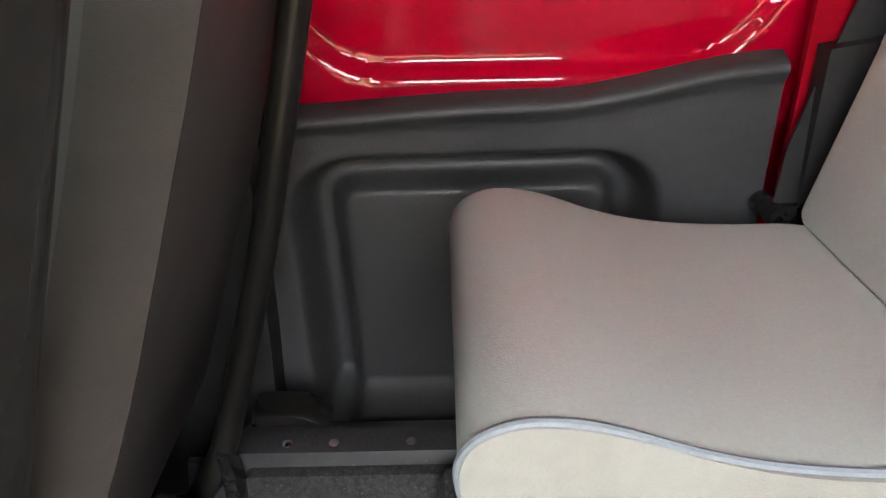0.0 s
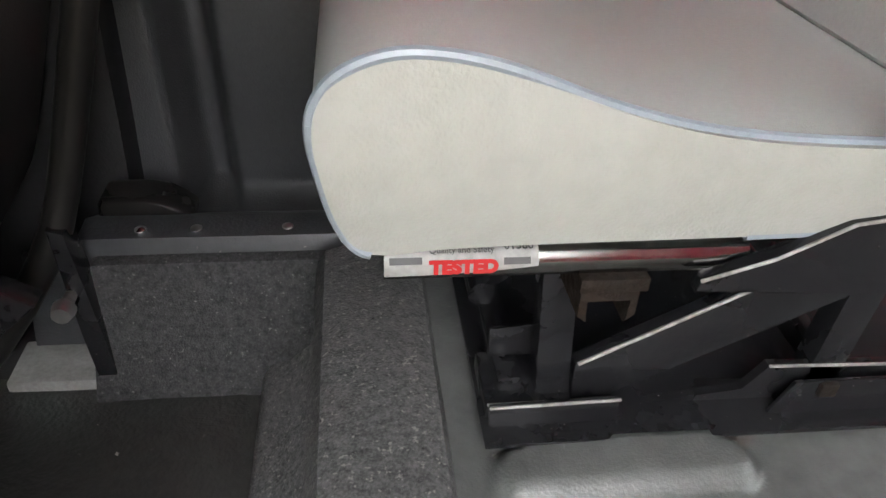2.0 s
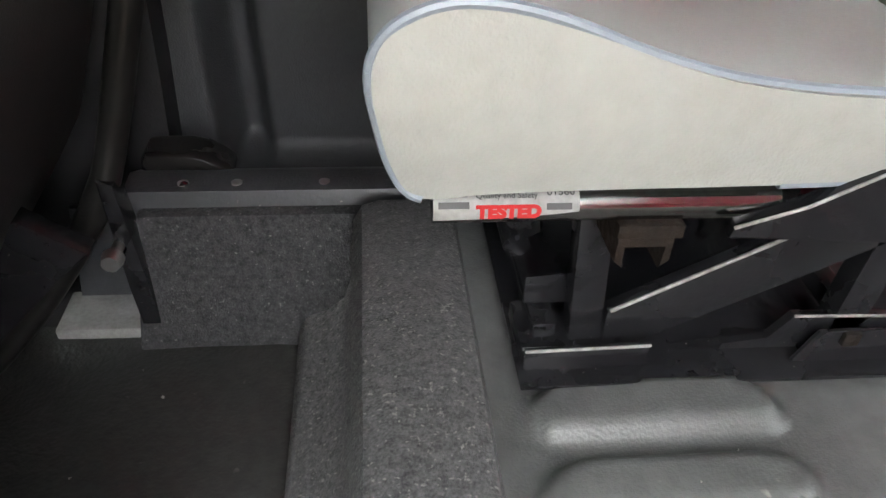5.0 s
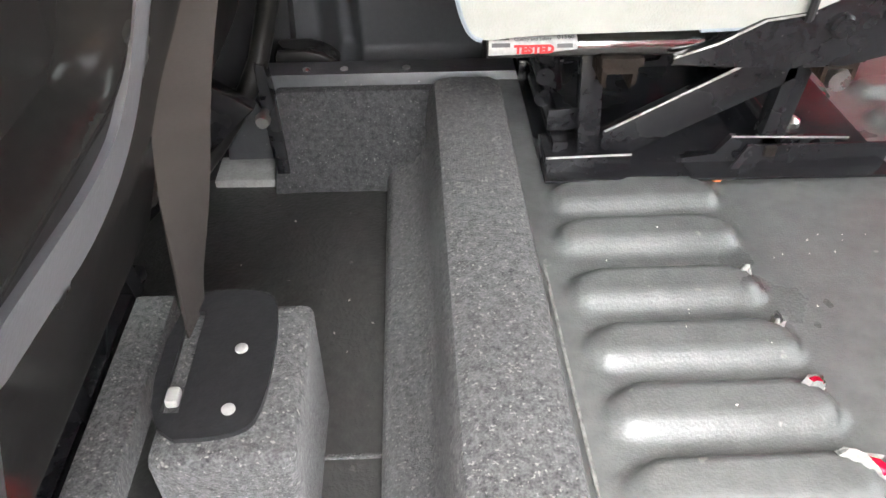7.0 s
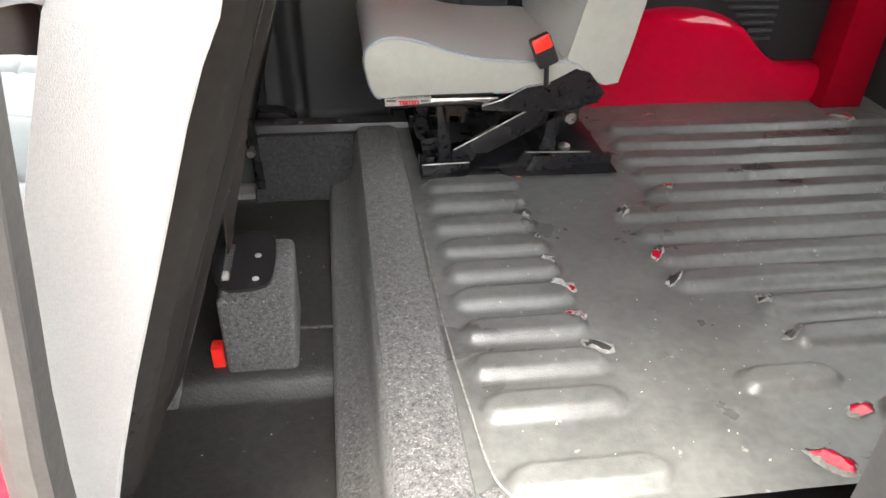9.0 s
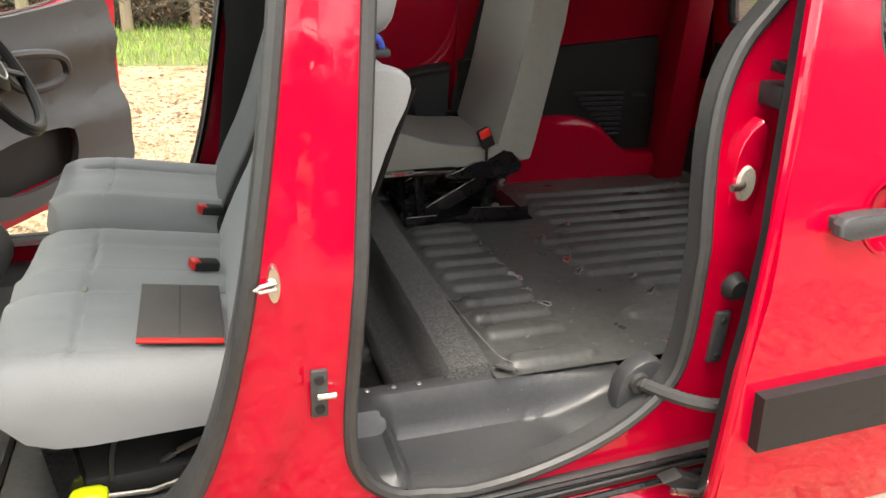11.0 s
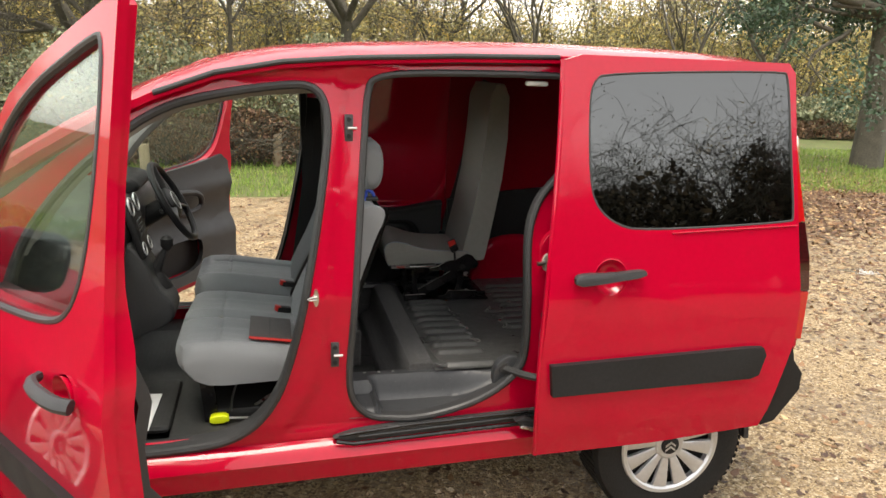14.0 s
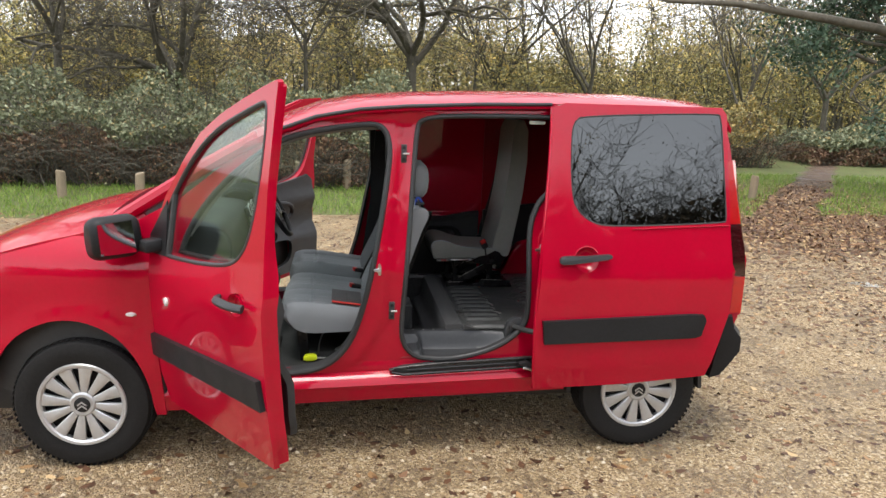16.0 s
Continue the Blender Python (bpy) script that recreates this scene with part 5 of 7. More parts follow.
part("hinge_plate", prism([(1.29, 0.42), (1.34, 0.42), (1.39, 0.60), (1.38, 0.66), (1.34, 0.62)], "y", 1.035, 1.045, 0.002), BLACK, rails)
part("hinge_plate", prism([(1.27, 0.40), (1.33, 0.40), (1.36, 0.55), (1.35, 0.58), (1.31, 0.55)], "y", 0.66, 0.67, 0.002), BLACK, rails)
for y, z in ((1.03, 0.58), (1.03, 0.50), (0.655, 0.50)):
    part("bolt", lathe([(y - 0.012, 0.001), (y - 0.012, 0.008), (y, 0.010)], (1.36 - (0.58 - z) * 0.3, 0, z), "y", 10), STEEL, rails)
part("front_leg", tube([(1.45, 0.36, 0.57), (1.43, 0.34, 0.47), (1.41, 0.33, 0.39)], 0.022, seg=12), DARK, rails)
part("red_clip", box(1.462, 1.484, 0.80, 0.828, 0.40, 0.455, 0.003), REDPLASTIC, rails, "red plastic clip")
part("recliner_cover", cushion(smooth2([(1.36, 0.58), (1.35, 0.66), (1.39, 0.70), (1.45, 0.68), (1.46, 0.60), (1.41, 0.56)], 1), 0.285, 0.315, 0.01), DARK, rails, "black recliner side cover")

# pale seam on the mat
part_line = finish("mat_seam", box(1.597, 1.682, 0.889, 0.8945, 0.412, 0.4165, 0.001), CARPET, None)
tagged(part_line, "pale worn joint across the footwell mat", "seam")

# holes torn in the rubber
random.seed(12)


def torn_hole(x, y, size, red):
    t = thing("torn_hole", "ragged hole torn in the rubber mat, red floor below" if red else "ragged split torn in the rubber mat", "hole", "torn holes in the mat")
    z = rib_height(x, y) + 0.002
    size *= 0.85
    n = 16
    bm = bmesh.new()
    ang = random.random() * 6
    ring = []
    for i in range(n):
        a = 2 * math.pi * i / n
        r = size * (0.75 + 0.4 * random.random())
        px, py = r * math.cos(a), r * math.sin(a) * 0.55
        ring.append((x + px * math.cos(ang) - py * math.sin(ang), y + px * math.sin(ang) + py * math.cos(ang)))
    inner = [bm.verts.new((x + (p[0] - x) * 0.9, y + (p[1] - y) * 0.9, max(rib_height(*p), z - 0.012) + 0.0025)) for p in ring]
    mid = bm.verts.new((x, y, z + 0.001))
    for i in range(n):
        bm.faces.new((inner[i], inner[(i + 1) % n], mid))
    part("bare_floor", bm, RED if red else INK, t)
    bm = bmesh.new()
    lo = [bm.verts.new((p[0], p[1], rib_height(*p) + 0.001)) for p in ring]
    hi = [bm.verts.new((x + (p[0] - x) * random.uniform(0.75, 1.0), y + (p[1] - y) * random.uniform(0.75, 1.0), rib_height(*p) + random.uniform(0.003, 0.010))) for p in ring]
    ou = [bm.verts.new((x + (p[0] - x) * 1.12, y + (p[1] - y) * 1.12, rib_height(*p) - 0.001)) for p in ring]
    for i in range(n):
        j = (i + 1) % n
        bm.faces.new((lo[i], lo[j], hi[j], hi[i]))
        bm.faces.new((ou[i], ou[j], lo[j], lo[i]))
    part("frayed_rim", bm, FRAY, t, smooth=0)


for x, y, s, r in ((2.073, 0.755, 0.026, True), (2.072, 0.680, 0.022, True), (2.084, 0.604, 0.028, False), (2.060, 0.985, 0.014, True), (2.066, 0.915, 0.014, False), (2.066, 0.835, 0.017, True),
                   (2.387, 1.070, 0.022, True), (2.254, 0.980, 0.024, False), (2.272, 0.835, 0.022, True), (2.271, 0.757, 0.024, False), (2.398, 0.680, 0.018, False), (2.40, 0.594, 0.020, False),
                   (2.413, 0.432, 0.028, True), (2.322, 0.352, 0.040, True), (2.296, 1.358, 0.040, True), (2.982, 1.383, 0.045, True)):
    torn_hole(x, y, s, r)
part("orange_mark", box(2.078, 2.090, 1.146, 1.160, 0.578, 0.5835, 0.003), ORANGE, seat, "rusty orange mark")

# crumbs and pale grit on the mats
CRUMB = material("pale_grit", (0.50, 0.48, 0.44), (0.30, 0.28, 0.25), rough=0.8)
grit = bmesh.new()
for i in range(250):
    if i < 225:
        x, y = random.uniform(1.87, 2.9), 0.34 + 1.1 * random.random()
        z = rib_height(x, y)
    else:
        x, y = random.uniform(1.45, 1.67), random.uniform(0.4, 1.35)
        z = 0.414 if y > 0.77 else 0.384
    k = 0.0007 + 0.0017 * random.random() ** 2
    vs = [grit.verts.new((x + k * math.cos(a + i) * random.uniform(0.6, 1.4), y + k * math.sin(a + i), z + h)) for a, h in ((0, 0.0005), (2.1, 0.0005), (4.2, 0.0005), (1.0, 0.0025))]
    for f in ((0, 1, 3), (1, 2, 3), (2, 0, 3)):
        grit.faces.new([vs[j] for j in f])
tagged(finish("grit", grit, CRUMB, None, 0), "pale crumbs and grit scattered over the mats", "grit", kind="stuff")

# a loose corner of carpet edge by the step
edge = finish("carpet_edge", tube(chaikin([(1.8505, 1.0, 0.584), (1.8515, 0.8, 0.584), (1.854, 0.62, 0.585), (1.862, 0.45, 0.594), (1.868, 0.36, 0.598), (1.885, 0.325, 0.605)], 2, False), 0.0016), FRAY, None)
tagged(edge, "thin frayed carpet thread curling at the step", "carpet edge")
flap = finish("carpet_flap", prism([(1.848, 0.345), (1.872, 0.318), (1.892, 0.312), (1.872, 0.352)], "z", 0.588, 0.594, 0.001), CARPET, None)
tagged(flap, "loose curled corner of grey carpet", "carpet edge")

# label on the seat tube
TXT = bpy.data.curves


def lettering(words, size, where, mat, parent, name="lettering", scale_x=1.0, bold=0.0):
    cu = TXT.new(name, "FONT")
    cu.body, cu.size, cu.extrude, cu.offset = words, size, 0.0002, bold
    tmp = new(name, cu)
    bpy.context.view_layer.update()
    me = bpy.data.meshes.new_from_object(tmp.evaluated_get(bpy.context.evaluated_depsgraph_get()))
    bpy.data.objects.remove(tmp)
    for v in me.vertices:
        v.co = where @ Vector((v.co.x * scale_x, v.co.y, v.co.z))
    me.materials.append(mat)
    ob = new(name, me)
    ob.parent = parent
    return ob




def on_tube(x, a, lift=0.0134):
    return pose(x, 1.142 - lift * math.cos(radians(a)), 0.763 + lift * math.sin(radians(a)), 90 - a - 18, 0, 0)


lettering("TESTED", 0.0112, on_tube(1.8235, -8, 0.0140), REDINK, seat, scale_x=1.05, bold=0.0008)
lettering("Quality and Safety", 0.0058, on_tube(1.8230, 44, 0.0142), INK, seat, scale_x=0.9)
lettering("01560", 0.0075, on_tube(1.8672, 50, 0.0140), INK, seat, scale_x=0.95)
for x, w, a in ((1.801, 0.017, 48), (1.800, 0.019, 18), (1.867, 0.016, 12)):
    part("print_bar", moved(box(0, w, 0, 0.0042, 0, 0.0004), on_tube(x, a, 0.0138)), INK, seat)

# deeper parts of the seat frame
part("front_cross_bar", box(1.885, 1.905, 1.18, 1.48, 0.60, 0.62, 0.003), BLACK, seat)
part("rear_cross_bar", box(2.15, 2.17, 1.18, 1.48, 0.60, 0.62, 0.003), BLACK, seat)
part("gas_strut", tube([(1.90, 1.30, 0.63), (1.88, 1.30, 0.735)], 0.016, seg=12), BLACK, seat)
for z in (0.63, 0.66, 0.69):
    part("spring_coil", lathe([(1.27, 0.001), (1.27, 0.012), (1.33, 0.012), (1.33, 0.001)], (1.886, 0, z), "y", 12), BLACK, seat)
part("seat_pan", box(1.80, 2.20, 1.15, 1.49, 0.772, 0.782, 0.003), BLACK, seat)
part("nut", lathe([(0, 0.014), (0.008, 0.014), (0.012, 0.009), (0.016, 0.001)], (2.215, 1.26, 0.588), "z", 10), STEEL, seat)

# ---- doorway hardware ----
for x, y, z in ((1.4915, 0.211, 1.518), (1.438, 0.108, 0.751)):
    k = part("latch_plate", box(x - 0.014, x + 0.014, y - 0.005, y + 0.004, z - 0.045, z + 0.045, 0.003), STEP, van, "grey door latch plate on the pillar")
    part("latch_pin", tube([(x - 0.004, y - 0.012, z), (x + 0.026, y - 0.013, z)], 0.005, seg=8), STEEL, k)
    for dz in (-0.028, 0.028):
        part("screw", lathe([(y - 0.009, 0.001), (y - 0.009, 0.008), (y - 0.004, 0.009)], (x, 0, z + dz), "y", 10), DARK, k)
k = part("striker_plate", lathe([(-0.010, 0.001), (-0.010, 0.03), (0.0, 0.032), (0.008, 0.032)], (0, 0, 0), "y", 20), STEEL, van, "bright steel door striker")
k.matrix_local = Matrix.Translation((1.374, 0.096, 0.962)) @ Matrix.Diagonal((0.30, 0.8, 0.95, 1))
part("striker_loop", tube([(1.376, 0.086, 0.958), (1.352, 0.078, 0.959), (1.346, 0.078, 0.963), (1.352, 0.078, 0.967), (1.376, 0.086, 0.968)], 0.0035), STEEL, van)
k = part("striker_plate", lathe([(-0.008, 0.001), (-0.008, 0.03), (0.0, 0.033), (0.01, 0.033)], (0, 0, 0), "y", 20), ZINC, van, "pale zinc door striker")
k.matrix_local = Matrix.Translation((2.190, 0.108, 1.063)) @ Matrix.Diagonal((0.55, 1, 1.0, 1))
part("striker_loop", tube([(2.180, 0.10, 1.063), (2.162, 0.088, 1.063), (2.148, 0.088, 1.063)], 0.007), STEEL, van)
part("latch_boss", cushion(smooth2([(2.166, 0.955), (2.163, 1.10), (2.176, 1.150), (2.216, 1.182), (2.224, 1.10), (2.222, 0.955)], 1), 0.108, 0.15, 0.008), RED, van, "red pressed boss behind the striker")
k = part("rubber_stop", lathe([(-0.02, 0.001), (-0.02, 0.018), (-0.008, 0.026), (0.01, 0.028)], (2.205, 0.094, 0.866), "y", 18), DARK, van, "black rubber door stop")
k = part("guide_plate", box(2.178, 2.210, 0.086, 0.098, 0.705, 0.815, 0.004), STEP, van, "grey guide plate with two screws")
for z in (0.722, 0.798):
    part("screw", lathe([(0.082, 0.001), (0.082, 0.006), (0.088, 0.007)], (2.194, 0, z), "y", 10), DARK, k)
part("upper_rail_end", box(2.21, 2.42, 0.09, 0.15, 1.195, 1.235, 0.006), DARK, van, "black middle rail end")
part("upper_rail_end", box(2.20, 2.40, 0.06, 0.12, 1.255, 1.275, 0.004), BLACK, van)
cone = [(2.022, 0.585), (2.030, 0.660), (2.065, 0.692), (2.110, 0.697), (2.128, 0.66), (2.110, 0.610), (2.06, 0.572)]
k = part("cable_surround", prism(smooth2(cone, 1), "y", 0.135, 0.175, 0.006), STEP, van, "grey plastic cable surround")
part("cable_socket", lathe([(0.125, 0.001), (0.125, 0.02), (0.133, 0.022), (0.14, 0.022)], (2.066, 0, 0.650), "y", 18), INK, k)
pts = [Vector((2.066, 0.135, 0.650)), Vector((2.092, 0.09, 0.652)), Vector((2.125, 0.045, 0.655)), Vector((2.165, 0.022, 0.654)), Vector((2.22, 0.03, 0.642))]
pts = chaikin(pts, 3, False)
part("cable_conduit", tube(pts, [0.013 + 0.002 * (i % 2) for i in range(len(pts))]), INK, van, "black corrugated cable conduit")
part("slide_arm", prism([(2.08, 0.49), (2.12, 0.50), (2.20, 0.455), (2.24, 0.44), (2.22, 0.42), (2.14, 0.445)], "y", 0.02, 0.05, 0.004), DARK, van, "dark hinged sliding arm")
part("slide_arm_edge", tube([(2.10, 0.018, 0.47), (2.16, 0.012, 0.455), (2.22, 0.010, 0.435)], 0.007), STEEL, van)
part("roof_light", box(2.13, 2.21, 0.26, 0.30, 1.672, 1.69, 0.008), WHITE, van, "small white courtesy lamp")
part("door_header", tube([(x, side(x, 1.72) + 0.10, z) for x, z in ((1.58, 1.705), (1.9, 1.722), (2.34, 1.728))], 0.018), SEAL, van)
part("slide_track", prism([(1.50, 1.738), (2.20, 1.757), (2.20, 1.748), (1.50, 1.728)], "y", side(1.8, 1.74) + 0.035, side(1.8, 1.74) + 0.07), INK, van, "black upper door track")
part("strip_edge", tube([slide_skin(x, z, -0.004) for x, z in ((2.19, 1.184), (2.35, 1.192), (2.6, 1.193), (3.10, 1.213))][2:], 0.003), RED, slider)

# ---- front cabin ----
part("headliner", loft([[(x, 0.25 + 1.31 * i / 10, z + 0.02 * (1 - (2 * i / 10 - 1) ** 2)) for i in range(11)] for x, z in ((0.80, 1.555), (1.05, 1.63), (1.40, 1.69), (1.52, 1.70))], closed=False, caps=False), HEADLINER, van, "pale grey cloth headliner")
# added dark sheet that cuts the bounce from the red roof
part("roof_lining", loft([[(x, 0.24 + 1.33 * i / 10, z + 0.02 * (1 - (2 * i / 10 - 1) ** 2)) for i in range(11)] for x, z in ((1.52, 1.70), (1.95, 1.715), (2.6, 1.735), (3.10, 1.725))], closed=False, caps=False), SHADEFELT, van, "dark sheet added under the load space roof to dim the interior")
for y0, y1 in ((0.30, 0.85), (0.96, 1.50)):
    part("sun_visor", moved(box(-0.09, 0.09, y0, y1, -0.008, 0.008, 0.007), pose(0.92, 0, 1.575, 0, -24, 0)), HEADLINER, van, "grey folded sun visor")
HEAD_TRIM = chaikin([(0.45, 1.10, 0), (0.58, 1.31, 0), (0.77, 1.485, 0), (0.90, 1.562, 0), (1.04, 1.602, 0), (1.20, 1.632, 0), (1.40, 1.645, 0)], 2, False)
for flip in (False, True):
    bm = tube([(p.x, side(p.x, p.y) + 0.135, p.y + 0.02) for p in HEAD_TRIM], 0.042, seg=10, flat=0.8)
    part("header_trim", mirrored(bm) if flip else bm, HEADLINER, van, "pale grey trim along the door header")
part("grab_rail", tube([(0.95, 1.52, 1.58), (1.0, 1.50, 1.58), (1.15, 1.50, 1.61), (1.2, 1.52, 1.62)], 0.012), DARK, van)
for flip in (False, True):
    bm = prism([(1.375, 1.60), (1.40, 1.10), (1.34, 0.66), (1.24, 0.40), (1.52, 0.40), (1.53, 0.66), (1.54, 1.10), (1.53, 1.60)] if flip else [(1.40, 1.60), (1.42, 1.10), (1.37, 0.62), (1.44, 0.60), (1.475, 1.10), (1.485, 1.60)], "y", 0.235 if not flip else 0.20, 0.262, 0.008)
    part("pillar_trim", mirrored(bm) if flip else bm, DARK, van, "black plastic pillar trim")
bm = ribbon([(p, (0.020, 0, 0.004)) for p in ((1.47, 1.545, 1.45), (1.465, 1.545, 1.20), (1.44, 1.56, 0.90), (1.40, 1.56, 0.62))])
part("driver_belt", bm, DARK, van, "dark driver seat belt")
radio = part("radio_panel", moved(box(-0.015, 0.015, -0.095, 0.095, -0.12, 0.12, 0.012), pose(0.690, 0.90, 1.03, 0, -14, 0)), DARK, van, "black radio and heater panel")
for y in (-0.06, 0.06):
    for z, r in ((0.10, 0.036), (-0.08, 0.026)):
        loop = [(0.016, y + r * math.cos(t), z + r * math.sin(t)) for t in (2 * math.pi * i / 24 for i in range(24))]
        part("vent_ring" if z > 0 else "dial_ring", moved(tube(loop, 0.004, True, 6), pose(0.690, 0.90, 1.03, 0, -14, 0)), SILVER, radio)
for z in (0.03, 0.012, -0.006, -0.024):
    part("button_row", moved(box(0.012, 0.019, -0.05, 0.05, z - 0.006, z + 0.006, 0.002), pose(0.690, 0.90, 1.03, 0, -14, 0)), PLASTIC, radio)
part("instrument_hood", cushion(smooth2([(0.46, 1.14), (0.52, 1.205), (0.64, 1.20), (0.68, 1.15), (0.60, 1.12), (0.55, 1.10)], 1), 1.13, 1.49, 0.03), DARK, van)
part("column_stalk", tube([(0.74, 1.22, 1.04), (0.76, 1.12, 1.05)], 0.008), DARK, van)
part("hub_trim", moved(tube([(0.045 * math.cos(t), 0.045 * math.sin(t), 0.013) for t in (2 * math.pi * i / 24 for i in range(24))], 0.003, True, 6), wheel_m), SILVER, rim)
part("glove_box", box(0.60, 0.655, 0.30, 0.70, 0.78, 0.95, 0.02), DASHP, van)
fl = finish("checker_mat", sheet(0.40, 0.86, 4, 0.42, 1.36, 8, lambda x, y: 0.405), MAT, None)
tagged(fl, "black rubber checker-plate mat in the front footwell", "floor mat")
studs = bmesh.new()
for i in range(22):
    for j in range(34):
        x, y = 0.42 + 0.02 * i, 0.73 + 0.018 * j
        a = 40 if (i + j) % 2 else -40
        c, s_ = math.cos(radians(a)) * 0.006, math.sin(radians(a)) * 0.006
        vs = [studs.verts.new((x + u * c - w * s_ * 0.3, y + u * s_ + w * c * 0.3, 0.410 if abs(u) < 0.9 else 0.405)) for u, w in ((-1, 0), (0, -1), (1, 0), (0, 1))]
        studs.faces.new(vs)
part("studs", studs, STEP, fl)
part("kick_step", box(0.45, 0.86, 0.30, 0.72, 0.392, 0.43, 0.02), MAT, van)
part("floor_carpet", box(0.86, 1.30, 0.20, 1.55, 0.392, 0.405, 0.003), MAT, van)
card = finish("white_card", prism([(0.554, 0.575), (0.800, 0.560), (0.792, 0.262), (0.66, 0.262)], "z", 0.432, 0.436), WHITE, None, 0)
tagged(card, "plain white card lying in the front footwell", "card")
yl = finish("yellow_strap_end", cushion(smooth2([(0.995, 0.41), (0.995, 0.438), (1.02, 0.446), (1.062, 0.444), (1.068, 0.412)], 1), 0.315, 0.352, 0.01), YELLOW, None)
tagged(yl, "neon yellow plastic grip on the cabin floor", "grip")
jack = thing("under_seat_tray", "black tray and cables under the passenger bench", "tray")
part("tray", box(0.98, 1.30, 0.36, 0.95, 0.405, 0.45, 0.01), INK, jack)
part("lever", tube([(1.06, 0.335, 0.425), (1.14, 0.335, 0.42), (1.22, 0.34, 0.435)], 0.005), STEEL, jack)
part("cable", tube(chaikin([(1.07, 0.36, 0.44), (1.08, 0.36, 0.52), (1.11, 0.37, 0.58)], 2, False), 0.005), STEP, jack)
part("cable", tube(chaikin([(1.16, 0.38, 0.45), (1.22, 0.36, 0.50), (1.30, 0.36, 0.52)], 2, False), 0.006), STEEL, jack)
note = thing("notebook", "dark leatherette notebook with a red edge on the bench", "notebook")
part("cover", moved(box(-0.08, 0.08, 0.42, 0.655, 0.0, 0.009, 0.002), pose(1.22, 0, 0.694, 0, 8, 0)), NOTE, note)
part("cover_fold", moved(box(-0.004, -0.001, 0.43, 0.65, 0.0085, 0.0098), pose(1.22, 0, 0.694, 0, 8, 0)), INK, note)
part("red_edge", moved(tube([(-0.08, 0.418, 0.004), (0.08, 0.418, 0.004)], 0.006), pose(1.22, 0, 0.694, 0, 8, 0)), REDPLASTIC, note, "red ribbon edge")
for x, y, z in ((1.275, 0.743, 0.705), (1.30, 1.06, 0.72)):
    bk = thing("belt_buckle", "black belt buckle with a red release button", "buckle", "front belt buckles")
    part("body", moved(box(-0.03, 0.03, -0.018, 0.018, -0.012, 0.012, 0.006), pose(x, y, z, 0, 12, 15)), DARK, bk)
    part("release_button", moved(box(-0.036, -0.015, -0.016, 0.016, -0.009, 0.014, 0.003), pose(x, y, z, 0, 12, 15)), REDPLASTIC, bk, "red release button")
tag = thing("blue_tag", "small blue webbing loop and clip on the seat back", "strap")
part("loop", tube(chaikin([(1.578, 0.40, 1.235), (1.575, 0.395, 1.275), (1.60, 0.39, 1.27), (1.61, 0.40, 1.24)], 2, False), 0.006), BLUE, tag)
part("clip", box(1.575, 1.62, 0.385, 0.425, 1.236, 1.25, 0.004), INK, tag)
# ---- outside ----
def ground_height(x, y):
    d = math.hypot(max(0, abs(x - 1.4) - 3.0), max(0, abs(y) - 3))
    z = 0.05 * noise.noise(Vector((x * 0.25, y * 0.25, 5))) * ease(2, 9, d)
    return z + 0.010 * noise.noise(Vector((x * 1.7, y * 1.7, 0))) + 0.012 * noise.noise(Vector((x * 0.8, y * 0.8, 9))) * ease(0, 2, d) - 0.006


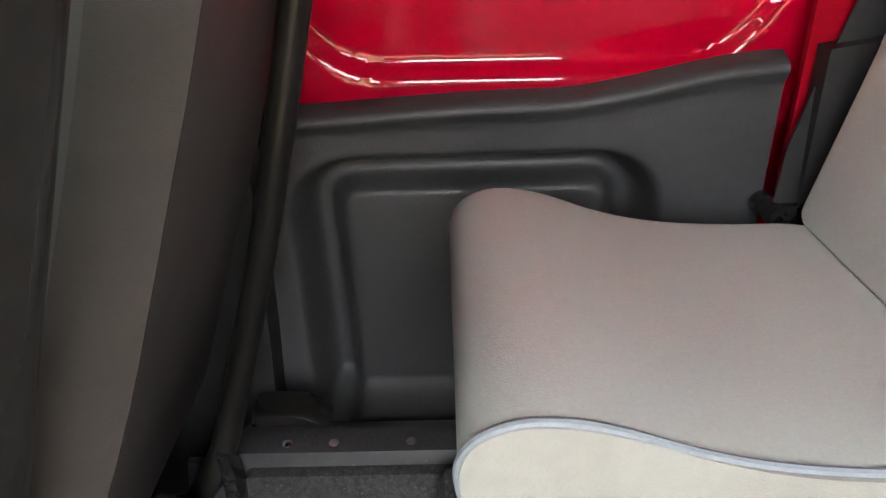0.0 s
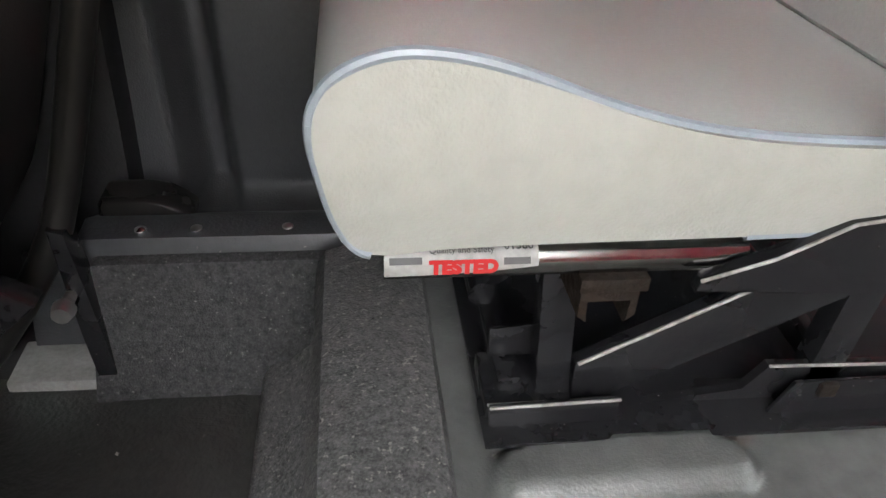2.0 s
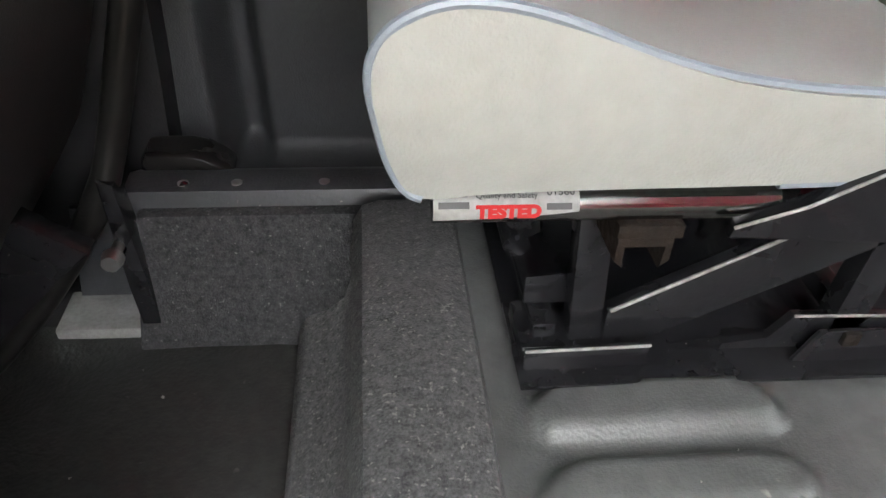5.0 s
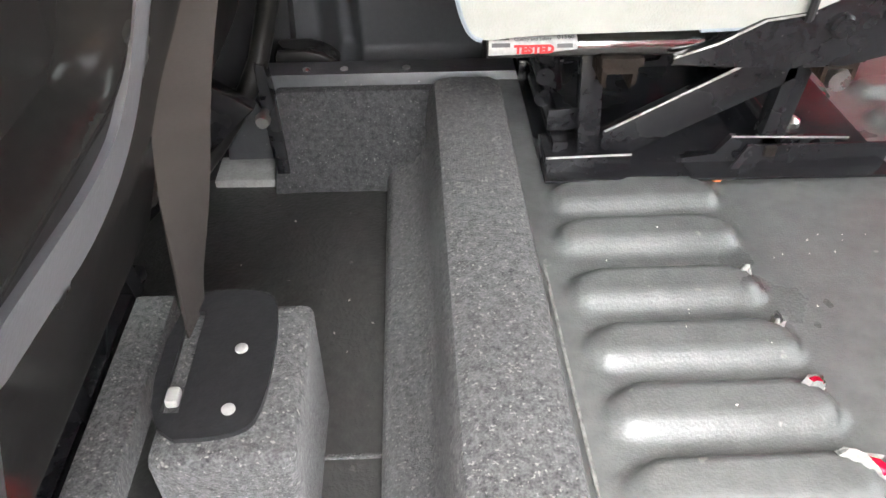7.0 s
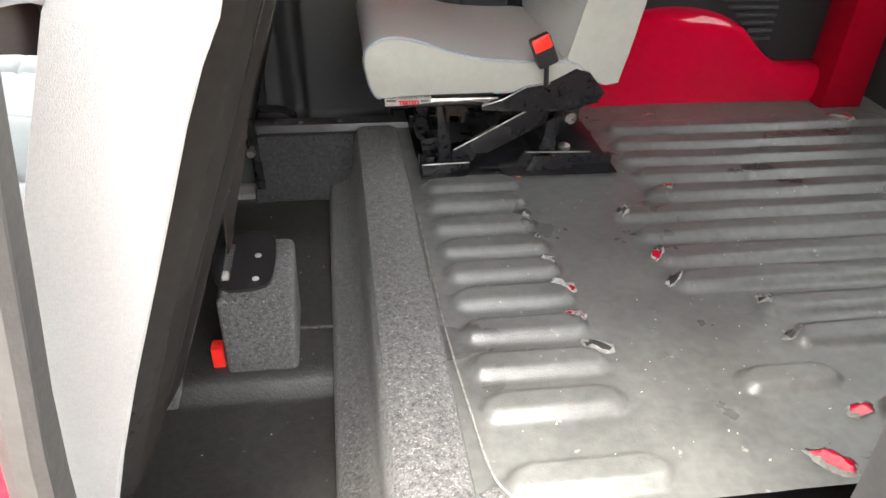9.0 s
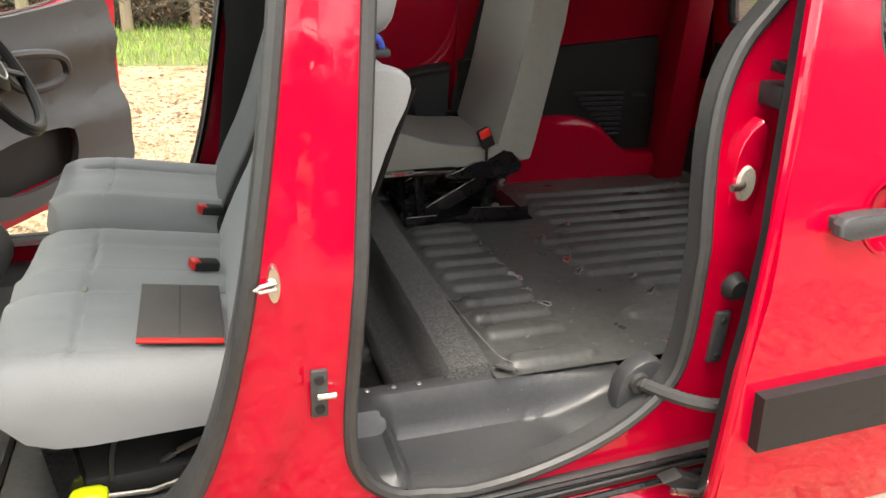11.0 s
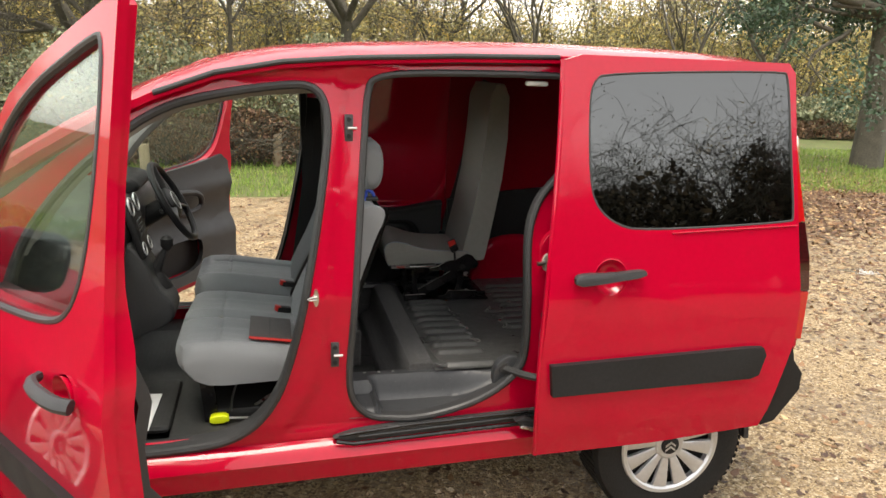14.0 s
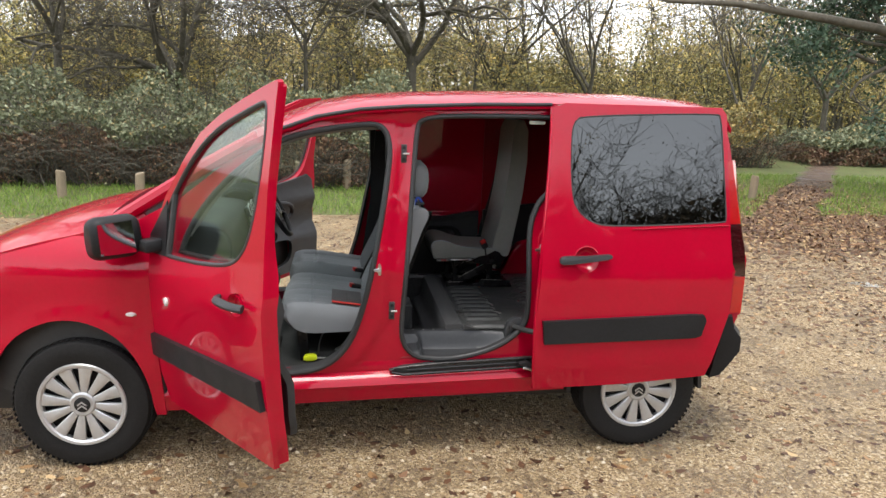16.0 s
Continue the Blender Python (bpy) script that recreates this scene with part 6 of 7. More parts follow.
def gravel_material(name, stops, wet, scale=75.0):
    """Shingle: each cell a pebble of its own colour, with damp muddy patches between."""
    m = bpy.data.materials.new(name)
    m.use_nodes = True
    nt = m.node_tree
    b = nt.nodes["Principled BSDF"]

    def node(kind, **values):
        n = nt.nodes.new(kind)
        for k, v in values.items():
            n.inputs[k].default_value = v
        return n

    co = node("ShaderNodeTexCoord").outputs["Object"]
    cells = []
    for sc in (scale, scale * 0.5):
        v = node("ShaderNodeTexVoronoi", Scale=sc)
        nt.links.new(co, v.inputs["Vector"])
        cells.append(v)
    ramps = []
    for v in cells:
        sep = node("ShaderNodeSeparateColor")
        nt.links.new(v.outputs["Color"], sep.inputs[0])
        r = node("ShaderNodeValToRGB")
        while len(r.color_ramp.elements) < len(stops):
            r.color_ramp.elements.new(0.5)
        for e, (p, c) in zip(r.color_ramp.elements, stops):
            e.position, e.color = p, (*c, 1)
        nt.links.new(sep.outputs[0], r.inputs[0])
        ramps.append(r.outputs[0])

    def noise_fac(sc, lo, hi, detail=6.0):
        n = node("ShaderNodeTexNoise", Scale=sc, Detail=detail)
        nt.links.new(co, n.inputs["Vector"])
        r = node("ShaderNodeMapRange")
        r.inputs[1].default_value, r.inputs[2].default_value = lo, hi
        nt.links.new(n.outputs["Fac"], r.inputs[0])
        return r.outputs[0]

    def mixed(fac, p, q):
        n = node("ShaderNodeMix")
        n.data_type = "RGBA"
        nt.links.new(fac, n.inputs[0])
        for i, v in ((6, p), (7, q)):
            if isinstance(v, tuple):
                n.inputs[i].default_value = (*v, 1)
            else:
                nt.links.new(v, n.inputs[i])
        return n.outputs[2]

    col = mixed(noise_fac(9.0, 0.50, 0.58), ramps[0], ramps[1])
    mud = noise_fac(2.0, 0.46, 0.60)
    fine = noise_fac(28.0, 0.42, 0.62)
    both = node("ShaderNodeMath")
    both.operation = "MULTIPLY"
    nt.links.new(mud, both.inputs[0])
    nt.links.new(fine, both.inputs[1])
    col = mixed(both.outputs[0], col, wet)
    nt.links.new(col, b.inputs["Base Color"])
    rr = node("ShaderNodeMapRange")
    rr.inputs[3].default_value, rr.inputs[4].default_value = 0.75, 0.30
    nt.links.new(mud, rr.inputs[0])
    nt.links.new(rr.outputs[0], b.inputs["Roughness"])
    h = node("ShaderNodeMath")
    h.operation = "ADD"
    nt.links.new(cells[0].outputs["Distance"], h.inputs[0])
    nt.links.new(cells[1].outputs["Distance"], h.inputs[1])
    bn = node("ShaderNodeBump", Strength=0.85, Distance=0.012)
    bn.invert = True
    nt.links.new(h.outputs[0], bn.inputs["Height"])
    nt.links.new(bn.outputs[0], b.inputs["Normal"])
    return m


GRAVEL = gravel_material("wet_gravel_earth", [(0, (0.085, 0.052, 0.027)), (0.22, (0.19, 0.126, 0.062)), (0.55, (0.315, 0.222, 0.113)), (0.82, (0.425, 0.320, 0.180)), (1, (0.54, 0.450, 0.31))], (0.150, 0.100, 0.053), 120.0)
MUD = gravel_material("trodden_leafy_mud", [(0, (0.040, 0.024, 0.016)), (0.5, (0.085, 0.052, 0.034)), (0.85, (0.15, 0.095, 0.058)), (1, (0.24, 0.17, 0.10))], (0.05, 0.032, 0.022), 45.0)
EARTH = material("grass_earth", (0.06, 0.075, 0.02), (0.11, 0.13, 0.035), rough=0.95, scales=(1.2, 30), bump=0.6, bump_scale=40, speck=(0.13, 0.08, 0.04), speck_amount=0.6, speck_scale=6)
xs = [-400, -150, -60, -25] + [-12 + 0.25 * i for i in range(121)] + [25, 40, 80, 160, 400]
ys = [-400, -150, -60, -25] + [-8 + 0.25 * i for i in range(105)] + [25, 40, 80, 160, 400]


def grassy(x, y):
    """Where the turf lies: a bank behind the van, open to a trodden path."""
    edge = 7.3 + 0.35 * noise.noise(Vector((x * 0.9, 0, 2))) + (0.5 * (x + 1.5) if x < -1.5 else 0) * 0.7
    if y < edge:
        return False
    if 3.2 < x < 7.6 + 0.0 * y:
        return y > 8.4
    px = 8.0 + (y - 7) * 0.78
    return abs(x - px) > 0.62 - 0.02 * (y - 7) + 0.3 * noise.noise(Vector((x, y, 4)))


bm = bmesh.new()
rows = [[bm.verts.new((x, y, ground_height(x, y))) for y in ys] for x in xs]
turf = []
for i in range(len(xs) - 1):
    for j in range(len(ys) - 1):
        f = bm.faces.new((rows[i][j], rows[i + 1][j], rows[i + 1][j + 1], rows[i][j + 1]))
        if grassy((xs[i] + xs[i + 1]) / 2, (ys[j] + ys[j + 1]) / 2) or ys[j] > 17 or ys[j] < -12:
            f.material_index = 1
        elif ys[j] > 8.2 and xs[i] > 7.0:
            f.material_index = 2
ground = tagged(finish("ground", bm, GRAVEL, None, 60), "wet gravel and earth car park strewn with leaves", "ground", kind="structure")
ground.data.materials.append(EARTH)
ground.data.materials.append(MUD)


def leaf_material(name, stops, rough=0.6):
    m = bpy.data.materials.new(name)
    m.use_nodes = True
    nt = m.node_tree
    b = nt.nodes["Principled BSDF"]
    g = nt.nodes.new("ShaderNodeNewGeometry")
    r = nt.nodes.new("ShaderNodeValToRGB")
    r.color_ramp.interpolation = "LINEAR"
    while len(r.color_ramp.elements) < len(stops):
        r.color_ramp.elements.new(0.5)
    for e, (p, c) in zip(r.color_ramp.elements, stops):
        e.position, e.color = p, (*c, 1)
    nt.links.new(g.outputs["Random Per Island"], r.inputs[0])
    nt.links.new(r.outputs[0], b.inputs["Base Color"])
    b.inputs["Roughness"].default_value = rough
    b.inputs["Specular IOR Level"].default_value = 0.3
    return m


rng = np.random.default_rng(7)


def leaves_mesh(name, centres, size, mat, flat=0.0, wide=0.55, jitter=0.5):
    """Diamond leaves with a fold, at the given centres; flat 1 lays them on the ground."""
    c = np.asarray(centres, float)
    n = len(c)
    s = size * (1 + jitter * (rng.random(n) - 0.5) * 2)
    a = rng.normal(size=(n, 3))
    a[:, 2] *= 1 - flat
    a /= np.linalg.norm(a, axis=1)[:, None]
    h = rng.normal(size=(n, 3))
    h[:, 2] *= 1 - flat
    b = np.cross(a, h)
    if flat:
        up = np.zeros((n, 3))
        up[:, 2] = 1
        up += rng.normal(size=(n, 3)) * (1 - flat)
        b = np.cross(a, up)
    b /= np.linalg.norm(b, axis=1)[:, None] + 1e-9
    k = np.cross(a, b)
    a, b, k = a * s[:, None] * 0.5, b * s[:, None] * 0.5 * wide, k * s[:, None] * 0.10
    v = np.stack([c - a, c + b * 1.0 + k, c + a, c - b + k], 1).reshape(-1, 3)
    me = bpy.data.meshes.new(name)
    me.vertices.add(4 * n)
    me.vertices.foreach_set("co", v.ravel())
    me.loops.add(4 * n)
    me.loops.foreach_set("vertex_index", np.arange(4 * n, dtype=np.int32))
    me.polygons.add(n)
    me.polygons.foreach_set("loop_start", np.arange(0, 4 * n, 4, dtype=np.int32))
    me.update(calc_edges=True)
    me.materials.append(mat)
    return new(name, me)


def branch_mesh(name, strands, mat, seg=5):
    """Tapered twigs and limbs: each strand is points and radii."""
    verts, faces = [], []
    for pts, rad in strands:
        base = len(verts)
        k = len(pts)
        side = None
        for i in range(k):
            d = pts[min(i + 1, k - 1)] - pts[max(i - 1, 0)]
            d.normalize()
            if side is None:
                side = d.orthogonal().normalized()
            side = (side - d * side.dot(d)).normalized()
            up = d.cross(side)
            n = seg if rad[0] > 0.02 else 3
            for j in range(n):
                t = 2 * math.pi * j / n
                verts.append(pts[i] + (side * math.cos(t) + up * math.sin(t)) * rad[i])
        for i in range(k - 1):
            for j in range(n):
                faces.append((base + i * n + j, base + i * n + (j + 1) % n, base + (i + 1) * n + (j + 1) % n, base + (i + 1) * n + j))
    me = bpy.data.meshes.new(name)
    me.from_pydata([tuple(v) for v in verts], [], faces)
    me.polygons.foreach_set("use_smooth", [True] * len(me.polygons))
    me.materials.append(mat)
    return new(name, me)


def grow(base, lean, length, radius, depth, spread, rise, rnd, out, tips, kids=4, wiggle=0.25):
    """One limb and, by calls of itself, all that grows from it."""
    k = 6 if depth > 1 else 4
    p, d = Vector(base), Vector(lean).normalized()
    pts, rad = [p.copy()], [radius]
    for i in range(k):
        d = (d + Vector((rnd.gauss(0, wiggle), rnd.gauss(0, wiggle), rnd.gauss(0, wiggle) + rise * 0.15)) * 0.6).normalized()
        p = p + d * (length / k)
        pts.append(p.copy())
        rad.append(max(0.005, radius * (1 - 0.55 * (i + 1) / k)))
    out.append((pts, rad))
    if depth == 0:
        tips.append(pts[-1])
        tips.append(pts[len(pts) // 2])
        return
    for i in range(kids):
        f = rnd.uniform(0.3, 1.0) if i else 1.0
        j = min(int(f * k), k)
        at = pts[j]
        dd = (pts[j] - pts[j - 1]).normalized()
        turn = Vector((rnd.gauss(0, 1), rnd.gauss(0, 1), rnd.gauss(0, 0.5) + rise)).normalized()
        nd = (dd * (1 - spread) + turn * spread).normalized()
        grow(at, nd, length * rnd.uniform(0.55, 0.8), max(0.006, rad[j] * rnd.uniform(0.5, 0.8)), depth - 1, spread, rise, rnd, out, tips, kids, wiggle)


OLIVE = leaf_material("olive_autumn_leaves", [(0, (0.150, 0.140, 0.062)), (0.4, (0.260, 0.220, 0.085)), (0.75, (0.380, 0.290, 0.100)), (1, (0.480, 0.300, 0.095))])
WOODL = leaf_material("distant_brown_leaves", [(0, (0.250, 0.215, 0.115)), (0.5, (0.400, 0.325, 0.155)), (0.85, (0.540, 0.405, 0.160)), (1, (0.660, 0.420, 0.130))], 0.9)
BRAMBLE = leaf_material("bramble_leaves", [(0, (0.072, 0.090, 0.048)), (0.4, (0.140, 0.162, 0.086)), (0.7, (0.215, 0.232, 0.132)), (0.9, (0.300, 0.310, 0.190)), (1, (0.42, 0.29, 0.11))], 0.5)
BROWNL = leaf_material("brown_dead_bracken", [(0, (0.105, 0.062, 0.042)), (0.5, (0.205, 0.120, 0.078)), (0.9, (0.31, 0.195, 0.115)), (1, (0.30, 0.30, 0.17))], 0.8)
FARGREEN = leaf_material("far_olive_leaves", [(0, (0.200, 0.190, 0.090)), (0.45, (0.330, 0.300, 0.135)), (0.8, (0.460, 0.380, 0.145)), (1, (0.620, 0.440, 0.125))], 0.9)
# distance haze is painted in as paler leaf colours
HAZETINT = leaf_material("haze_painted_scrub", [(0, (0.300, 0.270, 0.180)), (0.5, (0.410, 0.355, 0.220)), (0.85, (0.520, 0.425, 0.240)), (1, (0.620, 0.465, 0.215))], 0.95)
DARKL = leaf_material("dark_brown_leaves", [(0, (0.035, 0.034, 0.022)), (0.6, (0.075, 0.065, 0.040)), (1, (0.15, 0.105, 0.055))], 0.7)
HOLLY = leaf_material("dark_evergreen_leaves", [(0, (0.024, 0.048, 0.029)), (0.6, (0.048, 0.088, 0.048)), (1, (0.096, 0.136, 0.080))], 0.4)
LITTER = leaf_material("fallen_leaves", [(0, (0.050, 0.024, 0.015)), (0.45, (0.105, 0.052, 0.028)), (0.75, (0.20, 0.105, 0.050)), (0.92, (0.36, 0.225, 0.105)), (1, (0.54, 0.40, 0.22))], 0.45)
BLADES = leaf_material("grass_blades", [(0, (0.095, 0.176, 0.027)), (0.6, (0.176, 0.284, 0.047)), (1, (0.324, 0.365, 0.095))], 0.6)


def tree(label, x, y, trunk, height, radius, seed, depth=4, spread=0.55, rise=0.25, kids=4, leaf=None, leaf_count=0, leaf_size=0.09, fork=3, wiggle=0.25, lean=(0, 0)):
    rnd = random.Random(seed)
    t = thing("tree", label, "tree", "trees round the car park")
    out, tips = [], []
    z0 = ground_height(x, y) - 0.1
    top = Vector((x + lean[0], y + lean[1], trunk))
    out.append(([Vector((x, y, z0)), Vector((x, y, z0 + 0.3)), (Vector((x, y, z0)) + top) / 2, top], [radius * 1.5, radius * 1.1, radius * 0.95, radius * 0.85]))
    for i in range(fork):
        a = 2 * math.pi * (i + rnd.random() * 0.6) / fork
        d = Vector((math.cos(a) * spread * 1.4, math.sin(a) * spread * 1.4, 1.0 if i else 1.6))
        grow(top - Vector((0, 0, rnd.uniform(0, trunk * 0.25))), d, height * rnd.uniform(0.38, 0.5), radius * 0.62, depth, spread, rise, rnd, out, tips, kids, wiggle)
    ob = branch_mesh("trunk", out, BARKM)
    ob.parent = t
    if leaf and leaf_count:
        tp = np.array([tuple(p) for p in tips])
        pick = tp[rng.integers(0, len(tp), leaf_count)] + rng.normal(size=(leaf_count, 3)) * 0.28
        lo = leaves_mesh("crown", pick, leaf_size, leaf)
        lo.parent = t
    return t


# two spreading oaks and slimmer trees behind the thicket
tree("bare spreading oak with dark twisted limbs", -2.9, 16.5, 1.9, 8.5, 0.16, 11, 5, 0.70, 0.05, 4, OLIVE, 6000, 0.06, 5, 0.35)
tree("bare forked oak with moss-green trunk", 3.25, 18.2, 2.9, 9.5, 0.17, 5, 5, 0.66, 0.06, 4, OLIVE, 1500, 0.06, 5, 0.30)
tree("slim bare tree beside the thicket", -5.0, 14.5, 3.0, 8.0, 0.10, 21, 4, 0.5, 0.3, 4, OLIVE, 5000, 0.06, 4)
tree("slim bare tree beside the thicket", 0.3, 17.5, 3.2, 9.0, 0.065, 23, 4, 0.5, 0.3, 4, OLIVE, 5000, 0.06, 4)
tree("slim bare tree beside the thicket", -8.5, 17.0, 2.5, 9.0, 0.15, 25, 4, 0.5, 0.2, 4, OLIVE, 8000, 0.07, 4)
tree("slender bare sapling by the path", 14.6, 20.0, 1.6, 8.0, 0.09, 31, 4, 0.42, 0.45, 4, OLIVE, 3000, 0.06, 4)
tree("slender bare sapling by the path", 10.6, 24.0, 2.0, 9.0, 0.11, 33, 4, 0.45, 0.4, 4, OLIVE, 6000, 0.07, 4)
tree("slender bare sapling by the path", 7.4, 25.0, 2.0, 9.0, 0.11, 35, 4, 0.45, 0.4, 4, OLIVE, 7000, 0.07, 4)
tree("slender bare sapling by the path", 19.0, 22.0, 2.0, 9.0, 0.12, 37, 4, 0.45, 0.4, 4, OLIVE, 8000, 0.07, 4)

# the evergreen that reaches in from the side of the path
ever = thing("tree", "dark evergreen oak with low hanging boughs", "tree", "trees round the car park")
rnd = random.Random(4)
out, tips = [([Vector((13.2, 10.5, -0.1)), Vector((13.2, 10.5, 1.5)), Vector((13.0, 10.4, 3.2)), Vector((12.8, 10.4, 5.0))], [0.34, 0.28, 0.25, 0.2])], []
out.append(([Vector((13.0, 10.4, 3.0)), Vector((11.6, 10.2, 3.25)), Vector((10.2, 10.0, 3.38)), Vector((8.5, 10.0, 3.55)), Vector((7.2, 10.1, 3.55)), Vector((6.0, 10.3, 3.8))], [0.13, 0.10, 0.085, 0.06, 0.04, 0.015]))
for i in range(16):
    grow((12.9 - rnd.random() * 1.2, 10.4, 2.6 + 3 * rnd.random()), (rnd.gauss(-0.5, 0.8), rnd.gauss(0, 0.8), rnd.gauss(-0.1, 0.5)), rnd.uniform(0.9, 1.7), 0.05, 2, 0.55, -0.1, rnd, out, tips, 3)
for i in range(10):
    f = rnd.random()
    grow((11.2 - 4.5 * f, 10.0, 3.3 + 0.3 * f), (rnd.gauss(-0.6, 0.5), rnd.gauss(0, 0.7), rnd.gauss(0.25, 0.5)), rnd.uniform(0.5, 1.1), 0.018, 2, 0.5, 0.1, rnd, out, tips, 3)
branch_mesh("trunk", out, BARKM).parent = ever
tp = np.array([tuple(p) for p in tips if p.x > 10.0])
leaves_mesh("crown", tp[rng.integers(0, len(tp), 16000)] + rng.normal(size=(16000, 3)) * 0.16, 0.085, HOLLY).parent = ever


# bramble thicket along the turf
def thicket(name, label, x0, x1, y0, y1, top, leaf, count, twigs, seed, size=0.075, low=None, group="thickets"):
    t = thing(name, label, "shrub", group)
    rnd = random.Random(seed)
    pts, lows = [], []
    while len(pts) < count:
        x, y = rnd.uniform(x0, x1), y0 + (y1 - y0) * rnd.random() ** 1.5
        h = top * (0.72 + 0.42 * noise.noise(Vector((x * 0.7, y * 0.7, seed))) + 0.10 * noise.noise(Vector((x * 2.3, y * 2.3, seed)))) * (0.75 + 0.25 * ease(y0, y0 + 1.2, y))
        z = h * (1 - rnd.random() ** 1.4 * 0.95)
        dent = 0.35 * noise.noise(Vector((x * 1.6, 7, z * 1.6)))
        (pts if not low or z > h * (0.70 + 0.30 * noise.noise(Vector((x * 0.8, 3, seed)))) else lows).append((x, y + dent + rnd.gauss(0, 0.05), z))
    leaves_mesh("foliage", pts, size, leaf).parent = t
    if low:
        lows = lows[: count]
        leaves_mesh("dead_foliage", lows, size * 0.8, low).parent = t
    strands = []
    for i in range(twigs):
        p = Vector((rnd.uniform(x0, x1), y0 + rnd.random() ** 2 * (y1 - y0), 0))
        d = Vector((rnd.gauss(0, 0.6), rnd.gauss(-0.15, 0.3), 1)).normalized()
        q = [p.copy()]
        L = rnd.uniform(0.5, 1.1) * top
        for k in range(6):
            d = (d + Vector((rnd.gauss(0, 0.2), rnd.gauss(-0.05, 0.15), -0.10 - 0.1 * k * 0.3))).normalized()
            p = p + d * L / 6
            q.append(p.copy())
        strands.append((q, [0.009 - 0.001 * k for k in range(7)]))
    branch_mesh("tangle", strands, BARKM).parent = t
    return t


thicket("bramble_thicket", "tangled green bramble thicket over dead brown stems", -9.5, 2.6, 9.9, 13.0, 2.2, BRAMBLE, 62000, 1900, 2, 0.066, BROWNL)
thicket("bramble_thicket", "brown bracken and bramble thicket behind wooden posts", 2.6, 7.6, 10.6, 13.2, 1.6, BRAMBLE, 18000, 900, 9, 0.064, BROWNL)
thicket("bramble_mound", "low rounded bramble mound beside the path", 14.6, 19.0, 16.2, 19.0, 1.25, BRAMBLE, 12000, 200, 4, 0.10, BROWNL)
thicket("bramble_thicket", "olive scrub beside the trodden path", 9.4, 13.0, 15.2, 19.0, 2.2, OLIVE, 9000, 500, 14, 0.09, BROWNL)
thicket("bramble_thicket", "olive scrub at the edge of the wood", 19.0, 30.0, 16.0, 20.0, 2.6, OLIVE, 9000, 400, 15, 0.10, BRAMBLE)


def far_wood(name, label, x0, x1, y0, y1, high, leaf, count, stems, seed, size):
    strands, pts = [], []
    rnd = random.Random(seed)
    for i in range(stems):
        x, y = rnd.uniform(x0, x1), rnd.uniform(y0, y1)
        p = Vector((x, y, 0))
        L = high * rnd.uniform(0.55, 1.1) * (rnd.uniform(0.45, 0.9) if 0.27 < (x - 1.2) / (y + 3.4) < 0.44 and y > 22 else 1.0)
        d = Vector((rnd.gauss(0, 0.08), 0, 1))
        q = [p.copy()]
        for k in range(6):
            d = (d + Vector((rnd.gauss(0, 0.08), rnd.gauss(0, 0.08), 0))).normalized()
            p = p + d * L / 6
            q.append(p.copy())
        r = rnd.uniform(0.04, 0.14)
        strands.append((q, [r * (1 - 0.14 * k) for k in range(7)]))
        for j in range(9):
            a = q[rnd.randint(2, 6)]
            e = Vector((rnd.gauss(0, 1), rnd.gauss(0, 1), rnd.gauss(0.6, 0.4))).normalized() * L * rnd.uniform(0.12, 0.3)
            m = a + e * 0.5 + Vector((rnd.gauss(0, 0.15), 0, rnd.gauss(0, 0.15)))
            strands.append(([a, m, a + e], [r * 0.35, r * 0.2, 0.008]))
            for l in range(3):
                e2 = e.normalized() * 0.4 + Vector((rnd.gauss(0, 0.5), rnd.gauss(0, 0.5), rnd.gauss(0.2, 0.4)))
                strands.append(([m, m + e2 * 0.7, m + e2 * 1.5], [r * 0.15, 0.01, 0.006]))
            for l in range(count // (stems * 9)):
                pts.append(tuple(a + e * rnd.random() * 1.3 + Vector((rnd.gauss(0, 0.5), rnd.gauss(0, 0.5), rnd.gauss(0, 0.5)))))
    w = thing(name, label, "woodland", kind="stuff")
    branch_mesh("tangle", strands, BARKM, 4).parent = w
    leaves_mesh("foliage", pts, size, leaf).parent = w


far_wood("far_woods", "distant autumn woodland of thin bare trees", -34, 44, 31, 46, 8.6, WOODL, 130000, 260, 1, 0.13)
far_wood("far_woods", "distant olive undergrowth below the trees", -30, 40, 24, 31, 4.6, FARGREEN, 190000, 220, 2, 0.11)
scrub = []
rnd = random.Random(77)
while len(scrub) < 60000:
    x, y = rnd.uniform(-46, 62), rnd.uniform(46, 52)
    h = 6.0 * (0.75 + 0.35 * noise.noise(Vector((x * 0.16, 2, 0))) + 0.15 * noise.noise(Vector((x * 0.6, 5, 0))))
    h *= 1 - 0.5 * math.exp(-(((x - 1.2) / (y + 3.4) - 0.355) / 0.075) ** 2)
    scrub.append((x, y, h * (1 - rnd.random() ** 1.6)))
far_bank = thing("far_scrub_bank", "brown and olive scrub bank behind the wood, haze painted into its leaves", "woodland", kind="stuff")
leaves_mesh("foliage", scrub, 0.42, HAZETINT).parent = far_bank
far_wood("woods_across_the_lane", "bare autumn trees on the other side of the car park", -40, 54, -44, -26, 10.0, WOODL, 60000, 200, 3, 0.12)
for x, y, h, r, seed in ((17.0, -17.0, 8.0, 0.24, 41), (12.5, -18.0, 6.8, 0.2, 43), (9.0, -17.5, 6.2, 0.18, 47), (22.0, -18.0, 8.5, 0.22, 45), (5.0, -18.5, 5.6, 0.18, 49), (0.0, -18.0, 5.4, 0.18, 51), (-5.0, -18.5, 5.8, 0.18, 53)):
    tree("bare tree across the car park", x, y, 1.4, h, r, seed, 4, 0.6, 0.12, 5, DARKL, 9000, 0.05, 5)
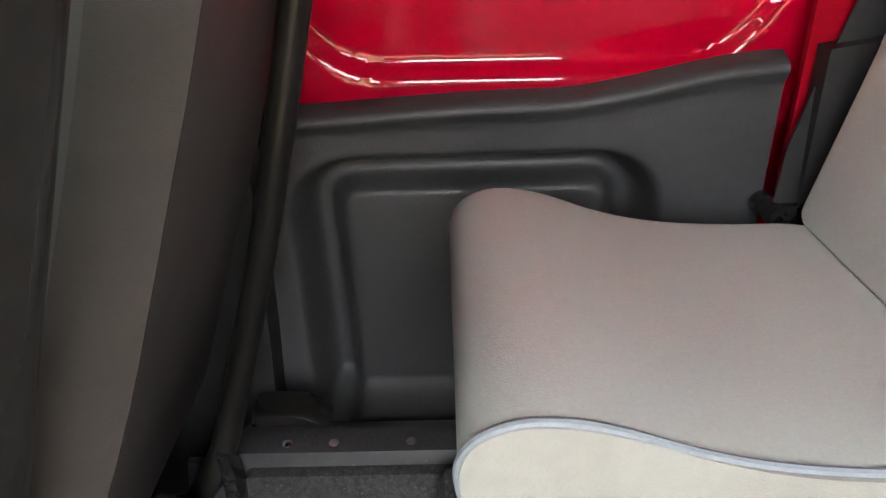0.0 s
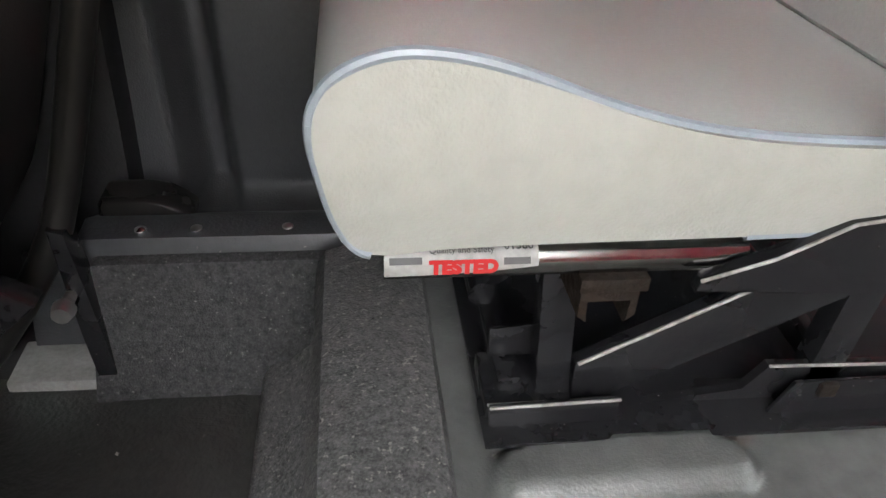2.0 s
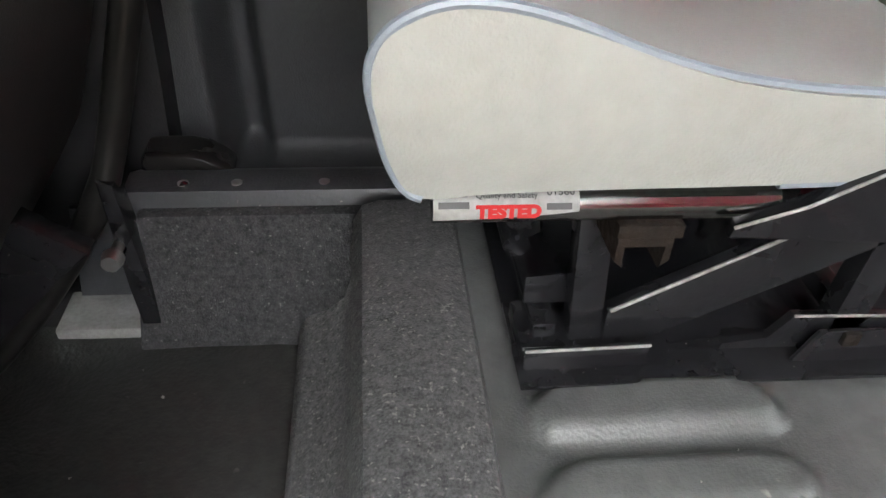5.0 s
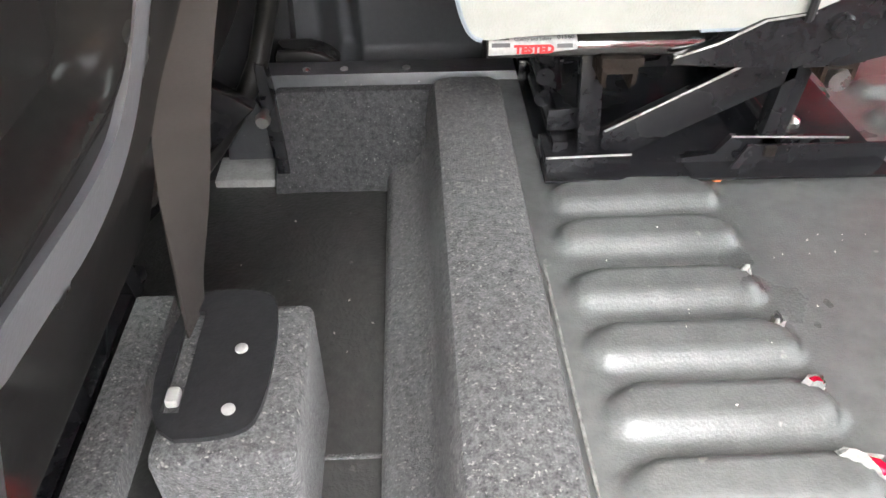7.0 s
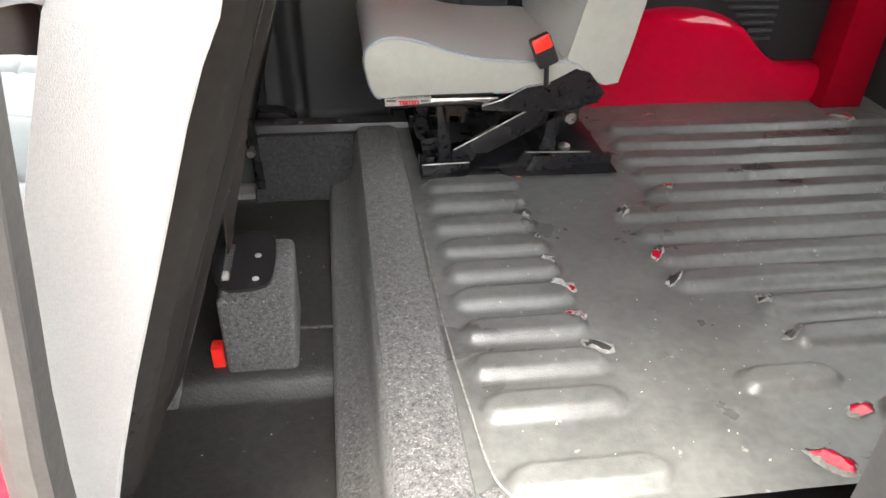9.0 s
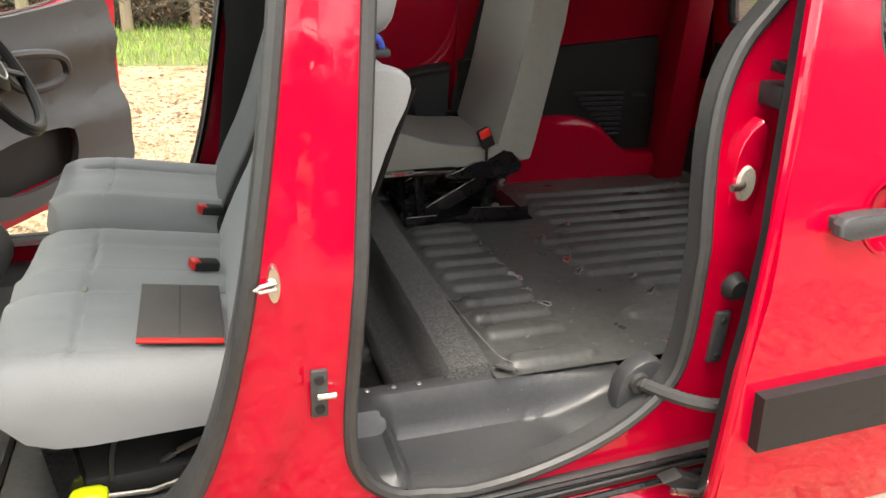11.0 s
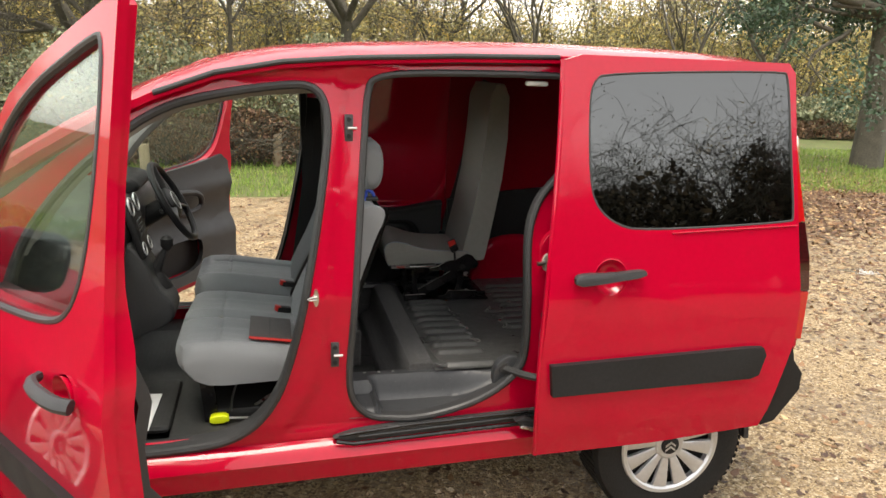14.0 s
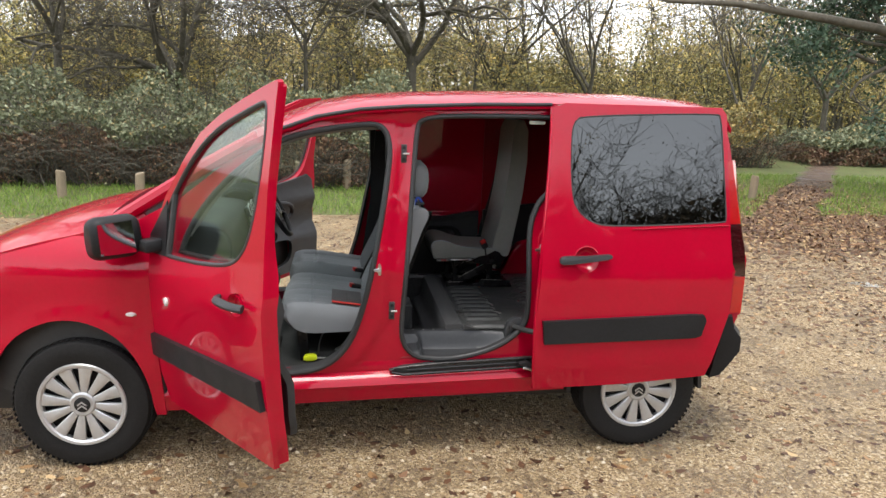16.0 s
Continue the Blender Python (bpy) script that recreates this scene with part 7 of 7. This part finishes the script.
thicket("bramble_thicket", "dark bramble bank across the car park", -14, 34, -18.0, -14.5, 5.6, DARKL, 60000, 900, 19, 0.20, DARKL)

# turf, litter, stones
pts = []
rnd = random.Random(8)
while len(pts) < 46000:
    x, y = rnd.uniform(-9, 17), rnd.uniform(5.0, 13.5)
    if grassy(x, y) and (y < 10.6 or x > 7.5):
        pts.append((x, y))
pts = np.array(pts)
n = len(pts)
h = 0.05 + 0.07 * rng.random(n)
ang = rng.random(n) * 2 * np.pi
z = np.array([ground_height(x, y) for x, y in pts])
w = 0.006
base = np.c_[pts, z - 0.005]
tip = base + np.c_[rng.normal(size=n) * 0.03, rng.normal(size=n) * 0.03, h]
off = np.c_[np.cos(ang) * w, np.sin(ang) * w, np.zeros(n)]
v = np.stack([base - off, base + off, tip], 1).reshape(-1, 3)
me = bpy.data.meshes.new("grass")
me.vertices.add(3 * n)
me.vertices.foreach_set("co", v.ravel())
me.loops.add(3 * n)
me.loops.foreach_set("vertex_index", np.arange(3 * n, dtype=np.int32))
me.polygons.add(n)
me.polygons.foreach_set("loop_start", np.arange(0, 3 * n, 3, dtype=np.int32))
me.update(calc_edges=True)
me.materials.append(BLADES)
tagged(new("grass", me), "short green grass at the edge of the gravel", "grass", kind="stuff")


def under_van(x, y):
    return -0.4 < x < 3.2 and 0.3 < y < 1.5


pts = []
while len(pts) < 80000:
    x, y = rnd.uniform(-8, 18), -2.5 + 15 * rnd.random()
    drift = ease(3.4, 6.0, x + 0.35 * (y - 3)) * ease(1.0, 3.5, y)
    k = 0.30 + 0.5 * noise.noise(Vector((x * 0.6, y * 0.6, 1))) + (0.2 if y > 4.5 else 0) + 0.9 * drift
    if (y < 7.4 or x > 3) and rnd.random() < k:
        pts.append((x, y, ground_height(x, y) + 0.006))
tagged(leaves_mesh("leaf_litter", pts, 0.050, LITTER, 0.85, 0.62), "brown fallen leaves strewn over the gravel", "leaves", kind="stuff")
pts = []
while len(pts) < 26000:
    x, y = rnd.uniform(3.0, 12.0), rnd.uniform(3.8, 11.5)
    k = ease(3.8, 6.0, y) * ease(3.0, 4.5, x) * (0.55 + 0.6 * noise.noise(Vector((x * 0.9, y * 0.9, 6)))) * (0.35 if grassy(x, y) else 1.0)
    if rnd.random() < k:
        pts.append((x, y, ground_height(x, y) + 0.008 + 0.015 * rnd.random()))
tagged(leaves_mesh("leaf_drift", pts, 0.065, LITTER, 0.8, 0.6), "drift of damp brown leaves along the trodden path", "leaves", kind="stuff")
STONES = leaf_material("gravel_stones", [(0, (0.075, 0.048, 0.032)), (0.35, (0.20, 0.140, 0.085)), (0.7, (0.35, 0.265, 0.165)), (0.92, (0.42, 0.33, 0.215)), (1, (0.50, 0.43, 0.32))], 0.6)
verts, faces = [], []
for i in range(52000):
    x, y = rnd.uniform(-3, 7), -2.4 + 8.0 * rnd.random() ** 1.7
    s = 0.004 + 0.012 * rnd.random() ** 3
    z = ground_height(x, y) + s * 0.2
    b = len(verts)
    a = rnd.random() * 3
    ca, sa = math.cos(a), math.sin(a)
    for dx, dy, dz in ((1.3, 0, 0), (0, 1, 0), (-1.2, 0.2, 0), (0, -0.9, 0), (0.1, 0.1, 0.7), (0, 0, -0.6)):
        verts.append((x + (dx * ca - dy * sa) * s, y + (dx * sa + dy * ca) * s, z + dz * s))
    for p, q in ((0, 1), (1, 2), (2, 3), (3, 0)):
        faces.append((b + p, b + q, b + 4))
me = bpy.data.meshes.new("gravel_stones")
me.from_pydata(verts, [], faces)
me.materials.append(STONES)
tagged(new("gravel_stones", me), "small pale gravel stones in the wet earth", "gravel", kind="stuff")

WATER = material("rain_puddle", (0.16, 0.13, 0.095), (0.20, 0.165, 0.12), rough=0.03, rough2=0.10, scales=(2, 9), spec=0.6)
for x, y, a, b in ((4.87, 2.04, 0.30, 0.10), (4.45, 1.25, 0.16, 0.06), (6.9, 3.3, 0.45, 0.14)):
    ring = []
    for i in range(40):
        t = 2 * math.pi * i / 40
        k = 1 + 0.35 * noise.noise(Vector((math.cos(t) * 1.6, math.sin(t) * 1.6, x)))
        ring.append((x + a * k * math.cos(t), y + b * k * math.sin(t)))
    z = max(ground_height(*p) for p in ring + [(x, y)]) - 0.004
    pud = finish("puddle", prism(ring, "z", z - 0.01, z), WATER, None, 0)
    tagged(pud, "shallow rain puddle on the wet gravel", "puddle", "puddles", "structure")

# wooden posts along the turf
for x, y, hh in ((-3.05, 8.58, 0.42), (-1.95, 8.79, 0.38), (-0.55, 9.05, 0.45), (0.50, 9.65, 0.50), (1.33, 9.95, 0.52), (8.76, 9.16, 0.45)):
    prof = [(-0.1, 0.075), (hh * 0.6, 0.072), (hh - 0.012, 0.07), (hh, 0.06), (hh + 0.004, 0.001)]
    bm = lathe(prof, (0, 0, 0), "z", 14)
    for v in bm.verts:
        v.co += Vector((0.004 * noise.noise(v.co * 9), 0.004 * noise.noise(v.co * 9 + Vector((4, 0, 0))), 0.25 * v.co.x * (v.co.z > hh * 0.9)))
    ob = finish("wooden_post", bm, POSTM)
    ob.location = (x, y, ground_height(x, y))
    ob.rotation_euler = (rnd.gauss(0, 0.03), rnd.gauss(0, 0.03), rnd.random() * 6)
    tagged(ob, "short weathered round wooden post in the grass", "post", "posts along the turf")
